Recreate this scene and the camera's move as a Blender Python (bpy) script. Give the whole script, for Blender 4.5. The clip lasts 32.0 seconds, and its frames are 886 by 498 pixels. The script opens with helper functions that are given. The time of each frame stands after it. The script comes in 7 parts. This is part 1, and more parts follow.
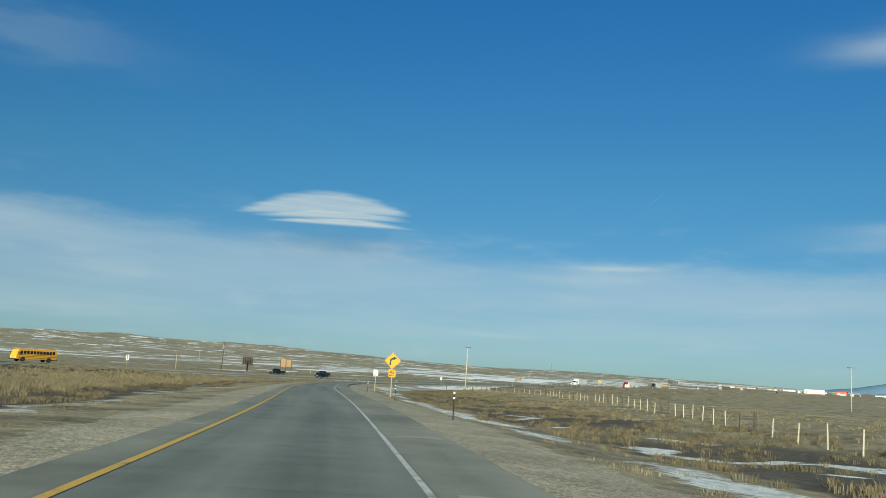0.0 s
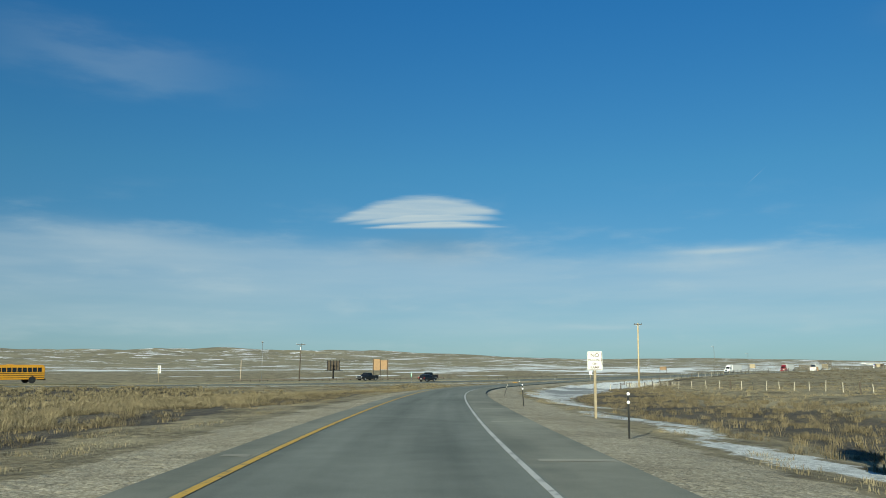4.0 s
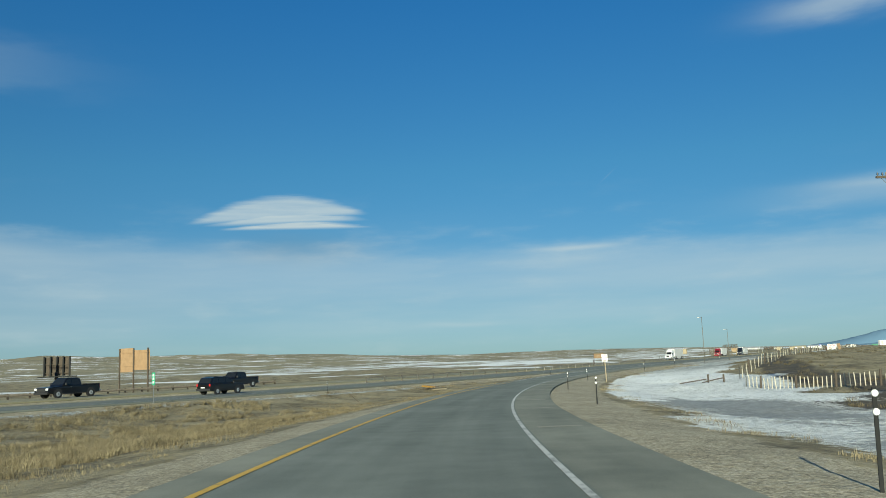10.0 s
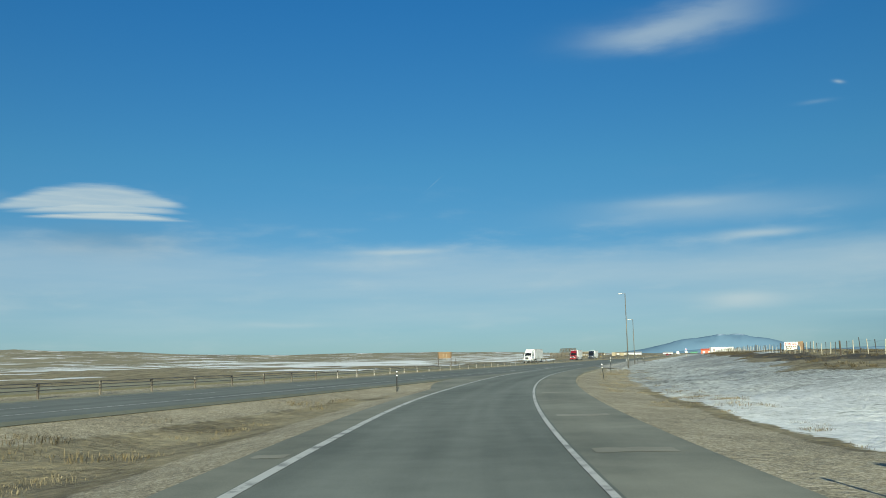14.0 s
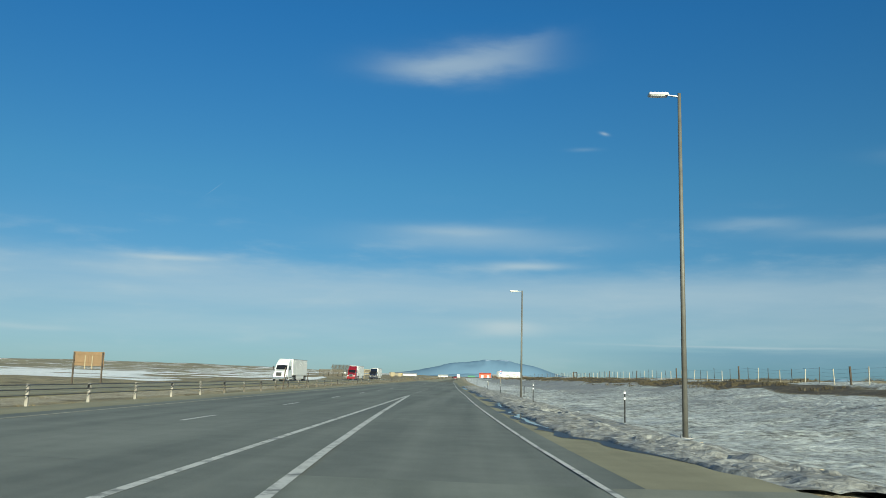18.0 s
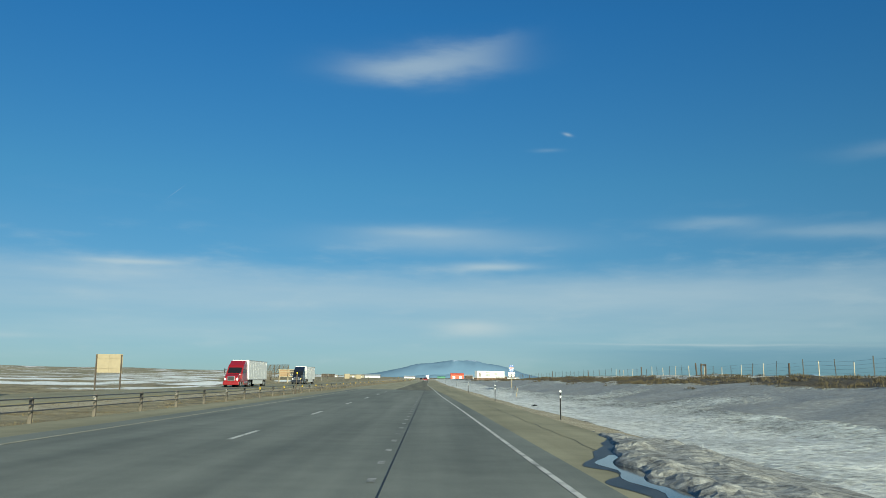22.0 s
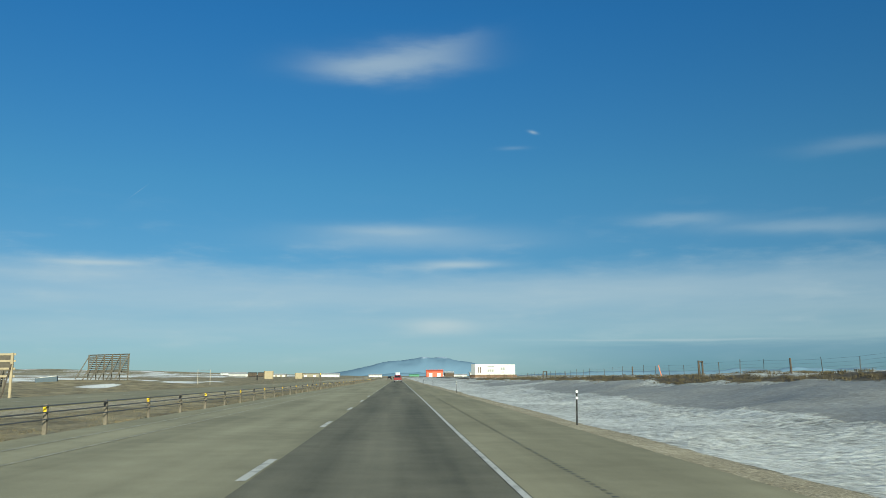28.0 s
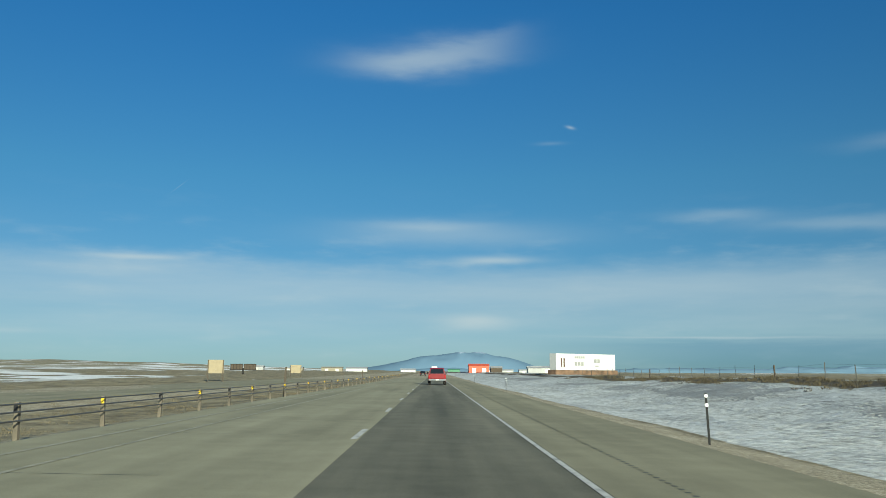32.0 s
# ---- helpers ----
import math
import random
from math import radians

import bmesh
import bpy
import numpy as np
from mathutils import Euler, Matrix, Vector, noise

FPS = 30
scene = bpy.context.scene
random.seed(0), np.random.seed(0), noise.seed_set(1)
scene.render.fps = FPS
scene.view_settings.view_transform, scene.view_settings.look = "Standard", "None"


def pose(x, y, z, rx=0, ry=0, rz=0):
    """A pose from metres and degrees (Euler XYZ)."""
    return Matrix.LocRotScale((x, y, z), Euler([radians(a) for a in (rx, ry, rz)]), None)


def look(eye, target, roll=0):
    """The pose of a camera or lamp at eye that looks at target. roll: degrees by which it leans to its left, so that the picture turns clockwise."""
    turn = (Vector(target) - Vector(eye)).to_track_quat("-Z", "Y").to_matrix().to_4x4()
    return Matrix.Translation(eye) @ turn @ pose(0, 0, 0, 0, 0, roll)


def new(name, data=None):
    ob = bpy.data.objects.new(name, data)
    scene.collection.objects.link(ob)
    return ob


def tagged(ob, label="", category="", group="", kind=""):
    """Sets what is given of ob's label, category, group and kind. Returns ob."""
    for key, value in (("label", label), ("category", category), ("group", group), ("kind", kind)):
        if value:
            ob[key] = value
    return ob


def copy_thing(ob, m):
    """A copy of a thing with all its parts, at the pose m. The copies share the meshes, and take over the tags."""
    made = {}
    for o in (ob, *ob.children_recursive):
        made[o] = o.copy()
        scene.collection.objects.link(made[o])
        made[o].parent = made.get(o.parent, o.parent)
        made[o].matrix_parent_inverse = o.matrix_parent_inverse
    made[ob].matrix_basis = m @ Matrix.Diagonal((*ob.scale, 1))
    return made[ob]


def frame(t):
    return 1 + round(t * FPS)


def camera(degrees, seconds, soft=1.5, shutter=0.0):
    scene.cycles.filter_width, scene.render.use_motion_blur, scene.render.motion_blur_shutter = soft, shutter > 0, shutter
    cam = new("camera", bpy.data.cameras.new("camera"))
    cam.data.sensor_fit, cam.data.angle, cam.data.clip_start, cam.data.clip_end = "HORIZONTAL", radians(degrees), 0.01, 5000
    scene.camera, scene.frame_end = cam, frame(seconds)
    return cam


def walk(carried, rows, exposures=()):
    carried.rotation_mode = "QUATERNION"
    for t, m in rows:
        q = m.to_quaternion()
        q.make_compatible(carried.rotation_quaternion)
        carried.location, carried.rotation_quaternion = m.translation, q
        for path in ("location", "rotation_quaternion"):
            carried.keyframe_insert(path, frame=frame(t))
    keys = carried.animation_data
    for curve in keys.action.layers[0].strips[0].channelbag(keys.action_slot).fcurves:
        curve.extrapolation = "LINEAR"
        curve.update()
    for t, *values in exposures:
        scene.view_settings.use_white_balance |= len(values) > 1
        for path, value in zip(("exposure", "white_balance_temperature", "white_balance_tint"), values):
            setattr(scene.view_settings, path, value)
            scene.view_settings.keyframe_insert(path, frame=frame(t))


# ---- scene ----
cam = camera(55.5, 32.0, soft=0.9)
# seconds, x, y, yaw, pitch, roll; the eye is 1.39 m over the road
PATH = [
    (0.0, 174.27, 132.70, 30.92, 8.97, -3.38), (0.5, 169.04, 139.91, 35.12, 8.67, -3.43), (1.0, 163.53, 147.08, 37.24, 8.62, -3.06),
    (1.5, 157.75, 154.20, 37.79, 8.69, -2.58), (2.0, 151.79, 161.32, 38.07, 8.69, -1.90), (2.5, 145.71, 168.49, 38.45, 8.72, -1.12),
    (3.0, 139.56, 175.73, 38.33, 8.76, -0.63), (3.5, 133.44, 183.10, 38.25, 8.65, -0.19), (4.0, 127.31, 190.55, 37.98, 8.66, -0.05),
    (4.5, 121.19, 198.09, 37.74, 8.68, 0.07), (5.0, 115.08, 205.71, 37.53, 8.69, 0.18), (5.5, 108.97, 213.39, 37.34, 8.71, 0.27),
    (6.0, 102.89, 221.15, 37.08, 8.79, 0.25), (6.5, 96.86, 228.99, 36.65, 8.76, 0.72), (7.0, 90.91, 236.91, 36.18, 8.74, 0.93),
    (7.5, 85.08, 244.93, 35.64, 8.72, 1.28), (8.0, 79.38, 253.06, 34.75, 8.67, 1.52), (8.5, 73.80, 261.32, 33.97, 8.56, 2.00),
    (9.0, 68.38, 269.71, 33.03, 8.53, 2.32), (9.5, 63.15, 278.23, 31.69, 8.51, 2.42), (10.0, 58.11, 286.93, 28.95, 8.48, 2.20),
    (10.5, 53.31, 295.84, 27.98, 8.32, 2.05), (11.0, 48.72, 305.00, 26.50, 8.38, 1.97), (11.5, 44.34, 314.45, 23.95, 8.31, 2.15),
    (12.0, 40.12, 324.19, 22.90, 8.21, 2.16), (12.5, 36.00, 334.25, 22.34, 8.20, 2.10), (13.0, 32.04, 344.66, 21.41, 7.89, 1.57),
    (13.5, 28.25, 355.42, 18.84, 7.72, 1.72), (14.0, 24.68, 366.55, 16.86, 7.76, 1.27), (14.5, 21.38, 378.11, 14.87, 7.80, 0.83),
    (15.0, 18.36, 390.09, 12.87, 7.83, 0.38), (15.5, 15.61, 402.49, 10.84, 7.86, -0.08), (16.0, 13.17, 415.28, 8.12, 7.94, -0.33),
    (16.5, 11.08, 428.41, 5.96, 8.05, -0.59), (17.0, 9.38, 441.87, 3.92, 8.24, -0.89), (17.5, 8.17, 455.59, 2.33, 8.51, -1.07),
    (18.0, 7.33, 469.59, 1.40, 8.64, -1.40), (18.5, 6.85, 483.83, 0.78, 8.70, -1.40), (19.0, 6.55, 498.22, -0.07, 8.66, -1.31),
    (19.5, 6.33, 512.73, -0.80, 8.63, -1.09), (20.0, 6.12, 527.35, -1.47, 8.60, -0.67), (20.5, 5.77, 542.10, -1.78, 8.67, -0.51),
    (21.0, 5.35, 556.98, -1.16, 8.60, -0.42), (21.5, 4.83, 571.98, -0.41, 8.71, -0.51), (22.0, 4.29, 587.11, -0.86, 8.76, -0.52),
    (22.5, 3.77, 602.35, -1.16, 8.67, -0.55), (23.0, 3.32, 617.71, -1.61, 8.76, -0.46), (23.5, 3.00, 633.18, -1.83, 8.66, -0.30),
    (24.0, 2.79, 648.76, -2.36, 8.78, -0.29), (24.5, 2.71, 664.45, -2.20, 8.61, -0.27), (25.0, 2.64, 680.25, -2.06, 8.55, -0.15),
    (25.5, 2.54, 696.13, -2.49, 8.45, -0.42), (26.0, 2.44, 712.09, -2.63, 8.52, -0.24), (26.5, 2.32, 728.11, -2.78, 8.58, -0.06),
    (27.0, 2.21, 744.19, -2.95, 8.65, 0.12), (27.5, 2.14, 760.31, -3.13, 8.71, 0.31), (28.0, 2.09, 776.46, -3.02, 8.63, 0.28),
    (28.5, 2.04, 792.62, -2.84, 8.56, 0.28), (29.0, 1.98, 808.76, -2.50, 8.55, 0.08), (29.5, 1.92, 824.84, -2.17, 8.46, 0.10),
    (30.0, 1.85, 840.87, -1.77, 8.37, -0.05), (30.5, 1.77, 856.79, -1.45, 8.30, -0.06), (31.0, 1.71, 872.68, -1.03, 8.23, -0.04),
    (31.5, 1.66, 888.62, -0.77, 8.36, -0.21), (32.0, 1.63, 904.59, -0.62, 8.33, -0.31),
]
EYE = 1.39
CROSS = 0.015                               # the highway falls to the right


DOWN = (-0.545, 0.839)                      # the ramp runs downhill this way, by SLOPE, and levels out on the highway
SLOPE, FLAT_FROM, FLAT_AT, TOP = 0.0157, 225.0, 340.0, -60.0


def slope_at(x, y):
    q = DOWN[0] * np.asarray(x, float) + DOWN[1] * np.asarray(y, float)
    return SLOPE * np.clip((FLAT_AT - q) / (FLAT_AT - FLAT_FROM), 0, 1)


def land_z(x, y):
    """Height of the land over the level of the highway: the slope that the ramp comes down."""
    q = np.maximum(DOWN[0] * np.asarray(x, float) + DOWN[1] * np.asarray(y, float), TOP)
    curve = np.clip(FLAT_AT - q, 0, FLAT_AT - FLAT_FROM)
    return SLOPE * (curve ** 2 / (2 * (FLAT_AT - FLAT_FROM)) + np.maximum(FLAT_FROM - q, 0))


def road_z(x, y):
    """Height of the paved plane: even along the ramp, tilted across on the highway."""
    t = np.clip((np.asarray(y, float) - 425) / 50, 0, 1)
    return land_z(x, y) - CROSS * np.clip(np.asarray(x, float), -8, 9) * t * t * (3 - 2 * t)


def eye_pose(x, y, yaw, pitch, roll):
    """The camera over the road at x, y; its turns are given to the road's own plane."""
    lean = Matrix.Rotation(-math.atan(float(slope_at(x, y))), 4, Vector((DOWN[1], -DOWN[0], 0)))
    return Matrix.Translation((x, y, EYE + float(road_z(x, y)))) @ lean @ pose(0, 0, 0, 90 + pitch, roll, yaw)


walk(cam, [(t, eye_pose(x, y, yaw, pitch, roll)) for t, x, y, yaw, pitch, roll in PATH])
scene.view_settings.exposure = 0.62

# ---- sky, clouds and sun ----
SUN_EL, SUN_DIR = 16.5, (0.313, -0.95)      # the sun stands low behind the right shoulder
world = bpy.data.worlds.new("sky")
scene.world = world
world.use_nodes = True
wt = world.node_tree
wt.nodes.clear()


def wnode(kind, *ins, tree=wt, **attrs):
    n = tree.nodes.new(kind)
    for k, v in attrs.items():
        setattr(n, k, v)
    for i, v in enumerate(ins):
        if v is None:
            continue
        if hasattr(v, "links") or hasattr(v, "is_output"):
            tree.links.new(v, n.inputs[i])
        else:
            n.inputs[i].default_value = v
    return n


def wm(op, a, b=None, c=None):
    return wnode("ShaderNodeMath", a, b, c, operation=op).outputs[0]


sky = wnode("ShaderNodeTexSky", sky_type="NISHITA", sun_disc=False, sun_elevation=radians(SUN_EL),
            sun_rotation=math.atan2(SUN_DIR[0], SUN_DIR[1]), altitude=2100, air_density=1.0, dust_density=0.35, ozone_density=1.6)
way = wnode("ShaderNodeTexCoord").outputs["Generated"]
sep = wnode("ShaderNodeSeparateXYZ", way)
DEG = 57.29578
azi = wm("MULTIPLY", wm("ARCTAN2", wm("MULTIPLY", sep.outputs[0], -1.0), sep.outputs[1]), DEG)
ele = wm("MULTIPLY", wm("ARCSINE", sep.outputs[2]), DEG)
sph = wnode("ShaderNodeCombineXYZ", wm("MULTIPLY", azi, 0.1), wm("MULTIPLY", ele, 0.4), 0.0).outputs[0]
wisp = wnode("ShaderNodeTexNoise", sph, noise_dimensions="3D")
wisp.inputs["Scale"].default_value, wisp.inputs["Detail"].default_value, wisp.inputs["Roughness"].default_value = 1.6, 7, 0.55
wisp_n = wisp.outputs[0]
fibre = wnode("ShaderNodeTexNoise", wnode("ShaderNodeCombineXYZ", wm("MULTIPLY", azi, 0.09), wm("MULTIPLY", ele, 0.8), 3.0).outputs[0])
fibre.inputs["Scale"].default_value, fibre.inputs["Detail"].default_value = 1.1, 5
fibre_n = fibre.outputs[0]


def ramp01(v, lo, hi):
    return wnode("ShaderNodeMapRange", v, lo, hi, 0.0, 1.0, interpolation_type="SMOOTHSTEP").outputs[0]


def bump_at(a0, e0, sa, se, tilt=0.0, warp=0.0):
    """A soft ellipse on the sky round azimuth a0 (to the left of north) and elevation e0, in degrees."""
    da = wm("SUBTRACT", azi, a0)
    de = wm("SUBTRACT", wm("SUBTRACT", ele, e0), wm("MULTIPLY", da, tilt))
    if warp:
        de = wm("ADD", de, wm("MULTIPLY", wm("SUBTRACT", wisp_n, 0.5), warp))
    q = wm("ADD", wm("POWER", wm("ABSOLUTE", wm("DIVIDE", da, sa)), 2.0), wm("POWER", wm("ABSOLUTE", wm("DIVIDE", de, se)), 2.0))
    return wm("EXPONENT", wm("MULTIPLY", q, -1.0))


cover = None


def add_cloud(mask, amount):
    global cover
    m = wm("MULTIPLY", mask, amount)
    cover = m if cover is None else wm("SUBTRACT", wm("ADD", cover, m), wm("MULTIPLY", cover, m))


# broad thin veil near the horizon, its upper edge rising to the west
edge = wm("ADD", wm("ADD", 7.4, wm("MULTIPLY", ramp01(azi, 24.0, 60.0), 1.3)), wm("MULTIPLY", wm("SUBTRACT", wisp_n, 0.5), 3.2))
veil = wm("MULTIPLY", ramp01(wm("SUBTRACT", edge, ele), -0.9, 1.3), ramp01(ele, -2.0, 3.2))
add_cloud(wm("MULTIPLY", veil, wnode("ShaderNodeMapRange", fibre_n, 0.25, 0.75, 0.55, 1.0).outputs[0]), 0.40)
add_cloud(wm("MULTIPLY", ramp01(ele, 13.0, 6.0), ramp01(wisp_n, 0.50, 0.78)), 0.20)
# thin patches: azimuth, elevation, half widths, tilt, warp, strength
for a0, e0, sa, se, tilt, warp, k in (
        (2.6, 20.7, 3.6, 0.75, -0.02, 1.4, 0.33), (0.6, 21.2, 4.6, 0.95, -0.06, 1.8, 0.28), (-2.0, 21.4, 3.4, 0.9, -0.10, 2.6, 0.22), (-4.6, 22.4, 2.2, 0.6, -0.22, 2.0, 0.09),
        (19.6, 7.28, 2.9, 0.17, -0.01, 0.3, 0.55), (19.0, 6.6, 6.0, 0.7, 0.0, 0.8, 0.22),
        (-4.0, 7.55, 2.6, 0.28, 0.0, 0.4, 0.55), (0.6, 9.9, 4.0, 0.40, 0.0, 0.9, 0.36), (-1.0, 9.2, 7.5, 0.8, 0.0, 1.0, 0.30),
        (-2.8, 3.35, 2.4, 0.55, 0.0, 0.8, 0.62), (-19.0, 10.2, 3.0, 0.34, 0.02, 0.9, 0.24), (-27.0, 9.2, 6.0, 0.5, 0.04, 1.2, 0.26),
        (-14.0, 5.3, 16.0, 1.0, 0.0, 1.0, 0.26), (15.0, 5.2, 14.0, 1.2, 0.0, 1.2, 0.14), (44.0, 6.0, 13.0, 1.9, -0.10, 2.0, 0.16),
        (58.0, 7.4, 6.0, 1.0, 0.10, 2.2, 0.26), (60.0, 19.0, 7.0, 1.4, 0.05, 4.5, 0.13), (-9.4, 16.4, 0.28, 0.10, 0.25, 0.2, 0.42),
        (-8.0, 15.4, 0.9, 0.12, 0.0, 0.3, 0.12), (-30.0, 14.0, 3.2, 0.4, 0.0, 0.9, 0.14), (28.0, 2.4, 3.0, 0.2, 0.0, 0.5, 0.28), (-18.0, 2.32, 7.0, 0.07, 0.01, 0.25, 0.42)):
    add_cloud(bump_at(a0, e0, sa, se, tilt, warp), k)
# the short vapour trail
add_cloud(bump_at(17.2, 11.9, 0.40, 0.035, -0.85), 0.13)


# lens-shaped cloud in stacked layers: flat bases, domed and frayed tops
ply = wnode("ShaderNodeTexNoise", wnode("ShaderNodeCombineXYZ", wm("MULTIPLY", azi, 0.22), wm("MULTIPLY", ele, 2.4), 7.0).outputs[0])
ply.inputs["Scale"].default_value, ply.inputs["Detail"].default_value, ply.inputs["Roughness"].default_value = 1.3, 6, 0.6
ply_n = ply.outputs[0]


def lens_layer(a0, e0, half, thick, soft, sag):
    da = wm("DIVIDE", wm("SUBTRACT", azi, a0), half)
    dome = wm("MAXIMUM", wm("SUBTRACT", 1.0, wm("POWER", wm("ABSOLUTE", da), 2.0)), 0.0)
    fray = wm("MULTIPLY", wm("SUBTRACT", ply_n, 0.5), 0.32)
    base = wm("ADD", e0, wm("ADD", wm("MULTIPLY", da, sag), wm("MULTIPLY", fray, 0.4)))
    top = wm("ADD", wm("ADD", base, wm("MULTIPLY", wm("POWER", dome, 1.05), thick)), fray)
    lower = ramp01(wm("SUBTRACT", ele, base), -0.05, 0.14 + soft * 0.25)
    upper = ramp01(wm("SUBTRACT", top, ele), 0.0, soft)
    return wm("MULTIPLY", wm("MULTIPLY", lower, upper), ramp01(dome, 0.0, 0.30))


lens = wm("MAXIMUM", wm("MULTIPLY", lens_layer(39.7, 9.74, 6.5, 1.85, 0.60, -0.34), 0.78),
          wm("MAXIMUM", wm("MULTIPLY", lens_layer(39.2, 9.50, 6.1, 0.95, 0.45, -0.20), 0.90), wm("MULTIPLY", lens_layer(38.6, 9.12, 5.6, 0.70, 0.34, -0.06), 1.05)))
lens = wm("MULTIPLY", lens, wnode("ShaderNodeMapRange", ply_n, 0.30, 0.66, 0.80, 1.05).outputs[0])
add_cloud(lens, 0.94)

lift = wnode("ShaderNodeMix", wm("MINIMUM", cover, 1.0), data_type="RGBA")
# deep dry-air blue: the sky's own colour, filtered more strongly towards the zenith
filt = wnode("ShaderNodeValToRGB", wnode("ShaderNodeMapRange", ele, -2.0, 48.0, 0.0, 1.0).outputs[0])
stops = ((0.0, (0.235, 0.415, 0.66)), (0.12, (0.31, 0.535, 0.67)), (0.30, (0.275, 0.725, 0.86)), (0.52, (0.185, 0.78, 1.13)), (1.0, (0.185, 0.77, 1.19)))
while len(filt.color_ramp.elements) < len(stops):
    filt.color_ramp.elements.new(0.5)
for el, (p, c) in zip(filt.color_ramp.elements, stops):
    el.position, el.color = p, (*c, 1)
blue = wnode("ShaderNodeMix", 1.0, data_type="RGBA", blend_type="MULTIPLY")
wt.links.new(sky.outputs[0], blue.inputs[6])
wt.links.new(filt.outputs[0], blue.inputs[7])
wt.links.new(blue.outputs[2], lift.inputs[6])
CLOUD = wnode("ShaderNodeRGB")
CLOUD.outputs[0].default_value = (5.6, 6.75, 6.9, 1)
wt.links.new(CLOUD.outputs[0], lift.inputs[7])
# slate-blue bank of far cloud low over the plain, and the grey fall-streaks under the lens cloud
bank = wm("MULTIPLY", ramp01(wm("ADD", ele, wm("MULTIPLY", wm("SUBTRACT", ply_n, 0.5), 0.7)), 2.6, 1.7), ramp01(azi, -3.0, -20.0))
slate = wnode("ShaderNodeMix", wm("MULTIPLY", bank, 0.85), data_type="RGBA", blend_type="MULTIPLY")
wt.links.new(lift.outputs[2], slate.inputs[6])
slate.inputs[7].default_value = (0.56, 0.72, 0.84, 1)
streaks = wnode("ShaderNodeMix", wm("MULTIPLY", bump_at(38.6, 7.9, 4.6, 1.0, 0.0, 0.5), 0.7), data_type="RGBA", blend_type="MULTIPLY")
wt.links.new(slate.outputs[2], streaks.inputs[6])
streaks.inputs[7].default_value = (0.98, 0.88, 0.84, 1)
back = wnode("ShaderNodeBackground", streaks.outputs[2], 0.062)
wnode("ShaderNodeOutputWorld", back.outputs[0])

sun_data = bpy.data.lights.new("sun", "SUN")
sun_data.energy, sun_data.angle, sun_data.color = 5.0, radians(0.53), (0.95, 0.96, 0.74)
sun = new("sun", sun_data)
ce = math.cos(radians(SUN_EL))
sun.matrix_world = look((0, 0, 50), (-SUN_DIR[0] * ce * 100, -SUN_DIR[1] * ce * 100, 50 - 100 * math.sin(radians(SUN_EL))))


# ---- materials ----
def material(name, base, rough=0.8, metal=0.0, scale=3.0, vary=0.15, tint=None, bump=0.0, bump_scale=40.0, detail=6, fine=0.0, per_object=0.0):
    """Noise-mottled surface: base colour, two scales of variation and fine relief."""
    m = bpy.data.materials.new(name)
    m.use_nodes = True
    t = m.node_tree
    b = t.nodes["Principled BSDF"]
    b.inputs["Roughness"].default_value, b.inputs["Metallic"].default_value = rough, metal
    co = t.nodes.new("ShaderNodeTexCoord").outputs["Object"]
    n1 = wnode("ShaderNodeTexNoise", co, tree=t)
    n1.inputs["Scale"].default_value, n1.inputs["Detail"].default_value = scale, detail
    n2 = wnode("ShaderNodeTexNoise", co, tree=t)
    n2.inputs["Scale"].default_value, n2.inputs["Detail"].default_value = scale * 14, 4
    mixed = wnode("ShaderNodeMath", n1.outputs[0], wnode("ShaderNodeMath", n2.outputs[0], 0.5 + fine, tree=t, operation="MULTIPLY").outputs[0], tree=t, operation="ADD").outputs[0]
    if per_object:
        rnd = t.nodes.new("ShaderNodeObjectInfo").outputs["Random"]
        mixed = wnode("ShaderNodeMath", mixed, wnode("ShaderNodeMath", rnd, per_object, tree=t, operation="MULTIPLY").outputs[0], tree=t, operation="ADD").outputs[0]
    cr = t.nodes.new("ShaderNodeValToRGB")
    t.links.new(wnode("ShaderNodeMapRange", mixed, 0.45, 1.15, 0.0, 1.0, tree=t).outputs[0], cr.inputs[0])
    tint = tint or base
    cr.color_ramp.elements[0].color = (*[max(0.0, c * (1 - vary)) for c in base], 1)
    cr.color_ramp.elements[1].color = (*[min(0.95, c * (1 + vary)) for c in tint], 1)
    t.links.new(cr.outputs[0], b.inputs["Base Color"])
    if bump:
        n3 = wnode("ShaderNodeTexNoise", co, tree=t)
        n3.inputs["Scale"].default_value, n3.inputs["Detail"].default_value = bump_scale, 5
        bp = t.nodes.new("ShaderNodeBump")
        bp.inputs["Strength"].default_value, bp.inputs["Distance"].default_value = min(1.0, bump * 10), bump
        t.links.new(n3.outputs[0], bp.inputs["Height"])
        t.links.new(bp.outputs[0], b.inputs["Normal"])
    return m


def attr_mask(t, name):
    n = t.nodes.new("ShaderNodeAttribute")
    n.attribute_name = name
    return n.outputs["Fac"]


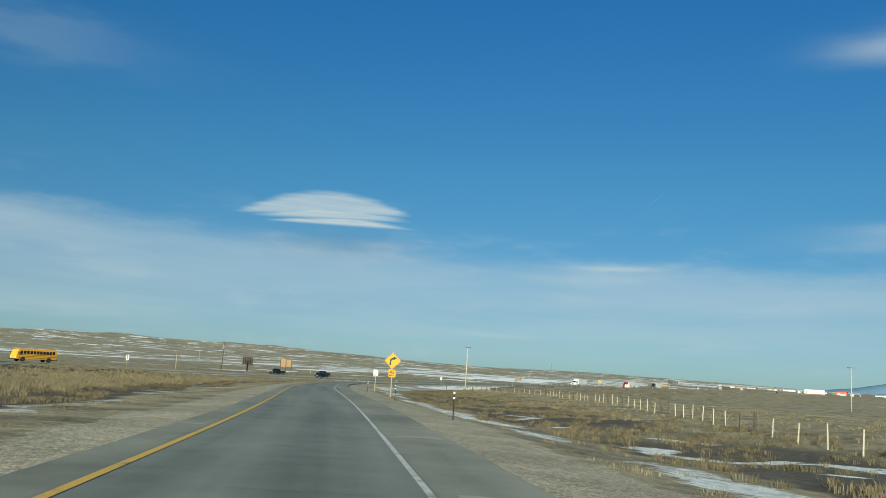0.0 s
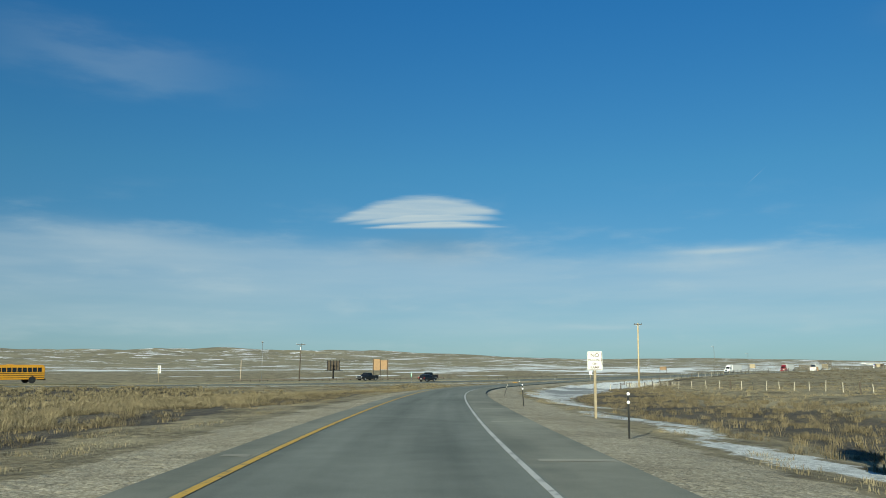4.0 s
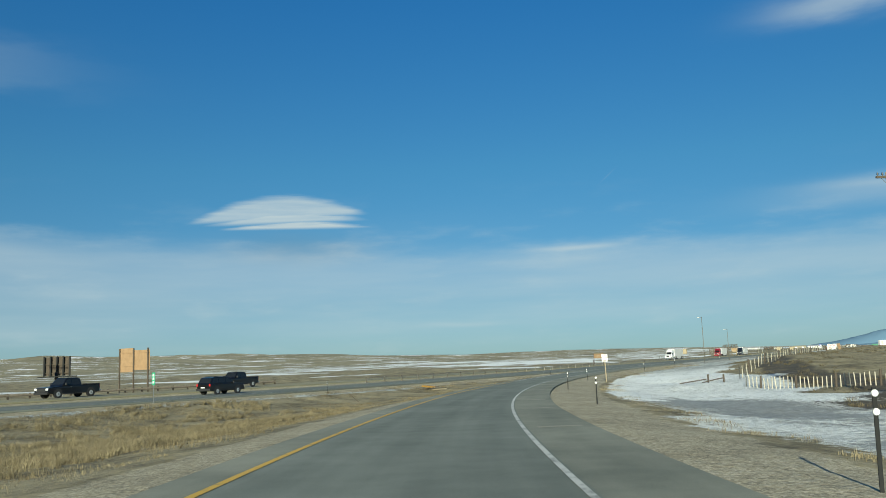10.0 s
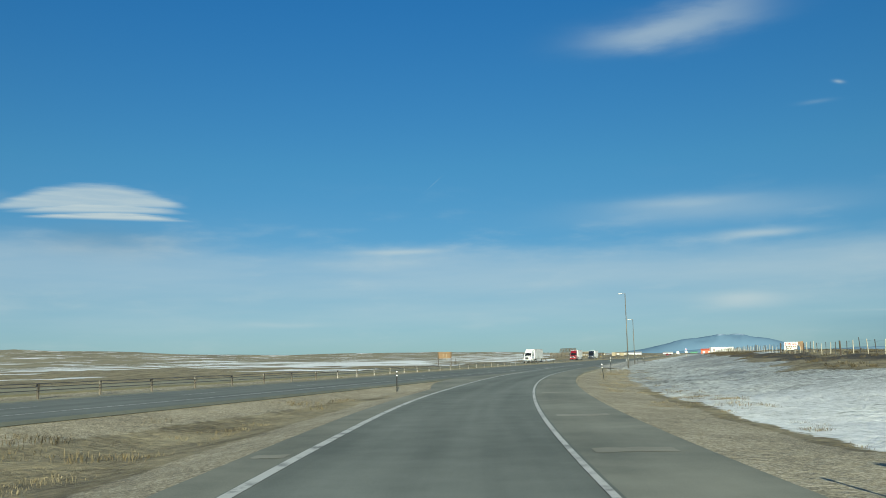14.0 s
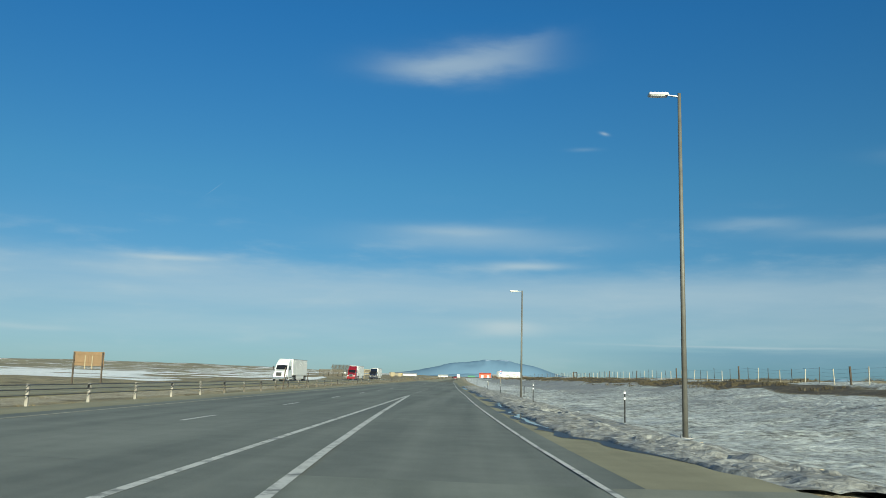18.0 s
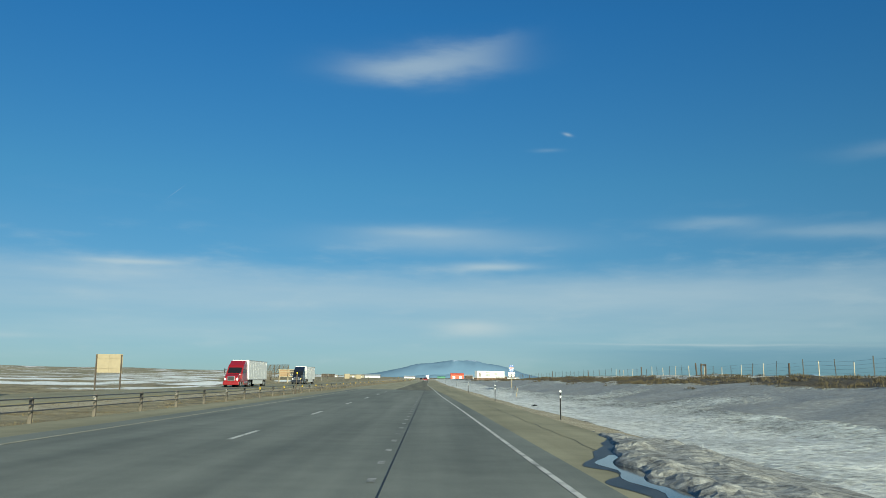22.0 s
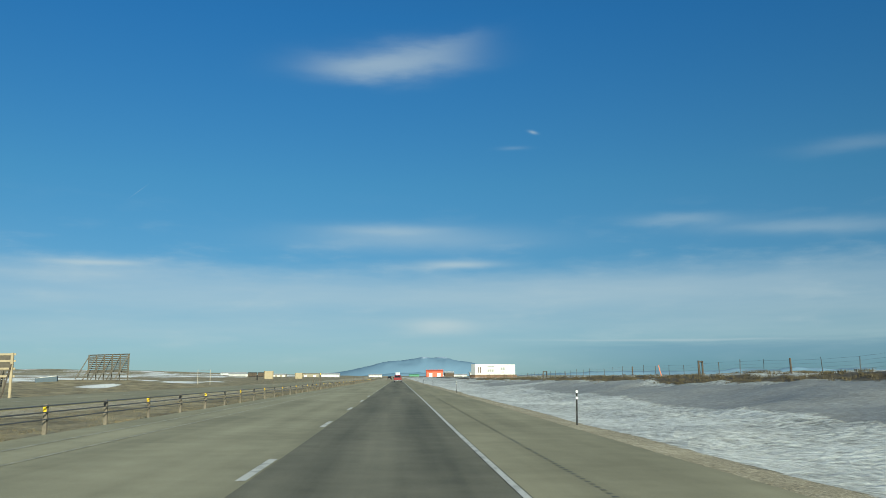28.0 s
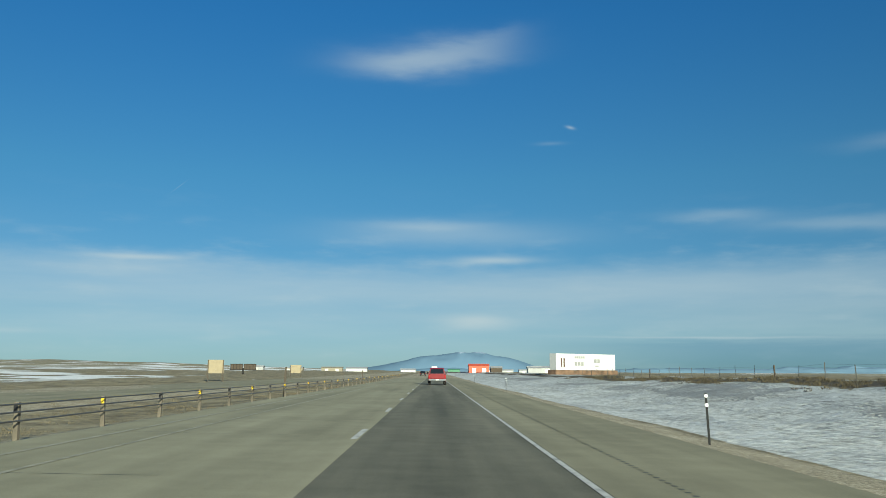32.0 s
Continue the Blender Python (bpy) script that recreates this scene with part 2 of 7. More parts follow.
def ground_material():
    """Dry prairie: grass, gravel verge, dark mud and sage with tussock shade painted in, and crusted snow, laid out by
    the masks of the sheet.
    """
    m = bpy.data.materials.new("prairie_ground")
    m.use_nodes = True
    t = m.node_tree
    b = t.nodes["Principled BSDF"]
    pos = t.nodes.new("ShaderNodeNewGeometry").outputs["Position"]

    def noise(scale, detail=6, rough=0.55, vec=pos):
        n = wnode("ShaderNodeTexNoise", vec, tree=t)
        n.inputs["Scale"].default_value, n.inputs["Detail"].default_value, n.inputs["Roughness"].default_value = scale, detail, rough
        return n.outputs[0]

    def mth(op, a, c=None):
        return wnode("ShaderNodeMath", a, c, tree=t, operation=op).outputs[0]

    def step(v, lo, hi):
        return wnode("ShaderNodeMapRange", v, lo, hi, 0.0, 1.0, tree=t, interpolation_type="SMOOTHSTEP").outputs[0]

    def ramp(v, *stops):
        r = t.nodes.new("ShaderNodeValToRGB")
        while len(r.color_ramp.elements) < len(stops):
            r.color_ramp.elements.new(0.5)
        for e, (p, c) in zip(r.color_ramp.elements, stops):
            e.position, e.color = p, (*c, 1)
        t.links.new(v, r.inputs[0])
        return r.outputs[0]

    def mix(f, a, c):
        n = wnode("ShaderNodeMix", f, tree=t, data_type="RGBA")
        t.links.new(a, n.inputs[6])
        t.links.new(c, n.inputs[7])
        return n.outputs[2]

    big, mid, small, grit = noise(0.012, 5), noise(0.35), noise(3.5), noise(28, 4)
    grass = ramp(mth("ADD", mth("MULTIPLY", mid, 0.6), mth("MULTIPLY", small, 0.4)),
                 (0.34, (0.066, 0.054, 0.030)), (0.44, (0.175, 0.145, 0.080)), (0.54, (0.29, 0.245, 0.142)), (0.68, (0.40, 0.345, 0.212)))
    far = ramp(mth("ADD", mth("MULTIPLY", big, 0.35), mth("MULTIPLY", noise(0.06, 10, 0.78), 0.65)),
               (0.34, (0.10, 0.088, 0.054)), (0.44, (0.20, 0.176, 0.106)), (0.52, (0.285, 0.25, 0.152)), (0.66, (0.40, 0.355, 0.225)))
    grass = mix(attr_mask(t, "far"), grass, far)
    stones = wnode("ShaderNodeTexVoronoi", pos, tree=t)
    stones.inputs["Scale"].default_value = 24.0
    pebble = wnode("ShaderNodeSeparateColor", stones.outputs["Color"], tree=t).outputs[0]
    gravel = ramp(mth("ADD", mth("ADD", mth("MULTIPLY", grit, 0.26), mth("MULTIPLY", small, 0.24)), mth("ADD", mth("MULTIPLY", mid, 0.26), mth("MULTIPLY", pebble, 0.24))),
                  (0.36, (0.15, 0.128, 0.082)), (0.46, (0.30, 0.258, 0.168)), (0.56, (0.41, 0.358, 0.24)), (0.68, (0.64, 0.57, 0.42)))
    dark = ramp(mth("ADD", mth("MULTIPLY", small, 0.5), mth("MULTIPLY", mid, 0.5)),
                (0.32, (0.022, 0.019, 0.014)), (0.5, (0.066, 0.055, 0.037)), (0.68, (0.17, 0.138, 0.082)))
    lay = wnode("ShaderNodeMapping", pos, tree=t)
    lay.inputs["Scale"].default_value = (1.6, 0.8, 1.0)
    lay.inputs["Rotation"].default_value = (0, 0, radians(25))
    pits = noise(3.4, 3, 0.5)
    # pits also darken the snow colour, standing in for shade in its relief
    rime_shade = mth("ADD", mth("MULTIPLY", noise(0.8, 10, 0.8, lay.outputs[0]), 0.34), mth("ADD", mth("MULTIPLY", noise(0.14, 5), 0.16), mth("ADD", mth("MULTIPLY", noise(7.5, 6, 0.7), 0.22), mth("MULTIPLY", pits, 0.28))))
    crust = ramp(rime_shade, (0.41, (0.10, 0.102, 0.088)), (0.465, (0.27, 0.282, 0.262)), (0.515, (0.46, 0.485, 0.455)), (0.585, (0.68, 0.715, 0.68)))
    clean = ramp(rime_shade, (0.38, (0.34, 0.36, 0.33)), (0.44, (0.70, 0.73, 0.70)), (0.53, (0.90, 0.92, 0.90)))
    crust = mix(attr_mask(t, "clean"), crust, clean)
    ice = ramp(rime_shade, (0.38, (0.18, 0.183, 0.168)), (0.46, (0.25, 0.255, 0.238)), (0.54, (0.32, 0.328, 0.308)), (0.64, (0.50, 0.515, 0.49)))

    def edged(name, amount=0.55, vec_noise=None):
        w = vec_noise if vec_noise is not None else mth("ADD", mth("MULTIPLY", mid, 0.55), mth("MULTIPLY", small, 0.45))
        return step(mth("ADD", attr_mask(t, name), mth("MULTIPLY", mth("SUBTRACT", w, 0.5), amount * 2)), 0.42, 0.58)

    c = mix(edged("dark"), grass, dark)
    c = mix(edged("gravel", 0.35), c, gravel)
    # blown snow lying in the lee of ridges and hollows far off
    stretch = wnode("ShaderNodeMapping", pos, tree=t)
    stretch.inputs["Scale"].default_value = (0.75, 1.0, 3.0)
    stretch.inputs["Rotation"].default_value = (0, 0, radians(-35))
    drift = noise(0.024, 9, 0.70, stretch.outputs[0])
    drifts = mth("MULTIPLY", step(mth("ADD", drift, mth("MULTIPLY", mth("SUBTRACT", noise(0.16, 6, 0.7, stretch.outputs[0]), 0.5), 0.26)), 0.566, 0.590), attr_mask(t, "far"))
    sn = edged("snow", 0.6)
    icy = edged("ice", 0.5)
    c = mix(sn, c, crust)
    c = mix(icy, c, ice)
    white = wnode("ShaderNodeRGB", tree=t).outputs[0]
    white.default_value = (0.86, 0.86, 0.86, 1)
    c = mix(drifts, c, white)
    t.links.new(c, b.inputs["Base Color"])
    rough = wnode("ShaderNodeMapRange", icy, 0.0, 1.0, 0.92, 0.72, tree=t).outputs[0]
    t.links.new(rough, b.inputs["Roughness"])
    bp = t.nodes.new("ShaderNodeBump")
    bp.inputs["Strength"].default_value, bp.inputs["Distance"].default_value = 0.9, 0.12
    hgt = mth("ADD", mth("MULTIPLY", noise(1.8, 9, 0.68), 1.3), mth("ADD", mth("MULTIPLY", grit, 0.2), mth("MULTIPLY", pits, 0.9)))
    hgt = mth("MULTIPLY", hgt, wnode("ShaderNodeMapRange", attr_mask(t, "gravel"), 0.2, 0.8, 1.0, 0.35, tree=t).outputs[0])
    t.links.new(mth("MULTIPLY", hgt, wnode("ShaderNodeMapRange", icy, 0.0, 1.0, 1.0, 0.3, tree=t).outputs[0]), bp.inputs["Height"])
    t.links.new(bp.outputs[0], b.inputs["Normal"])
    return m


def asphalt(name, dark_c, light_c, streak=0.5):
    """Worn road surface: aggregate grit, wheel-path streaks along the road, sanded patches."""
    m = bpy.data.materials.new(name)
    m.use_nodes = True
    t = m.node_tree
    b = t.nodes["Principled BSDF"]
    b.inputs["Roughness"].default_value = 0.86
    b.inputs["Specular IOR Level"].default_value = 0.3
    pos = t.nodes.new("ShaderNodeNewGeometry").outputs["Position"]
    uv = t.nodes.new("ShaderNodeUVMap").outputs[0]

    def noise(scale, detail, vec):
        n = wnode("ShaderNodeTexNoise", vec, tree=t)
        n.inputs["Scale"].default_value, n.inputs["Detail"].default_value = scale, detail
        return n.outputs[0]

    mp = wnode("ShaderNodeMapping", uv, tree=t)
    mp.inputs["Scale"].default_value = (0.9, 0.03, 1)
    st = noise(1.0, 5, mp.outputs[0])
    blotch, grit = noise(0.18, 6, pos), noise(45, 4, pos)
    s = wnode("ShaderNodeMath", wnode("ShaderNodeMath", st, streak, tree=t, operation="MULTIPLY").outputs[0],
              wnode("ShaderNodeMath", blotch, 0.8 - streak, tree=t, operation="MULTIPLY").outputs[0], tree=t, operation="ADD").outputs[0]
    s = wnode("ShaderNodeMath", s, wnode("ShaderNodeMath", grit, 0.2, tree=t, operation="MULTIPLY").outputs[0], tree=t, operation="ADD").outputs[0]
    speck = noise(140, 3, pos)
    s = wnode("ShaderNodeMath", s, wnode("ShaderNodeMath", wnode("ShaderNodeMath", speck, 0.5, tree=t, operation="SUBTRACT").outputs[0], 0.22, tree=t, operation="MULTIPLY").outputs[0], tree=t, operation="ADD").outputs[0]
    fresh = noise(1.3, 8, pos)
    s = wnode("ShaderNodeMath", s, wnode("ShaderNodeMath", wnode("ShaderNodeMath", fresh, 0.5, tree=t, operation="SUBTRACT").outputs[0], 0.20, tree=t, operation="MULTIPLY").outputs[0], tree=t, operation="ADD").outputs[0]
    r = t.nodes.new("ShaderNodeValToRGB")
    r.color_ramp.elements[0].position, r.color_ramp.elements[0].color = 0.36, (*dark_c, 1)
    r.color_ramp.elements[1].position, r.color_ramp.elements[1].color = 0.64, (*light_c, 1)
    t.links.new(s, r.inputs[0])
    t.links.new(r.outputs[0], b.inputs["Base Color"])
    bp = t.nodes.new("ShaderNodeBump")
    bp.inputs["Strength"].default_value, bp.inputs["Distance"].default_value = 0.35, 0.006
    t.links.new(grit, bp.inputs["Height"])
    t.links.new(bp.outputs[0], b.inputs["Normal"])
    return m


def paint(name, base, worn, amount=0.5):
    """Road paint with the asphalt showing through where it has worn off."""
    m = bpy.data.materials.new(name)
    m.use_nodes = True
    t = m.node_tree
    b = t.nodes["Principled BSDF"]
    b.inputs["Roughness"].default_value = 0.7
    pos = t.nodes.new("ShaderNodeNewGeometry").outputs["Position"]
    n = wnode("ShaderNodeTexNoise", pos, tree=t)
    n.inputs["Scale"].default_value, n.inputs["Detail"].default_value, n.inputs["Roughness"].default_value = 2.2, 8, 0.7
    r = t.nodes.new("ShaderNodeValToRGB")
    r.color_ramp.elements[0].position, r.color_ramp.elements[0].color = 0.30 + 0.12 * amount, (*worn, 1)
    r.color_ramp.elements[1].position, r.color_ramp.elements[1].color = 0.44 + 0.12 * amount, (*base, 1)
    t.links.new(n.outputs[0], r.inputs[0])
    t.links.new(r.outputs[0], b.inputs["Base Color"])
    return m


M_GROUND = ground_material()
M_RAMP = asphalt("ramp_asphalt", (0.120, 0.135, 0.114), (0.234, 0.253, 0.215), 0.5)
M_RAMP_SHOULDER = asphalt("ramp_shoulder_asphalt", (0.147, 0.156, 0.124), (0.301, 0.301, 0.236), 0.3)
M_MAIN = asphalt("highway_asphalt", (0.111, 0.125, 0.111), (0.213, 0.230, 0.199), 0.55)
M_OLD = asphalt("old_pale_asphalt", (0.190, 0.179, 0.113), (0.350, 0.325, 0.212), 0.45)
M_OLD_LANE = asphalt("pale_lane_asphalt", (0.215, 0.204, 0.132), (0.385, 0.362, 0.240), 0.45)
M_DARKLANE = asphalt("dark_lane_asphalt", (0.089, 0.088, 0.062), (0.222, 0.211, 0.150), 0.6)
M_WHITE_LINE = paint("white_road_paint", (0.58, 0.58, 0.53), (0.18, 0.185, 0.165), 0.5)
M_WORN_LINE = paint("worn_white_paint", (0.40, 0.40, 0.37), (0.12, 0.126, 0.11), 1.15)
M_SANDED = asphalt("sanded_patch", (0.24, 0.235, 0.185), (0.40, 0.385, 0.31), 0.2)
M_CRACK = material("filled_crack", (0.075, 0.077, 0.07), 0.8, vary=0.3)
M_SEAL = asphalt("smooth_seal_streak", (0.078, 0.086, 0.075), (0.143, 0.153, 0.135), 0.5)
M_YELLOW_LINE = paint("yellow_road_paint", (0.64, 0.39, 0.055), (0.24, 0.19, 0.10), 0.3)
M_FADED = paint("faded_road_paint", (0.42, 0.395, 0.285), (0.28, 0.265, 0.185), 1.15)
M_JOINT = material("tar_joint", (0.018, 0.018, 0.017), 0.6, vary=0.3)
M_POST = material("weathered_wood", (0.24, 0.20, 0.15), 0.85, scale=4, vary=0.4, bump=0.01, per_object=0.5)
M_PALE_WOOD = material("pale_pole_wood", (0.42, 0.34, 0.215), 0.8, scale=2, vary=0.25, bump=0.01)
M_DARK_WOOD = material("dark_creosote_wood", (0.075, 0.058, 0.042), 0.85, scale=3, vary=0.4, bump=0.01)
M_BLACK = material("dark_steel", (0.010, 0.011, 0.011), 0.85, metal=0.0, vary=0.3)
M_GALV = material("galvanised_steel", (0.30, 0.315, 0.315), 0.42, metal=0.75, scale=5, vary=0.2)
M_REFLECTOR = material("white_reflector", (0.82, 0.83, 0.82), 0.25, vary=0.05)

# ---- the roads in plan ----
# the edge line of the ramp and, further on, of the highway
RIGHT_LINE = [
    (233.48, 59.90), (222.93, 73.23), (212.38, 86.56), (201.84, 99.90), (191.29, 113.23), (180.75, 126.57), (170.22, 139.91), (159.67, 153.25), (149.05, 166.52),
    (138.30, 179.69), (127.47, 192.80), (116.76, 206.00), (106.31, 219.40), (95.99, 232.92), (85.88, 246.58), (76.14, 260.53), (66.95, 274.83), (58.41, 289.53),
    (50.46, 304.55), (43.14, 319.91), (36.64, 335.61), (30.86, 351.56), (25.86, 367.63), (21.71, 383.82), (18.25, 400.09), (15.38, 416.47), (13.15, 432.95),
    (11.39, 449.55), (10.12, 466.31), (9.09, 483.24), (8.41, 500.22), (7.89, 517.22), (7.52, 534.21), (7.12, 551.21), (6.66, 568.20), (6.37, 585.20),
    (6.08, 602.20), (5.84, 619.19), (5.56, 636.19), (5.25, 653.19), (5.03, 670.19), (4.86, 687.19), (4.30, 730.00), (3.66, 776.00), (3.66, 840.00),
    (3.66, 1500.00),
]
LEFT_LINE = [
    (230.91, 56.34), (220.40, 69.69), (209.88, 83.05), (199.37, 96.41), (188.82, 109.74), (178.27, 123.07), (167.77, 136.44), (157.22, 149.77), (146.50, 162.97),
    (135.64, 176.05), (124.83, 189.16), (114.04, 202.30), (103.58, 215.69), (93.30, 229.23), (83.22, 242.92), (73.32, 256.74), (63.91, 270.89), (55.18, 285.47),
    (47.24, 300.50), (40.05, 315.90), (33.47, 331.56), (27.72, 347.53), (22.84, 363.67), (18.38, 379.79), (14.55, 396.00), (11.78, 412.38), (9.49, 428.83),
    (7.65, 445.40), (6.19, 462.11), (5.17, 479.01), (4.48, 495.99), (3.98, 512.98), (3.55, 529.00),
]
# centre of the westbound carriageway: y, x, z
WEST = [(-900, -6, 0.3), (60, -11.0, 0.3), (290, -12.5, 0.3), (390, -14.0, 0.2), (470, -18.0, 0.0), (564, -23.0, -0.2), (680, -24.2, -0.2), (800, -24.4, -0.2), (2600, -24.4, -0.1)]


def smooth_line(points, step_m=2.0):
    """A Catmull-Rom curve through points, cut into even steps."""
    p = np.array(points, float)
    p = np.vstack([2 * p[0] - p[1], p, 2 * p[-1] - p[-2]])
    out = []
    for i in range(1, len(p) - 2):
        n = max(2, int(np.linalg.norm(p[i + 1] - p[i]) / step_m))
        d = [np.linalg.norm(p[k + 1] - p[k]) ** 0.5 + 1e-9 for k in (i - 1, i, i + 1)]
        t0, t1, t2, t3 = 0, d[0], d[0] + d[1], d[0] + d[1] + d[2]
        for t in np.linspace(t1, t2, n, endpoint=False):
            a1 = (t1 - t) / (t1 - t0) * p[i - 1] + (t - t0) / (t1 - t0) * p[i]
            a2 = (t2 - t) / (t2 - t1) * p[i] + (t - t1) / (t2 - t1) * p[i + 1]
            a3 = (t3 - t) / (t3 - t2) * p[i + 1] + (t - t2) / (t3 - t2) * p[i + 2]
            b1 = (t2 - t) / (t2 - t0) * a1 + (t - t0) / (t2 - t0) * a2
            b2 = (t3 - t) / (t3 - t1) * a2 + (t - t1) / (t3 - t1) * a3
            out.append((t2 - t) / (t2 - t1) * b1 + (t - t1) / (t2 - t1) * b2)
    out.append(p[-2])
    return np.array(out)


def normals_right(p):
    d = np.gradient(p[:, :2], axis=0)
    d /= np.linalg.norm(d, axis=1)[:, None]
    return np.c_[d[:, 1], -d[:, 0]]


R_LINE, L_LINE = smooth_line(RIGHT_LINE), smooth_line(LEFT_LINE)
for _ in range(6):
    for q in (R_LINE, L_LINE):
        q[1:-1] = 0.25 * q[:-2] + 0.5 * q[1:-1] + 0.25 * q[2:]
R_NORM, L_NORM = normals_right(R_LINE), normals_right(L_LINE)


def right_line_x(y):
    return np.interp(y, R_LINE[:, 1], R_LINE[:, 0])


def west_x(y):
    return np.interp(y, [w[0] for w in WEST_S], [w[1] for w in WEST_S])


WEST_S = smooth_line(WEST, 6.0)
for _ in range(10):
    WEST_S[1:-1] = 0.25 * WEST_S[:-2] + 0.5 * WEST_S[1:-1] + 0.25 * WEST_S[2:]


def west_z(y):
    return np.interp(y, WEST_S[:, 0], WEST_S[:, 2])


def mesh_object(name, verts, faces, mat, smooth=False, uvs=None, parent=None):
    me = bpy.data.meshes.new(name)
    me.from_pydata([tuple(v) for v in verts], [], [tuple(f) for f in faces])
    if uvs is not None:
        lay = me.uv_layers.new(name="UVMap")
        idx = np.empty(len(me.loops), dtype=np.int32)
        me.loops.foreach_get("vertex_index", idx)
        lay.data.foreach_set("uv", np.asarray(uvs, np.float32)[idx].ravel())
    for mm in (mat if isinstance(mat, (list, tuple)) else [mat]):
        me.materials.append(mm)
    if smooth:
        me.polygons.foreach_set("use_smooth", [True] * len(me.polygons))
    me.update()
    ob = new(name, me)
    if parent:
        ob.parent = parent
    return ob


def ribbon(name, left, right, z, mat, parent=None, thick=0.0, cols=1, flat=True):
    """A strip between two lines of equal count, with a skirt of the given thickness. z: a number or one a row."""
    left, right = np.asarray(left)[:, :2], np.asarray(right)[:, :2]
    n = len(left)
    zz = np.broadcast_to(np.asarray(z, float), (n,))
    tilt = road_z if flat else land_z
    dist = np.r_[0, np.cumsum(np.linalg.norm(np.diff((left + right) / 2, axis=0), axis=1))]
    verts, uvs, faces = [], [], []
    for c in range(cols + 1):
        f = c / cols
        p = left * (1 - f) + right * f
        w = np.linalg.norm(right - left, axis=1) * f
        verts += np.c_[p, zz + tilt(p[:, 0], p[:, 1])].tolist()
        uvs += list(zip(w, dist))
    for c in range(cols):
        o, q = c * n, (c + 1) * n
        faces += [(o + i, q + i, q + i + 1, o + i + 1) for i in range(n - 1)]
    if thick:
        for edge, flip in ((0, False), (cols, True)):
            o, base = edge * n, len(verts)
            verts += [(verts[o + i][0], verts[o + i][1], verts[o + i][2] - thick) for i in range(n)]
            uvs += [uvs[o + i] for i in range(n)]
            for i in range(n - 1):
                q = (o + i, o + i + 1, base + i + 1, base + i)
                faces.append(q[::-1] if flip else q)
    return mesh_object(name, verts, faces, mat, False, uvs, parent)


# ---- terrain ----
def line_distance(px, py, line):
    """Distance from every point to a polyline (coarse), and on which side: positive to the right."""
    best = np.full(px.shape, 1e9)
    side = np.zeros(px.shape)
    for a, b in zip(line[:-1], line[1:]):
        d = b - a
        ll = d @ d
        if ll < 1e-6:
            continue
        t = np.clip(((px - a[0]) * d[0] + (py - a[1]) * d[1]) / ll, 0, 1)
        ex, ey = px - a[0] - t * d[0], py - a[1] - t * d[1]
        q = np.hypot(ex, ey)
        s = np.sign(d[1] * (px - a[0]) - d[0] * (py - a[1]))
        m = q < best
        best[m], side[m] = q[m], s[m]
    return best * side


def value_noise(x, y, scale, seed):
    """Smooth lattice noise in -1..1, vectorised."""
    rs = np.random.RandomState(seed)
    tab = rs.uniform(-1, 1, (256, 256))
    u, v = x / scale + 31.7 * seed, y / scale + 17.3 * seed
    i, j = np.floor(u).astype(int), np.floor(v).astype(int)
    a, b = u - i, v - j
    a, b = a * a * (3 - 2 * a), b * b * (3 - 2 * b)
    g = lambda p, q: tab[p % 256, q % 256]
    return (g(i, j) * (1 - a) + g(i + 1, j) * a) * (1 - b) + (g(i, j + 1) * (1 - a) + g(i + 1, j + 1) * a) * b


def sstep(v, lo, hi):
    t = np.clip((v - lo) / (hi - lo), 0, 1)
    return t * t * (3 - 2 * t)


def shoulder_w(y):
    """Paved width to the right of the edge line."""
    return np.interp(y, [0, 320, 430, 470, 700, 780], [1.6, 1.75, 2.3, 2.7, 3.3, 3.5])


R_COARSE, L_COARSE = R_LINE[::4], L_LINE[::4]


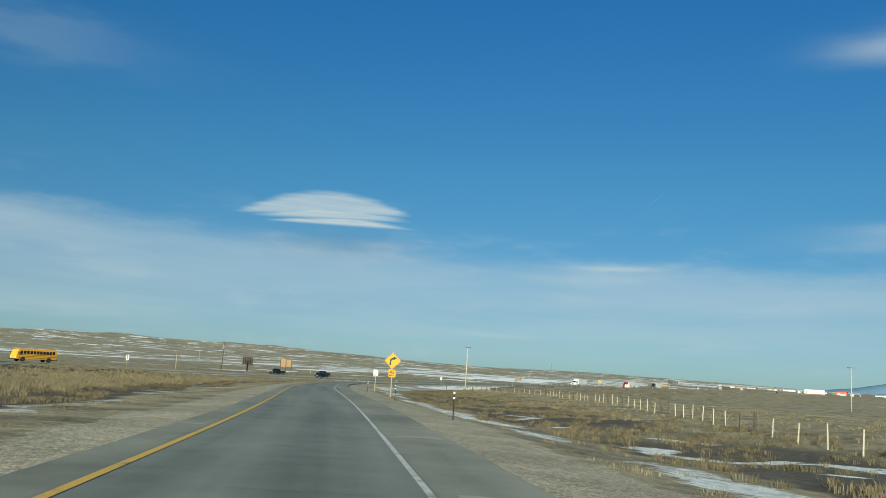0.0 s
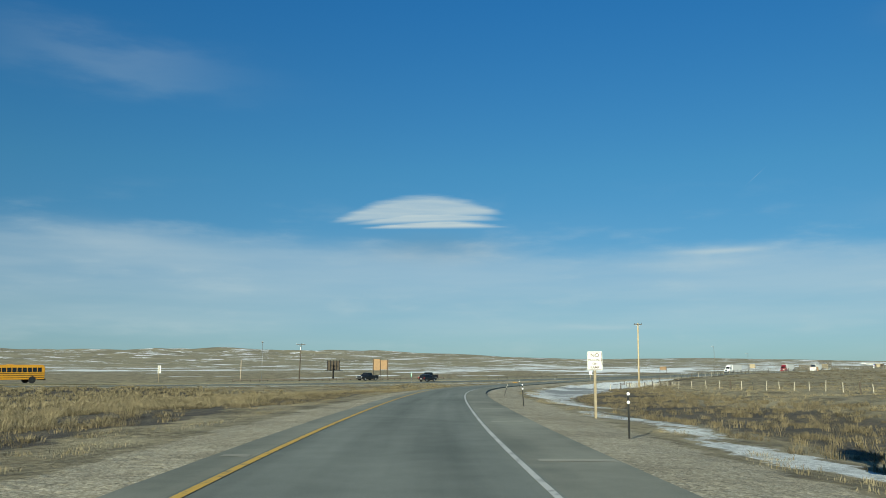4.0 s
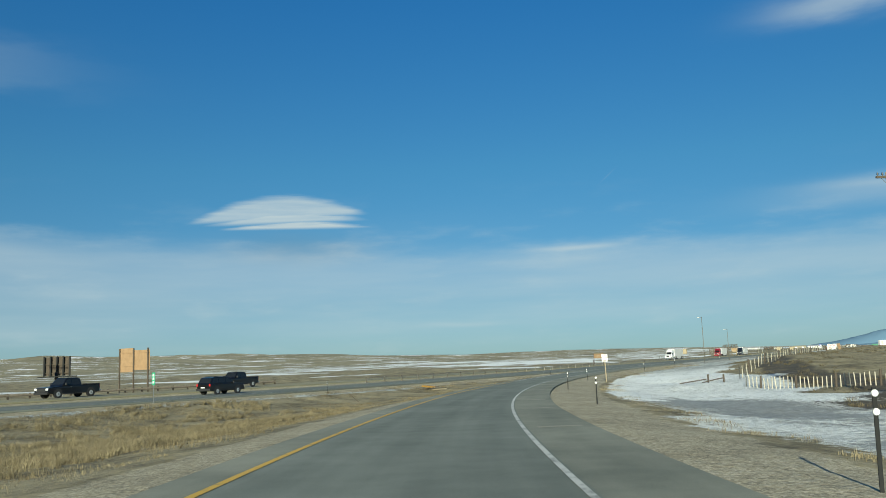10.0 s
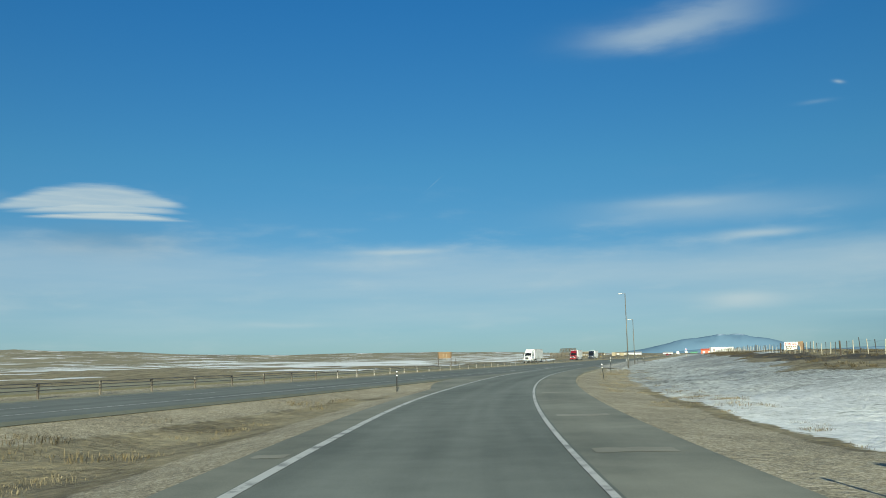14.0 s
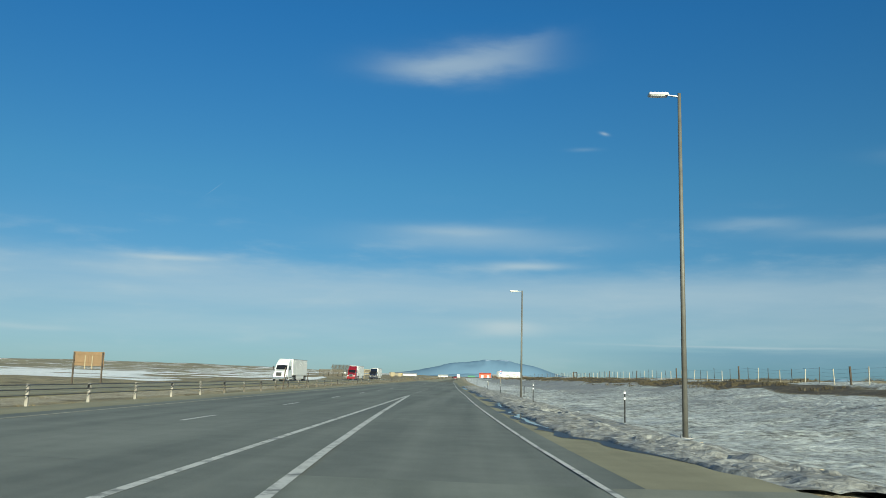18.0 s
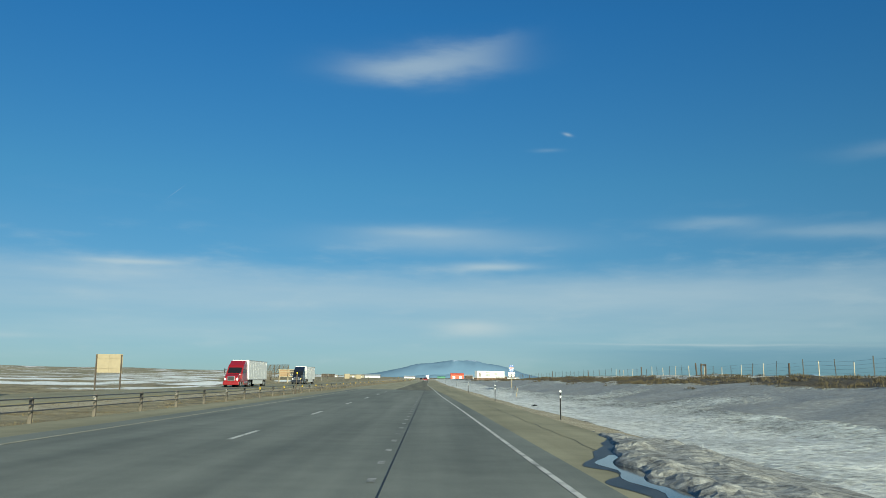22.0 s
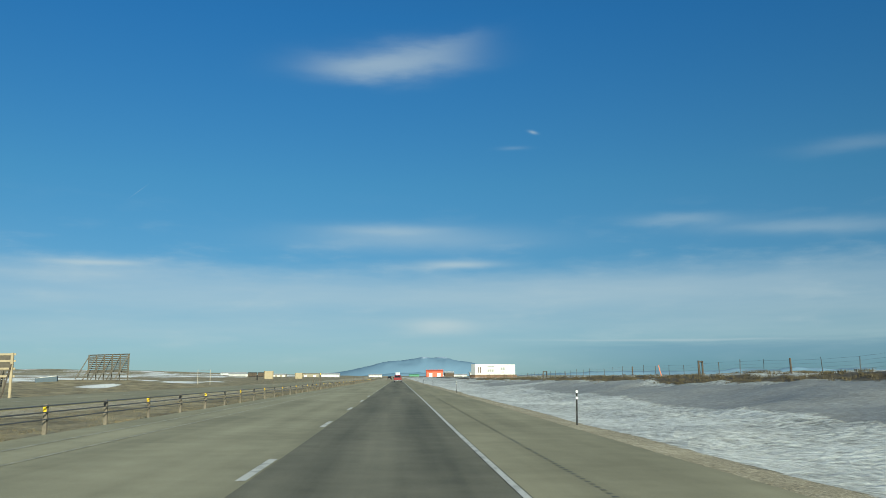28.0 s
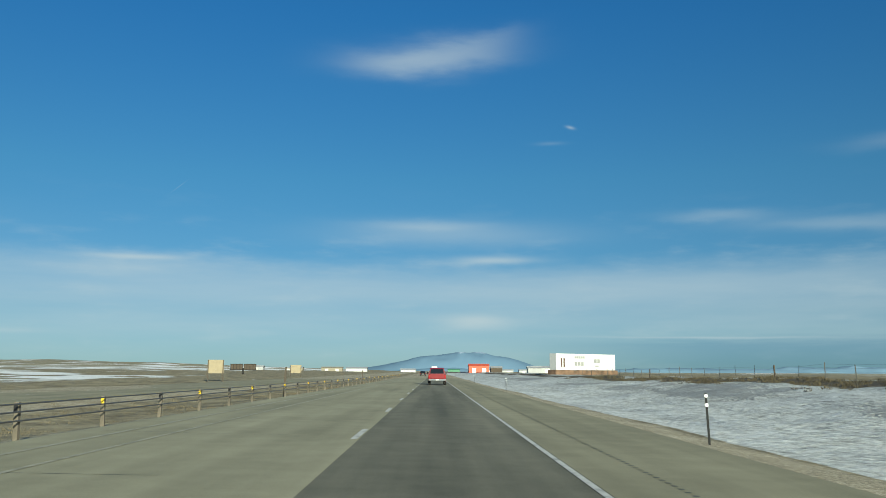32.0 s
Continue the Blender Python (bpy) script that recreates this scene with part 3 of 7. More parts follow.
def terrain(x, y):
    """Height, and the masks snow, ice, gravel, dark and far, of the ground at x, y."""
    dr = line_distance(x, y, R_COARSE)                      # right of the edge line
    dl = line_distance(x, y, L_COARSE)                      # of the ramp's left line
    shoulder = shoulder_w(y)
    u = dr - shoulder                                       # beyond the right pavement edge
    main_e = np.abs(x - 0.0) - np.where(x < 0, 6.0, 6.0)
    wx, wz = west_x(y), west_z(y)
    west_e = np.abs(x - wx) - 5.8
    # right side: along the ramp a ditch, along the highway a bank up to the fence
    ramp_r = np.interp(u, [0, 2, 5, 9, 17, 26, 40, 90, 300], [-0.10, -0.18, -0.50, -0.85, -0.85, -0.25, -0.1, 0.1, 0.5])
    main_r = np.interp(u, [0, 2, 4, 8, 13, 19, 25, 32, 60, 150], [-0.08, -0.28, -0.42, -0.30, 0.15, 0.85, 1.45, 1.60, 1.3, 0.6])
    k = sstep(y, 330, 440)
    k2 = np.interp(y, [420, 520, 600, 700, 780, 870, 1000], [0.75, 1.05, 1.25, 1.3, 1.3, 1.05, 0.6])
    right = ramp_r * (1 - k) + np.where(main_r > 0, main_r * k2, main_r) * k
    # left side: between ramp and highway a shallow ditch; the median; the far verge
    gap = np.maximum(-dl - 1.0, 0.0)
    room = np.maximum(gap + np.maximum(x - 6.2, 0), 0.01)
    ditch = -np.minimum(1.1, room * 0.05) * np.sin(np.pi * np.clip(gap / room, 0, 1)) ** 1.2
    infield = -0.09 - 0.05 * sstep(gap, 0, 2.0) + ditch
    median_t = np.clip((-x - 6.2) / np.maximum(-wx - 5.8 - 6.2, 0.6), 0, 1)
    median = (-0.10) * (1 - median_t) + (wz - 0.10) * median_t - 0.45 * np.sin(np.pi * median_t) * sstep(-wx, 14, 26)
    beyond = wz - 0.10 + np.interp(west_e, [0, 3, 8, 20, 60, 140, 260], [0, -0.25, -0.7, -0.6, -0.1, 0.7, 1.0])
    z = np.where(u > 0, right, np.where(x > 6.0, infield, np.where(x > -6.0, -0.10, np.where(x > wx + 5.8, median, np.where(x > wx - 5.8, wz - 0.10, beyond)))))
    paved = (dr < shoulder) & ((dl > -1.0) & (y < 535)) | (np.abs(x) < 6.0) | ((x > 0) & (dr < shoulder) & (y > 440)) | (west_e < 0)
    z = np.where(paved, np.where(west_e < 0, wz, 0.0) - 0.10, z)
    z = z + np.where(x > -8, road_z(x, y), land_z(x, y))
    near = np.minimum(np.minimum(np.where(u > 0, u, 1e3), np.where((x > 6) & (u < 0), np.minimum(gap, x - 6.0), 1e3)),
                      np.minimum(np.where(x < -6, -x - 6.0, 1e3), np.where(west_e > 0, west_e, 1e3)))
    near = np.where(paved, 0, near)
    far = sstep(np.minimum(np.abs(dr), np.abs(west_e)), 90, 260)
    rough = (0.10 * value_noise(x, y, 2.3, 3) + 0.18 * value_noise(x, y, 7.0, 5)) * sstep(near, 0.8, 6)
    z = z + rough * (1 - far * 0.5)
    # ploughed windrow of dirty snow beside the shoulder
    span = sstep(y, 462, 488) * sstep(y, 600, 560) * (u > 0)
    win = np.exp(-((u - 1.9 - 0.5 * value_noise(x, y, 9, 6)) / 1.0) ** 2) * span
    win2 = np.exp(-((u - 4.6 - 0.9 * value_noise(x, y, 8, 16)) / 1.1) ** 2) * span * sstep(value_noise(x * 0.3, y, 7, 17), -0.3, 0.3)
    lumps = np.abs(value_noise(x, y, 1.15, 7)) + 0.6 * value_noise(x, y, 3.1, 8) + 0.45 * np.abs(value_noise(x, y, 0.62, 18))
    z = z + np.maximum(win, win2) * (0.03 + 0.11 * lumps)
    win = np.maximum(win, win2)
    z = z + 0.09 * value_noise(x, y, 1.9, 9) * sstep(u, 2.0, 4.0) * sstep(y, 330, 360) * (u > 0) * (1 - far)
    # hills
    cx, cy = 20.0, 520.0
    r = np.hypot(x - cx, y - cy)
    az = np.degrees(np.arctan2(-(x - cx), y - cy))
    amp = np.interp(az, [-180, -60, -25, -12, 0, 8, 14, 20, 26, 31, 36, 42, 52, 70, 100, 150, 180], [8, 6, 3, 1.5, 3, 8, 15, 18, 18, 19, 26, 38, 43, 48, 48, 20, 8])
    ridge = 0.75 + 0.18 * value_noise(x, y, 420, 11) + 0.16 * value_noise(x, y, 170, 12) + 0.10 * np.abs(value_noise(x, y, 95, 13))
    hills = amp * sstep(r, 420, 1900) * ridge
    z = z + hills * sstep(r, 380, 700) + 1.6 * value_noise(x, y, 130, 21) * sstep(np.minimum(np.abs(dr), np.abs(west_e)), 60, 260) * sstep(r, 250, 700)
    z = z + 1.7 * np.exp(-((x + 66) / 24) ** 2 - ((y - 978) / 22) ** 2) + 1.1 * np.exp(-((x + 52) / 12) ** 2 - ((y - 850) / 34) ** 2)
    # what covers it
    grav = sstep(near, 3.6, 1.2) * np.where(u > 0, 1.0, 1.0)
    grav = np.where(u > 0, sstep(u, 4.2, 2.2), grav)
    grav = np.where((u > 0) & (y > 600), sstep(u, 2.9, 1.3), grav)
    grav = np.where((u > 0) & (y > 415) & (y < 484), sstep(u, 6.2, 4.2), grav)
    n1, n2 = value_noise(x, y, 14, 31), value_noise(x * 0.5, y, 5, 32)
    lim = np.interp(y, [330, 400, 470, 540, 600], [15, 15, 18, 26, 28])
    upper = sstep(u + 5 * n1 + 2 * n2, lim - 2, lim + 4)
    snow_ramp = sstep(y, 318, 345) * sstep(u, 3.2, 4.8) * (1 - 0.8 * upper)
    s0 = np.interp(y, [400, 420, 474, 496], [2.2, 4.2, 4.0, 1.4]) + 0.5 * n1
    snow_main = sstep(y, 395, 440) * sstep(u, s0, s0 + 1.3) * (1 - 0.8 * upper)
    snow = np.maximum(np.maximum(snow_ramp, snow_main), win)
    snow = np.where(u > 0, snow, 0.0)
    strip = np.exp(-((u - 5.4 - 0.8 * n1) / 1.5) ** 2) * sstep(y, 100, 130) * sstep(y, 345, 310) * (u > 0) * (0.75 + 0.6 * n2)
    snow = np.maximum(snow, strip)
    pool = np.exp(-(((x - 63) * 0.62 + (y - 305) * 0.78) / 30) ** 2 - ((u - np.interp(y, [270, 305], [6.8, 10.0])) / np.interp(y, [270, 305], [2.6, 6.5])) ** 2) * (u > 2.5)
    ice = np.clip(pool * 1.05, 0, 1) * (0.7 + 0.3 * n1)
    ice = np.maximum(ice, np.where((u > 8) & (y > 430), np.interp(y, [430, 500, 570, 620, 740, 830, 900, 980], [0.5, 0.55, 0.62, 0.95, 0.95, 0.9, 0.75, 0.5]) * sstep(u, 8, 12) * sstep(u, 29, 22) * (1 - upper) * (0.8 + 0.5 * n1), 0))
    snow = np.where(u > 0, np.maximum(snow, pool * 0.9), snow)
    # snow lines in the infield ditch and beyond the westbound road
    lee = np.exp(-((x - 8.2 - 0.5 * n1) / 1.3) ** 2) * sstep(y, 385, 365) * (x > 6.0) * (u < 0) * 0.55
    snow = np.maximum(snow, lee)
    wsnow = np.where((west_e > 14) & (x < wx), sstep(value_noise(x * 1.4, y * 0.5, 22, 41), 0.34, 0.62), 0.0) * sstep(y, 280, 420)
    snow = np.maximum(snow, np.clip(wsnow, 0, 1) * 0.95 * (1 - sstep(r, 500, 900)))
    sheet = np.where((west_e > 20) & (x < wx), sstep(0.5 + 0.7 * value_noise(x, y * 0.6, 70, 42) - np.abs(west_e - 125) / 190.0 + 0.30 * n1, -0.1, 0.15), 0.0) * sstep(y, 500, 640) * sstep(west_e, 25, 50) * sstep(n1 + 0.6 * value_noise(x, y * 0.5, 30, 44), -0.25, 0.1)
    snow = np.maximum(snow, sheet)
    # mud band; beyond it the ground is darkened to paint shade between tussocks
    dark = np.where((u < 0) & (x > 6), np.maximum(0.95 * sstep(gap, 5.4, 6.6) * sstep(gap, 13, 9.5), 0.60 * sstep(gap, 4, 8)) * sstep(y, 300, 262), 0.0)
    left_strip = np.exp(-((gap - 5.9 - 0.5 * n1) / 0.75) ** 2) * sstep(y, 212, 186) * (u < 0) * (x > 6) * (0.75 + 0.5 * n2)
    snow = np.maximum(snow, left_strip)
    bank_snow = sstep(value_noise(x, y, 2.6, 43) + 0.4 * n2, 0.42, 0.6) * sstep(u, 8, 10) * sstep(u, 20, 15) * sstep(y, 215, 185) * (u > 0) * 0.75
    snow = np.maximum(snow, bank_snow)
    dark = np.maximum(dark, np.where((u > 0) & (y < 345), 0.95 * sstep(u, 7, 9) * sstep(u, 24, 17) * (0.75 + 0.35 * n1), 0.0))
    dark = np.maximum(dark, np.where((u > 0) & (y > 340), 1.1 * np.exp(-((u - 22.3 - 1.5 * n1) / 3.0) ** 2) * (0.85 + 0.4 * n2), 0.0))
    ice = np.where((u > 0) & (y > 420), ice * np.clip(1 - 1.15 * np.exp(-((u - 22.3 - 1.5 * n1) / 2.9) ** 2) * (0.85 + 0.4 * n2), 0, 1), ice)
    clean = np.clip(np.maximum(np.maximum(wsnow, sheet), np.where((u > 0) & (y > 330), (0.85 + 0.3 * n1) * sstep(y, 425, 390), 0.0)), 0, 1)
    clean = np.where((u > 0) & (y > 600), np.maximum(0.34 * sstep(u, 9, 6), 0.25 * sstep(y, 730, 780) * sstep(u, 24, 15)), clean)
    clean = np.where((u > 0) & (y < 330), 0.55, clean)
    snow = np.where((u > 0) & (y > 420), snow * np.clip(1 - 1.2 * np.exp(-((u - 22.3 - 1.5 * n1) / 2.9) ** 2) * (0.85 + 0.4 * n2), 0, 1), snow)
    return z, np.clip(snow, 0, 1), np.clip(ice, 0, 1), np.clip(grav, 0, 1), np.clip(dark, 0, 1), far, np.clip(clean, 0, 1)


def axis(parts):
    out = []
    for a, b, s in parts:
        out.append(np.arange(a, b, s))
    return np.concatenate(out + [[parts[-1][1]]])


GX = np.r_[-4900, -4300, -3800, -3400, np.arange(-3000, -600, 60), axis([(-600, -200, 16), (-200, -60, 5), (-60, -10, 1.6), (-10, 8, 0.8), (8, 17, 0.34), (17, 50, 0.9), (50, 190, 1.5), (190, 320, 5), (320, 900, 25), (900, 3000, 110), (3000, 4900, 300)])]
GY = np.r_[axis([(-1500, -300, 120), (-300, 60, 20), (60, 130, 4), (130, 470, 1.25), (470, 610, 0.6), (610, 1010, 1.5), (1010, 1200, 4), (1200, 1800, 16), (1800, 3200, 50), (3200, 5600, 160)])]
gx, gy = np.meshgrid(GX, GY)
gz, *masks = terrain(gx.ravel(), gy.ravel())
nx, ny = len(GX), len(GY)
ids = np.arange(nx * ny).reshape(ny, nx)
quads = np.stack([ids[:-1, :-1], ids[:-1, 1:], ids[1:, 1:], ids[1:, :-1]], -1).reshape(-1, 4)
gm = bpy.data.meshes.new("ground")
gm.vertices.add(nx * ny)
gm.vertices.foreach_set("co", np.c_[gx.ravel(), gy.ravel(), gz].astype(np.float32).ravel())
gm.loops.add(quads.size)
gm.loops.foreach_set("vertex_index", quads.ravel().astype(np.int32))
gm.polygons.add(len(quads))
gm.polygons.foreach_set("loop_start", np.arange(0, quads.size, 4, dtype=np.int32))
gm.polygons.foreach_set("use_smooth", [True] * len(quads))
gm.update(calc_edges=True)
for nm, arr in zip(("snow", "ice", "gravel", "dark", "far", "clean"), masks):
    gm.attributes.new(nm, "FLOAT", "POINT").data.foreach_set("value", arr.astype(np.float32))
gm.materials.append(M_GROUND)
ground = tagged(new("ground", gm), "dry tan prairie with gravel verges, crusted snow and distant snow-streaked hills", "ground", kind="structure")


def ground_z(x, y):
    return float(terrain(np.array([float(x)]), np.array([float(y)]))[0][0])


# ---- pavement ----
n_ramp = int(np.searchsorted(R_LINE[:, 1], 482))
ramp_pts = R_LINE[:n_ramp]


def left_at(p, normal):
    """The point of the ramp's left line beside p on the right line."""
    d = L_LINE - p
    along = d @ np.array([-normal[1], normal[0]])
    i = int(np.argmin(np.abs(along) + 0.2 * np.linalg.norm(d, axis=1)))
    return L_LINE[i]


ramp_left = np.array([left_at(p, n) for p, n in zip(ramp_pts, R_NORM[:n_ramp])])
for _ in range(12):
    ramp_left[1:-1] = 0.25 * ramp_left[:-2] + 0.5 * ramp_left[1:-1] + 0.25 * ramp_left[2:]
ramp_ln = normals_right(ramp_left)
ramp_road = tagged(ribbon("road_ramp", ramp_left - ramp_ln * 0.15, ramp_pts + R_NORM[:n_ramp] * 0.10, 0.016, M_RAMP, thick=0.14, cols=6),
                   "grey worn asphalt of the curving on-ramp lane", "road", kind="structure")
sh_a = R_LINE[:n_ramp]
n_inner = int(np.searchsorted(ramp_left[:, 1], 452))
tagged(ribbon("road_shoulder_inner", (ramp_left - ramp_ln * 0.95)[:n_inner], (ramp_left - ramp_ln * 0.152)[:n_inner], 0.012, M_RAMP_SHOULDER, thick=0.13, cols=2),
       "narrow sanded asphalt shoulder inside the on-ramp curve", "road shoulder", kind="structure")
tagged(ribbon("road_shoulder_ramp", sh_a + R_NORM[:n_ramp] * 0.102, sh_a + R_NORM[:n_ramp] * shoulder_w(sh_a[:, 1])[:, None], 0.014, M_RAMP_SHOULDER, thick=0.14, cols=2),
       "pale sanded asphalt shoulder beside the on-ramp", "road shoulder", kind="structure")
ys = np.r_[np.arange(-900, 60, 20), np.arange(60, 380, 4), np.arange(380, 1100, 3), np.arange(1100, 2400, 20)]
SEAM = 689.0


def strip(name, xa, xb, y0, y1, z, mat, label, cat="road", cols=1, thick=0.12, extra=None):
    yy = ys[(ys > y0) & (ys < y1)]
    yy = np.r_[y0, yy, y1]
    fa = xa(yy) if callable(xa) else np.full(len(yy), float(xa))
    fb = xb(yy) if callable(xb) else np.full(len(yy), float(xb))
    return tagged(ribbon(name, np.c_[fa, yy], np.c_[fb, yy], z, mat, thick=thick, cols=cols), label, cat, kind="structure")


def paved_right(y):
    return np.where(y < 470, 6.0, right_line_x(y) + np.interp(y, [470, 660, 700], [0.6, 0.6, 0.08]))


def paved_outer(y):
    return right_line_x(y) + np.interp(y, [470, 700, 780], [2.7, 3.3, 3.5])


main_road = strip("road_highway", -4.4, paved_right, -900, SEAM, 0.0, M_MAIN, "dark grey asphalt of the eastbound highway lanes", cols=4)
strip("road_shoulder_left", -6.0, -4.402, -900, SEAM, -0.004, M_OLD, "pale sanded inner shoulder of the highway", "road shoulder")
strip("road_shoulder_right", lambda y: paved_right(y) + 0.002, paved_outer, 474, 2400, -0.003, M_OLD, "pale sanded outer shoulder of the highway", "road shoulder", cols=2)
strip("road_lane_left", -6.0, 0.10, SEAM + 0.002, 2400, 0.0, M_OLD_LANE, "pale worn asphalt of the left highway lane", cols=4)
strip("road_lane_right", 0.102, paved_right, SEAM + 0.002, 2400, 0.0, M_DARKLANE, "darker asphalt of the right highway lane", cols=3)
wl, wr = WEST_S[:, [1, 0]] - [5.8, 0], WEST_S[:, [1, 0]] + [5.8, 0]
west_road = tagged(ribbon("road_westbound", wl, wr, WEST_S[:, 2] - 0.01, M_OLD, thick=0.12, cols=4, flat=False), "pale grey asphalt of the westbound highway lanes", "road", kind="structure")


gy_ = np.arange(404.0, 470.0, 2.0)
gore_l = np.interp(gy_, L_LINE[:, 1], L_LINE[:, 0]) - 0.16
tagged(ribbon("road_gore", np.c_[np.maximum(6.002, gore_l * np.clip((434 - gy_) / 30, 0, 1) + 6.002 * np.clip((gy_ - 404) / 30, 0, 1)), gy_], np.c_[np.maximum(gore_l + 0.005, 6.01), gy_], 0.004, M_RAMP_SHOULDER, thick=0.12, cols=2),
       "grey-green sanded asphalt of the gore between ramp and highway", "road", kind="structure")


# ---- road paint ----
def painted(name, pts, half, z, mat, parent, label=""):
    nn = normals_right(pts)
    ob = ribbon(name, pts - nn * half, pts + nn * half, z, mat, parent)
    if label:
        tagged(ob, label)
    return ob


rl = R_LINE[R_LINE[:, 1] < 2000]
painted("edge_line", rl, 0.05, np.where(rl[:, 1] < 486, 0.024, np.where(rl[:, 1] < 540, 0.015, 0.006)), M_WHITE_LINE, ramp_road, "white painted edge line")
iy = int(np.searchsorted(L_LINE[:, 1], 369))
painted("edge_line", L_LINE[:iy], 0.07, 0.024, M_YELLOW_LINE, ramp_road, "yellow painted edge line")
painted("edge_line", L_LINE[iy:], 0.085, np.where(L_LINE[iy:, 1] < 486, 0.022, 0.008), M_WHITE_LINE, ramp_road, "white painted gore line")
yy = np.arange(380, 529.1, 3.0)
painted("edge_line", np.c_[np.full(len(yy), 3.5), yy], 0.075, 0.005, M_WHITE_LINE, main_road, "white painted edge line")
yy = np.arange(-200, 381, 10.0)
painted("edge_line", np.c_[np.full(len(yy), 3.5), yy], 0.07, 0.005, M_WHITE_LINE, main_road, "white painted edge line")
yy = np.r_[np.arange(-200, 380, 10), np.arange(380, SEAM, 4)]
painted("edge_line", np.c_[np.full(len(yy), -3.6), yy], 0.06, 0.006, M_FADED, main_road, "faded yellow edge line")
yy = np.arange(SEAM + 1, 1500, 6.0)
painted("edge_line", np.c_[np.full(len(yy), -5.0), yy], 0.06, 0.006, M_FADED, main_road, "faded pale edge line")
painted("edge_line", np.c_[np.full(len(yy), -3.9), yy], 0.05, 0.006, M_FADED, main_road, "faded yellow edge line")
DASH0 = 827.7
dash_me = None
for y1 in [671.9 - 12.65 * k for k in range(40)] + [DASH0 + 12.192 * k for k in range(-11, 60)]:
    half = 0.06 if y1 < SEAM else 0.07
    d = ribbon("lane_dash", [(-half, y1 - 3.05), (-half, y1)], [(half, y1 - 3.05), (half, y1)], 0.006, M_WHITE_LINE, main_road)
# dotted line and tar joint where the entry lane runs out
for k in range(70):
    y1 = 535.0 + 2.45 * k
    xd = 3.5 if y1 < 684 else 4.14
    ribbon("dotted_mark", [(xd - 0.06, y1), (xd - 0.06, y1 + 0.55)], [(xd + 0.06, y1), (xd + 0.06, y1 + 0.55)], 0.005, M_WORN_LINE, main_road)
yy = np.arange(500, SEAM, 3.0)
painted("tar_joint", np.c_[np.full(len(yy), 3.68), yy], 0.014, 0.004, M_JOINT, main_road)
for off in (-1.9, 1.85):
    cx = WEST_S[:, [1, 0]] + [off * 2, 0]
    ribbon("edge_line", cx - [0.06, 0], cx + [0.06, 0], WEST_S[:, 2], M_FADED, west_road, flat=False)
for k in range(-10, 90):
    y1 = 300 + 12.192 * k
    x1, z1 = float(west_x(y1)), float(west_z(y1))
    ribbon("lane_dash", [(x1 - 0.06, y1), (float(west_x(y1 + 3)) - 0.06, y1 + 3)], [(x1 + 0.06, y1), (float(west_x(y1 + 3)) + 0.06, y1 + 3)], z1 + 0.002, M_WHITE_LINE, west_road, flat=False)


# ---- wear on the roads: sanded patches, cracks and tyre streaks ----
wear = random.Random(5)


def wavy(name, ax, ay, bx, by, half, z, mat, parent, seed, sway=0.12):
    """A thin uneven line across or along the road."""
    n = max(6, int(math.hypot(bx - ax, by - ay) / 0.6))
    f = np.linspace(0, 1, n)
    px, py = ax + (bx - ax) * f, ay + (by - ay) * f
    d = np.array([by - ay, ax - bx]) / math.hypot(bx - ax, by - ay)
    w = sway * value_noise(f * n * 0.6, f * 0 + seed * 3.3, 1.7, 77)
    th = half * (0.6 + 0.5 * np.abs(value_noise(f * n, f * 0 + seed, 1.3, 78)))
    return ribbon(name, np.c_[px + d[0] * (w - th), py + d[1] * (w - th)], np.c_[px + d[0] * (w + th), py + d[1] * (w + th)], z, mat, parent)


ramp_len = np.r_[0, np.cumsum(np.linalg.norm(np.diff(R_LINE, axis=0), axis=1))]
for k in range(32):
    i = int(np.searchsorted(ramp_len, 92 + 11.2 * k + wear.uniform(-2, 2)))
    if R_LINE[i, 1] > 430:
        break
    p, nrm = R_LINE[i], R_NORM[i]
    a, c = p + nrm * 0.35, p + nrm * wear.uniform(1.35, 1.72)
    wavy("sanded_patch", a[0], a[1], c[0], c[1], wear.uniform(0.20, 0.42), 0.019, M_SANDED, ramp_road, k, 0.10)
    if k % 2 == 0:
        ql = ramp_left[min(i, len(ramp_left) - 1)]
        a, c = ql - nrm * 0.25, ql - nrm * wear.uniform(0.7, 0.93)
        wavy("sanded_patch", a[0], a[1], c[0], c[1], wear.uniform(0.18, 0.40), 0.019, M_SANDED, ramp_road, 300 + k, 0.10)
    q1 = p - nrm * wear.uniform(0.3, 0.8)
    q2 = p - nrm * wear.uniform(2.2, 4.4)
    if k % 2:
        wavy("crack", q1[0], q1[1], q2[0], q2[1], 0.012, 0.019, M_CRACK, ramp_road, 60 + k, 0.25)
    if k % 9 == 4:
        j = int(np.searchsorted(ramp_len, ramp_len[i] + wear.uniform(5, 9)))
        o = wear.uniform(0.9, 3.0)
        e1, e2 = p - nrm * o, R_LINE[j] - R_NORM[j] * (o + wear.uniform(-0.3, 0.3))
        wavy("crack", e1[0], e1[1], e2[0], e2[1], 0.006, 0.019, M_CRACK, ramp_road, 90 + k, 0.07)
for k in range(15):
    y0 = 452 + 15.8 * k + wear.uniform(-3, 3)
    wavy("crack", wear.uniform(-4.2, -1.5), y0, wear.uniform(1.5, 3.4), y0 + wear.uniform(-0.5, 0.5), 0.011, 0.004, M_CRACK, main_road, 120 + k, 0.3)
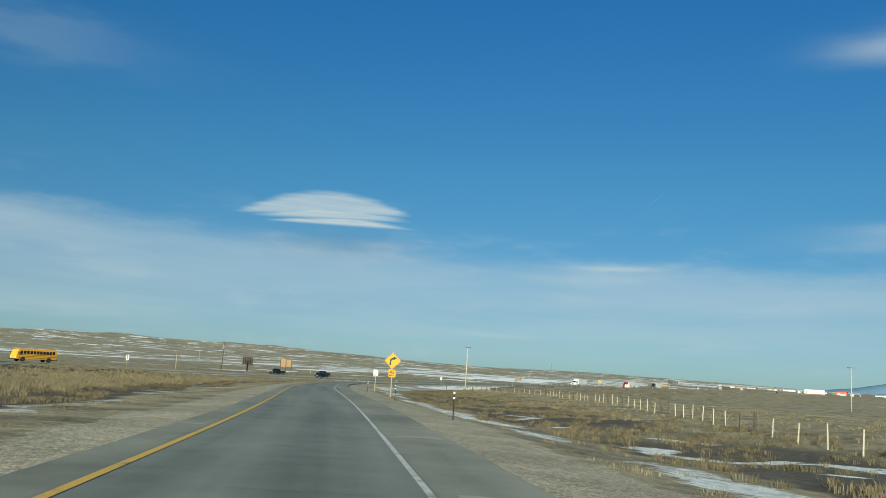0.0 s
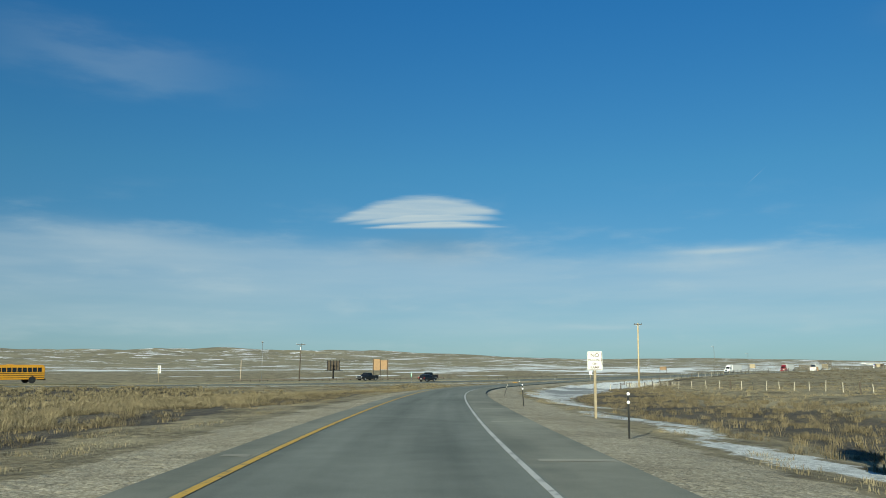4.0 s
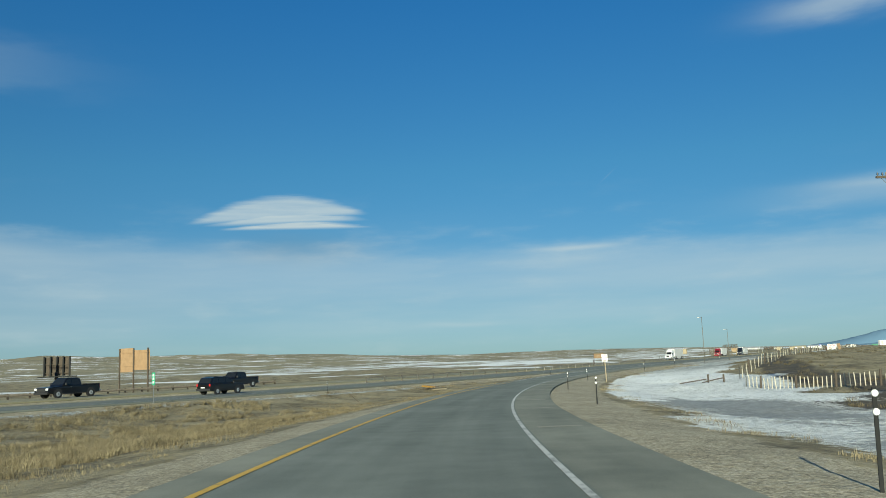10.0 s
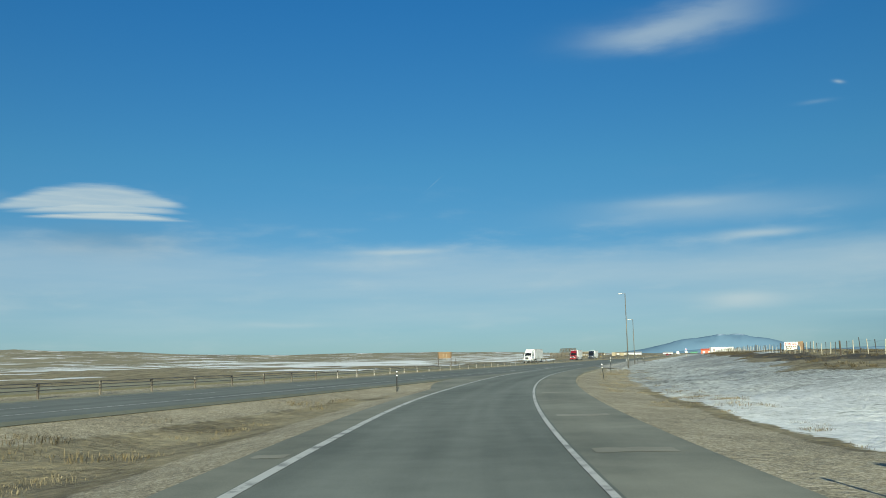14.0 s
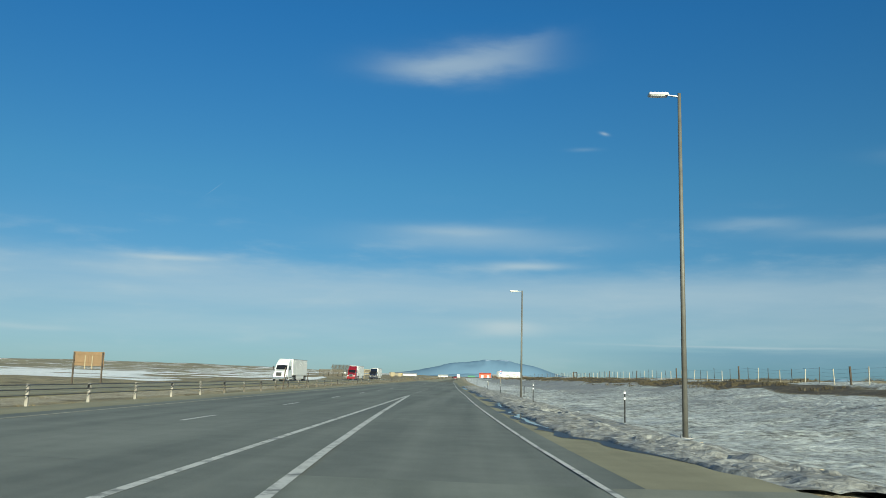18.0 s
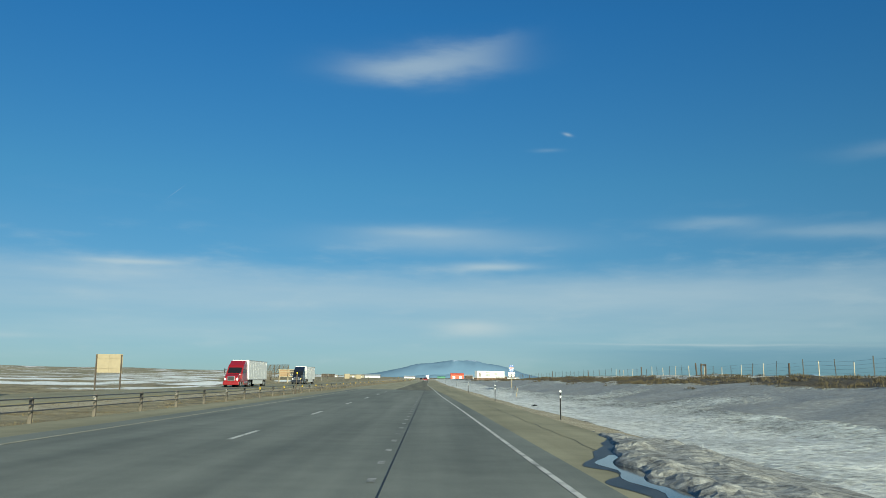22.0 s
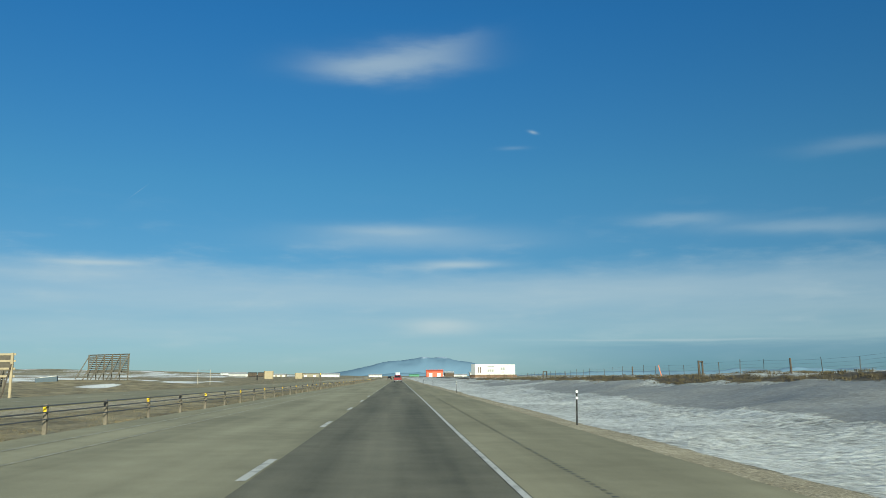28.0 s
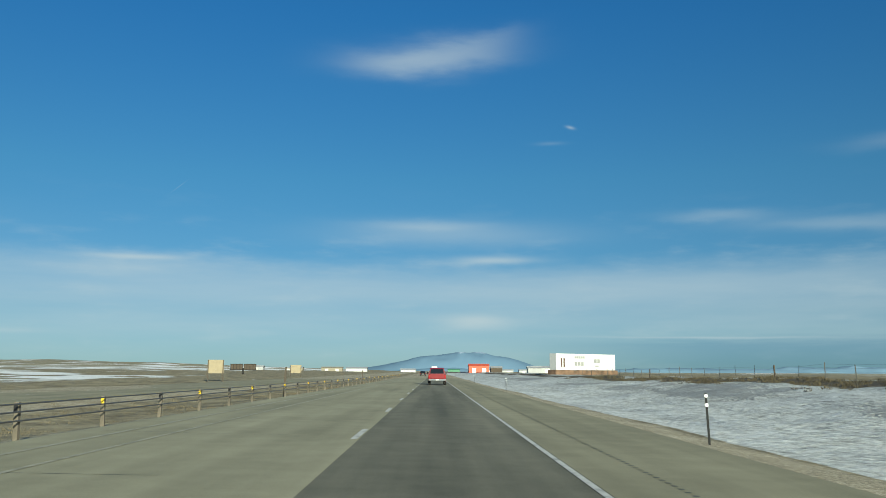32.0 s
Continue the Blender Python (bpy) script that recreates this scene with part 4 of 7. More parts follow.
for k in range(24):
    y0 = SEAM + 6 + 11.0 * k + wear.uniform(-3, 3)
    wavy("crack", wear.uniform(-5.8, -4.0), y0, wear.uniform(-2.2, -0.3), y0 + wear.uniform(-0.5, 0.5), 0.011, 0.004, M_CRACK, main_road, 150 + k, 0.3)
    if k % 2:
        wavy("crack", 0.5, y0 + 4, wear.uniform(2.0, 3.4), y0 + 4 + wear.uniform(-0.4, 0.4), 0.010, 0.004, M_CRACK, main_road, 180 + k, 0.25)
for y0 in (596, 640):
    wavy("crack", float(right_line_x(y0)) + 1.75, y0, float(right_line_x(y0 + 42)) + 1.9, y0 + 42, 0.013, 0.003, M_CRACK, main_road, y0, 0.08)

# milled rumble strip on the outer shoulder
rum_v, rum_f = [], []
for y0 in np.arange(712.0, 1010.0, 0.3):
    x0 = float(right_line_x(y0)) + 1.05
    rum_f.append([len(rum_v) + q for q in range(4)])
    rum_v += [(x0 + a, y0 + c, float(road_z(x0 + a, y0 + c)) + 0.001) for a, c in ((0, 0), (0.075, 0), (0.075, 0.10), (0, 0.10))]
mesh_object("rumble_strip", rum_v, rum_f, M_SEAL, parent=main_road)["label"] = "row of milled rumble grooves"

# ---- helpers for things ----
def thing(name, x, y, z=None, turn=0.0, label="", category="", group="", tilt=(0.0, 0.0)):
    """An empty at the base of a thing; parts hang under it."""
    ob = new(name)
    ob.empty_display_size = 0.2
    ob.matrix_world = pose(x, y, ground_z(x, y) if z is None else z, tilt[0], tilt[1], turn)
    return tagged(ob, label, category, group)


def part(name, bm, mat, parent, label="", smooth=False):
    me = bpy.data.meshes.new(name)
    bm.normal_update()
    bm.to_mesh(me)
    bm.free()
    for m in (mat if isinstance(mat, (list, tuple)) else [mat]):
        me.materials.append(m)
    if smooth:
        me.polygons.foreach_set("use_smooth", [True] * len(me.polygons))
    ob = new(name, me)
    ob.parent = parent
    if label:
        ob["label"] = label
    return ob


def share(name, mesh, parent, m, label=""):
    ob = new(name, mesh)
    ob.parent = parent
    ob.matrix_local = m
    if label:
        ob["label"] = label
    return ob


def box(x0, x1, y0, y1, z0, z1, bevel=0.0, bm=None, m=None):
    b = bm or bmesh.new()
    mat = Matrix.LocRotScale(((x0 + x1) / 2, (y0 + y1) / 2, (z0 + z1) / 2), None, (x1 - x0, y1 - y0, z1 - z0))
    r = bmesh.ops.create_cube(b, size=1.0, matrix=(m @ mat) if m else mat)
    if bevel:
        es = list({e for v in r["verts"] for e in v.link_edges})
        bmesh.ops.bevel(b, geom=es, offset=bevel, segments=2, affect="EDGES", profile=0.6)
    return b


def rod(a, b, r0, r1=None, seg=10, bm=None):
    """A tapered round bar from a to b."""
    out = bm or bmesh.new()
    a, b = Vector(a), Vector(b)
    d = b - a
    m = Matrix.Translation((a + b) / 2) @ d.to_track_quat("Z", "Y").to_matrix().to_4x4()
    bmesh.ops.create_cone(out, cap_ends=True, segments=seg, radius1=r0, radius2=r0 if r1 is None else r1, depth=d.length, matrix=m)
    return out


def plate(points, y0, y1, bm=None):
    """A flat plate: an outline in x, z pushed from y0 to y1."""
    b = bm or bmesh.new()
    lo = [b.verts.new((x, y0, z)) for x, z in points]
    hi = [b.verts.new((x, y1, z)) for x, z in points]
    n = len(points)
    b.faces.new(lo)
    b.faces.new(hi[::-1])
    for i in range(n):
        b.faces.new((lo[i], hi[i], hi[(i + 1) % n], lo[(i + 1) % n]))
    bmesh.ops.recalc_face_normals(b, faces=b.faces[:])
    return b


def rounded(w, h, r, cz=0.0, n=4, cx=0.0):
    out = []
    for sx, sz, a0 in ((1, 1, 0), (-1, 1, 90), (-1, -1, 180), (1, -1, 270)):
        for k in range(n + 1):
            a = radians(a0 + 90 * k / n)
            out.append((cx + sx * (w / 2 - r) + r * math.cos(a), cz + sz * (h / 2 - r) + r * math.sin(a)))
    return out


def words(body, size, mat, parent, x, y, z, name="lettering", stretch=1.0, turn=0.0):
    """Raised lettering that faces -y."""
    cu = bpy.data.curves.new(name, "FONT")
    cu.body, cu.size, cu.align_x, cu.align_y, cu.extrude, cu.offset = body, size, "CENTER", "CENTER", 0.002, size * 0.013
    tmp = bpy.data.objects.new(name, cu)
    scene.collection.objects.link(tmp)
    me = bpy.data.meshes.new_from_object(tmp.evaluated_get(bpy.context.evaluated_depsgraph_get()))
    bpy.data.objects.remove(tmp)
    bpy.data.curves.remove(cu)
    me.materials.clear()
    me.materials.append(mat)
    ob = new(name, me)
    ob.parent = parent
    ob.matrix_local = pose(x, y, z, 90, 0, turn) @ Matrix.Diagonal((stretch, 1, 1, 1))
    return ob


M_SIGN_YELLOW = material("yellow_sign_sheeting", (0.58, 0.29, 0.004), 0.45, scale=6, vary=0.06)
M_SIGN_WHITE = material("white_sign_sheeting", (0.58, 0.59, 0.57), 0.45, scale=6, vary=0.07)
M_SIGN_BLACK = material("black_sign_film", (0.012, 0.012, 0.013), 0.5, vary=0.2)
M_SIGN_RED = material("red_sign_film", (0.45, 0.03, 0.03), 0.5, vary=0.1)
M_SIGN_BLUE = material("blue_sign_film", (0.03, 0.11, 0.36), 0.45, vary=0.08)
M_FADED_BROWN = material("faded_brown_lettering", (0.11, 0.065, 0.05), 0.6, vary=0.3, scale=9)
M_GREEN_SIGN = material("green_sign_film", (0.02, 0.30, 0.16), 0.5, vary=0.08)
M_PLY = material("raw_plywood", (0.29, 0.185, 0.10), 0.8, scale=1.6, vary=0.22, bump=0.006)
M_PLY_PALE = material("pale_plywood", (0.33, 0.275, 0.18), 0.8, scale=1.6, vary=0.15, bump=0.006)
M_BROWN_PANEL = material("brown_sign_panel", (0.22, 0.14, 0.075), 0.75, scale=1.5, vary=0.2)
M_ALU = material("bare_aluminium", (0.50, 0.50, 0.48), 0.5, metal=0.6, vary=0.15)
M_TREATED = material("treated_sign_post", (0.27, 0.225, 0.15), 0.85, scale=5, vary=0.35, bump=0.008)
M_YELLOW_REF = material("yellow_reflector", (0.85, 0.55, 0.02), 0.35, vary=0.08)
M_CABLE = material("steel_cable", (0.16, 0.16, 0.16), 0.5, metal=0.7, vary=0.2)
M_TPOST = material("green_black_t_post", (0.045, 0.045, 0.04), 0.7, vary=0.4, scale=5)
M_WHITEPOST = material("pale_stripped_post", (0.35, 0.32, 0.25), 0.85, scale=5, vary=0.25, per_object=0.4)
M_PALEPOST = material("grey_weathered_post", (0.29, 0.27, 0.23), 0.85, scale=5, vary=0.3, per_object=0.4)
M_STRAW = material("dry_straw", (0.122, 0.100, 0.056), 0.9, scale=0.9, vary=0.55, tint=(0.25, 0.207, 0.120))
M_STRAW_DARK = material("dry_weed", (0.07, 0.058, 0.034), 0.9, scale=0.8, vary=0.55, tint=(0.165, 0.132, 0.074))
M_TURF = material("matted_turf", (0.080, 0.064, 0.034), 0.9, scale=0.8, vary=0.6, tint=(0.19, 0.152, 0.083))
M_SAGE = material("sagebrush", (0.050, 0.042, 0.025), 0.9, scale=1.2, vary=0.5, tint=(0.125, 0.101, 0.056))
M_SNOW_LUMP = material("dirty_snow", (0.24, 0.24, 0.23), 0.8, scale=2.4, vary=0.5, tint=(0.46, 0.47, 0.47), bump=0.03, bump_scale=9)
M_SAND_SNOW = material("sanded_snow", (0.22, 0.185, 0.13), 0.85, scale=2.0, vary=0.5, tint=(0.42, 0.37, 0.27), bump=0.03, bump_scale=9)


# ---- signs ----
def sign_post(parent, h, w=0.10, d=0.15, y=0.02, mat=None, bury=0.3):
    return part("post", box(-w / 2, w / 2, y, y + d, -bury, h, 0.006), mat or M_TREATED, parent)


def curve_sign(x, y, turn, zc):
    s = thing("curve_warning_sign", x, y, turn=turn, label="yellow diamond curve warning sign with speed plaque, on wooden post", category="road sign")
    z0 = s.matrix_world.translation.z
    c, h = zc + float(land_z(x, y)) - z0, 0.835
    sign_post(s, c + 0.25, 0.11, 0.14)
    d = part("diamond_panel", plate([(0, c - h), (h, c), (0, c + h), (-h, c)], -0.004, 0.0), M_SIGN_YELLOW, s)
    k = h - 0.045
    rim = bmesh.new()
    for (ax, az), (bx, bz) in zip([(0, -k), (k, 0), (0, k), (-k, 0)], [(k, 0), (0, k), (-k, 0), (0, -k)]):
        t = 0.978
        plate([(ax, c + az), (bx, c + bz), (bx * t, c + bz * t), (ax * t, c + az * t)], -0.008, -0.0045, rim)
    part("border", rim, M_SIGN_BLACK, d)
    arrow = bmesh.new()
    path = [(1.3 * px, 1.3 * pz) for px, pz in ((-0.17, -0.33), (-0.17, -0.05), (-0.15, 0.05), (-0.09, 0.13), (0.0, 0.17), (0.07, 0.185))]
    for (ax, az), (bx, bz) in zip(path[:-1], path[1:]):
        n = Vector((bz - az, ax - bx)).normalized() * 0.085
        plate([(ax - n.x, c + az - n.y), (bx - n.x, c + bz - n.y), (bx + n.x, c + bz + n.y), (ax + n.x, c + az + n.y)], -0.010, -0.0048, arrow)
    plate([(0.05, c + 0.05), (0.40, c + 0.27), (0.05, c + 0.44)], -0.0105, -0.0049, arrow)
    part("arrow", arrow, M_SIGN_BLACK, d, "black bent arrow")
    p = part("speed_plaque", plate(rounded(0.76, 0.76, 0.045, c - 1.25), -0.004, 0.0), M_SIGN_YELLOW, s, "yellow square advisory speed plaque")
    fr = bmesh.new()
    for x0, x1, z0_, z1 in ((-0.35, 0.35, 0.33, 0.35), (-0.35, 0.35, -0.35, -0.33), (-0.35, -0.33, -0.325, 0.325), (0.33, 0.35, -0.325, 0.325)):
        box(x0, x1, -0.007, -0.0045, c - 1.25 + z0_, c - 1.25 + z1, bm=fr)
    part("border", fr, M_SIGN_BLACK, p)
    words("45", 0.46, M_SIGN_BLACK, p, 0, -0.006, c - 1.25 + 0.095, stretch=1.15)
    words("MPH", 0.24, M_SIGN_BLACK, p, 0, -0.006, c - 1.25 - 0.21, stretch=1.1)
    return s


def no_parking(x, y, turn, ztop, lean=0.0):
    s = thing("no_parking_sign", x, y, turn=turn, label="white no-parking-on-ramp sign with faded lettering on a wooden post", category="road sign", group="no parking signs", tilt=(0, lean))
    c = ztop + float(land_z(x, y)) - s.matrix_world.translation.z - 0.39
    sign_post(s, c + 0.2, 0.10, 0.13)
    p = part("panel", plate(rounded(0.62, 0.77, 0.045, c), -0.004, 0.0), M_SIGN_WHITE, s)
    fr = bmesh.new()
    for x0, x1, z0, z1 in ((-0.27, 0.27, 0.345, 0.36), (-0.27, 0.27, -0.36, -0.345), (-0.29, -0.275, -0.34, 0.34), (0.275, 0.29, -0.34, 0.34)):
        box(x0, x1, -0.007, -0.0045, c + z0, c + z1, bm=fr)
    part("border", fr, M_FADED_BROWN, p)
    for body, size, dz in (("NO", 0.22, 0.22), ("PARKING", 0.135, 0.025), ("ON", 0.135, -0.125), ("RAMP", 0.145, -0.27)):
        words(body, size, M_FADED_BROWN, p, 0, -0.006, c + dz)
    return s


curve_sign(126.1, 203.1, 38.0, 3.18)
no_parking(110.8, 221.8, 37.0, 2.45)
no_parking(30.3, 372.0, 21.0, 2.5, lean=-1.5)


def interstate_assembly(x, y):
    s = thing("route_marker_assembly", x, y, label="interstate and highway route shields stacked on one wooden post", category="road sign")
    c = 3.92 - s.matrix_world.translation.z
    sign_post(s, c - 0.1, 0.10, 0.12)
    e = part("direction_plate", plate(rounded(0.74, 0.36, 0.03, c - 0.18), -0.004, 0.0), M_SIGN_BLUE, s, "blue plate that reads EAST")
    words("EAST", 0.24, M_SIGN_WHITE, e, 0, -0.006, c - 0.18)

    def shield(w, h, top, mat, name, cx=0.0, inset=1.0):
        pts = [(cx + px * w / 2 * inset, top - h / 2 + pz * h / 2 * inset) for px, pz in
               ((-0.86, 0.92), (-0.5, 1.0), (0, 0.93), (0.5, 1.0), (0.86, 0.92), (1.0, 0.45), (0.94, -0.1), (0.72, -0.55), (0.38, -0.86), (0, -1.0),
                (-0.38, -0.86), (-0.72, -0.55), (-0.94, -0.1), (-1.0, 0.45))]
        return pts
    sh = part("interstate_shield", plate(shield(0.90, 0.84, c - 0.42, None, ""), -0.004, 0.0), M_SIGN_WHITE, s, "red, white and blue interstate shield")
    part("blue_field", plate([(px, min(pz, c - 0.66)) for px, pz in shield(0.90, 0.84, c - 0.42, None, "", inset=0.93)], -0.007, -0.0045), M_SIGN_BLUE, sh)
    part("red_crown", plate([(-0.37, c - 0.62), (0.37, c - 0.62), (0.35, c - 0.46), (0.2, c - 0.455), (0, c - 0.48), (-0.2, c - 0.455), (-0.35, c - 0.46)], -0.007, -0.0045), M_SIGN_RED, sh)
    words("80", 0.46, M_SIGN_WHITE, sh, 0, -0.009, c - 0.88, stretch=1.05)
    pl = part("name_plate", plate(rounded(1.20, 0.32, 0.03, c - 1.46), -0.004, 0.0), M_SIGN_WHITE, s, "white plate with one worn line of writing")
    bars = bmesh.new()
    for k in range(9):
        box(-0.50 + 0.112 * k, -0.42 + 0.112 * k, -0.007, -0.0045, c - 1.51, c - 1.41, bm=bars)
    part("writing_bars", bars, M_ALU, pl)
    for cx, num, sc in ((-0.30, "30", 1.0), (0.30, "287", 0.78)):
        b = part("route_shield", plate(rounded(0.60, 0.58, 0.03, c - 1.93, cx=cx), -0.004, 0.0), M_SIGN_BLACK, s, "white route shield on a black square")
        part("white_field", plate(shield(0.57, 0.55, c - 1.655, None, "", cx=cx), -0.007, -0.0045), M_SIGN_WHITE, b)
        words(num, 0.34, M_SIGN_BLACK, b, cx, -0.009, c - 1.93, stretch=sc)
    return s


interstate_assembly(19.1, 742.2)


def back_sign(x, y, w, h, ztop, panel, name, label, posts=2, turn=0.0, post_mat=None, split=0.0, post_w=0.10):
    """A large guide sign seen from behind: panel, stiffening battens and posts."""
    s = thing(name, x, y, turn=turn, label=label, category="road sign")
    c = ztop + float(land_z(x, y)) - s.matrix_world.translation.z
    if split:
        part("panel", box(-w / 2, -w / 2 + split, -0.02, 0.02, c - h, c, 0.004), panel, s)
        part("panel", box(-w / 2 + split + 0.01, w / 2, -0.02, 0.02, c - h * 0.92, c - h * 0.1, 0.004), panel, s)
    else:
        n = max(2, int(w / 1.22))
        for k in range(n):
            part("panel", box(-w / 2 + w * k / n, -w / 2 + w * (k + 1) / n - 0.012, -0.02, 0.02, c - h, c, 0.004), panel, s)
    for k in range(posts):
        px = -w / 2 + w * (0.04 + 0.92 * k / max(1, posts - 1)) if posts > 1 else 0
        part("post", box(px - post_w / 2, px + post_w / 2, -0.17, -0.022, -0.3, c - 0.05, 0.006), post_mat or M_TREATED, s)
    for fz in (0.2, 0.75):
        part("batten", box(-w / 2 + 0.05, w / 2 - 0.05, -0.075, -0.023, c - h * fz - 0.05, c - h * fz, 0.004), panel, s)
    return s


# two boards side by side on three posts beyond the westbound lanes
back_sign(-28.8, 362.8, 5.6, 3.05, 5.65, M_PLY, "guide_sign", "large plywood-backed double guide sign on three posts", 3, split=2.6, post_mat=M_DARK_WOOD, post_w=0.16)
bs = back_sign(-34.4, 563.0, 3.5, 1.55, 3.1, M_BROWN_PANEL, "brown_guide_sign", "brown guide sign with pale battens on two posts", 2, post_mat=M_DARK_WOOD, post_w=0.14)
for px in (-0.35, 0.45):
    part("upright_batten", box(px - 0.06, px + 0.06, -0.10, -0.078, 1.95, 3.45, 0.004), M_PLY_PALE, bs)
back_sign(-37.4, 698.0, 3.5, 2.4, 4.1, M_PLY_PALE, "guide_sign", "tan plywood-backed guide sign on two dark posts", 2, post_mat=M_DARK_WOOD, post_w=0.16)
back_sign(-44.0, 1083.0, 3.4, 2.8, 3.7, M_PLY_PALE, "guide_sign", "tan plywood-backed guide sign on two dark posts", 2, post_mat=M_DARK_WOOD, post_w=0.16)
back_sign(-48.3, 1213.0, 4.0, 2.9, 3.7, M_PLY_PALE, "guide_sign", "tan plywood-backed guide sign on two posts", 2, post_mat=M_DARK_WOOD, post_w=0.16)
fo = thing("empty_sign_frame", -44.9, 985.7, label="empty steel sign frame on two thin posts", category="sign frame")
for px in (-1.5, 1.5):
    part("post", rod((px, 0, -0.3), (px, 0, 3.7), 0.07, seg=8), M_PALEPOST, fo)
for pz in (2.5, 3.6):
    part("rail", rod((-1.5, 0, pz), (1.5, 0, pz), 0.035, seg=6), M_GALV, fo)
wsg = back_sign(-22.5, 290.0, 1.1, 1.5, 3.6, M_SIGN_WHITE, "regulatory_sign", "white rectangular sign with two dark bars on one post", 1)
part("bar", box(-0.08, 0.08, -0.05, -0.024, 2.45, 3.3), M_SIGN_BLACK, wsg)

gs = thing("mile_marker", 6.9, 333.5, label="small green milepost sign on a thin steel post", category="road sign")
part("post", box(-0.03, 0.03, 0.0, 0.05, -0.2, 2.2, 0.004), M_GALV, gs)
gp = part("panel", plate(rounded(0.32, 0.95, 0.03, 1.95), -0.004, 0.0), M_GREEN_SIGN, gs)
for dz in (0.27, 0.0, -0.27):
    part("writing_bar", box(-0.09, 0.09, -0.007, -0.0045, 1.95 + dz - 0.09, 1.95 + dz + 0.09), M_SIGN_WHITE, gp)

# knocked-over chevron marker in the infield
fs = thing("fallen_sign", 10.2, 370.0, turn=24, label="knocked-over yellow sign lying on the infield gravel", category="road sign")
part("panel", box(-0.75, 0.75, -0.38, 0.38, 0.34, 0.36, 0.008, m=pose(0, 0, 0, 9, 6, 0)), M_SIGN_YELLOW, fs)
part("frame_bar", rod((-1.0, -0.25, 0.06), (1.25, -0.1, 0.34), 0.05), M_DARK_WOOD, fs)
part("frame_bar", rod((-0.55, 0.4, 0.05), (0.7, -0.5, 0.28), 0.05), M_DARK_WOOD, fs)
part("leg", rod((0.5, -0.5, 0.02), (2.2, -0.8, 0.05), 0.05), M_TREATED, fs)
part("leg", rod((-0.6, 0.3, 0.02), (-0.5, 0.4, 0.36), 0.05), M_TREATED, fs)


# ---- delineators ----
def delineator_meshes():
    post = bmesh.new()
    box(-0.027, 0.027, -0.008, 0.008, -0.3, 1.22, 0.003, bm=post)
    box(-0.008, 0.008, 0.008, 0.035, -0.3, 1.20, 0.002, bm=post)
    disc = bmesh.new()
    rod((0, -0.012, 0), (0, -0.022, 0), 0.040, seg=14, bm=disc)
    rim = bmesh.new()
    rod((0, -0.008, 0), (0, -0.012, 0), 0.046, seg=14, bm=rim)
    return post, disc, rim


dp, dd, drm = delineator_meshes()
proto = thing("delineator_post", 155.88, 164.41, turn=38, label="dark steel delineator post with white round reflectors", category="delineator", group="delineator posts")
part("post", dp, M_BLACK, proto)
for zz in (1.15, 0.93):
    r = part("reflector", dd.copy(), M_REFLECTOR, proto)
    r.location = (0, 0, zz)
    k = part("bezel", drm.copy(), M_GALV, r)
spots = [(117.3, 211.3, 38, 0), (102.2, 229.8, 38, -2), (57.65, 298.33, 32, 1), (45.9, 322.8, 27, 0), (36.0, 345.6, 23, 1), (27.4, 374.5, 19, -3), (17.6, 432.0, 10, -6), 
         (13.6, 503.0, 3, 0), (12.0, 527.0, 1, 0), (11.2, 560.0, 0, 3), (10.7, 591.0, 0, 0), (9.7, 622.5, 0, 0), (9.1, 650.2, 0, 0), (8.9, 690.0, 0, 0), (8.7, 731.0, 0, 0), (8.3, 806.0, 0, 1),
         (8.15, 865.3, 0, 0), (8.2, 925.0, 0, -2), (8.2, 982.0, 0, 0), (8.2, 1043.0, 0, 0), (8.2, 1104.0, 0, 0), (8.2, 1165.0, 0, 0)]
for x, y, a, lean in spots:
    copy_thing(proto, pose(x, y, ground_z(x, y), lean * 0.5, lean, a))
copy_thing(proto, pose(14.9, 464.4, ground_z(14.9, 464.4), 0.5, 1, 6) @ Matrix.Diagonal((1.1, 1, 1.42, 1)))["label"] = "tall dark delineator post with white reflectors beside the verge"
copy_thing(proto, pose(86.2, 251.8, ground_z(86.2, 251.8) + 0.02, 4, 17, 36) @ Matrix.Scale(0.8, 4))["label"] = "dark delineator post knocked askew beside the ramp"
stub = thing("marker_stake", 13.3, 676.3, label="short pale wooden survey stake leaning in the snow", category="stake", tilt=(4, 8))
part("stake", box(-0.03, 0.03, -0.02, 0.02, -0.2, 0.95, 0.004), M_PLY_PALE, stub)
so = thing("marker_stake", 33.0, 875.0, label="leaning orange survey stake beside the fence", category="stake", tilt=(0, -14))
part("stake", box(-0.05, 0.05, -0.03, 0.03, -0.2, 1.35, 0.004), material("faded_orange_paint", (0.55, 0.16, 0.07), 0.7, vary=0.15), so)
sl = thing("marker_stake", 14.4, 350.2, label="thin dark stake leaning far over in the infield", category="stake", tilt=(0, -48), turn=20)
part("stake", box(-0.025, 0.025, -0.02, 0.02, -0.1, 1.3, 0.004), M_DARK_WOOD, sl)
for x, y in ((7.5, 354.8), (7.6, 413.5)):
    copy_thing(proto, pose(x, y, ground_z(x, y), 0, 1, 4))
copy_thing(proto, pose(136.6, 188.4, ground_z(136.6, 188.4), 0, 0, 38))
stub2 = thing("marker_stake", 17.0, 715.0, label="thin dark stake leaning in the snow", category="stake", tilt=(2, 10))
part("stake", box(-0.03, 0.03, -0.02, 0.02, -0.2, 0.8, 0.004), M_DARK_WOOD, stub2)
st3 = thing("road_debris", 11.9, 648.5, label="torn black strip of truck tyre lying on the snow", category="debris", turn=30)
db = bmesh.new()
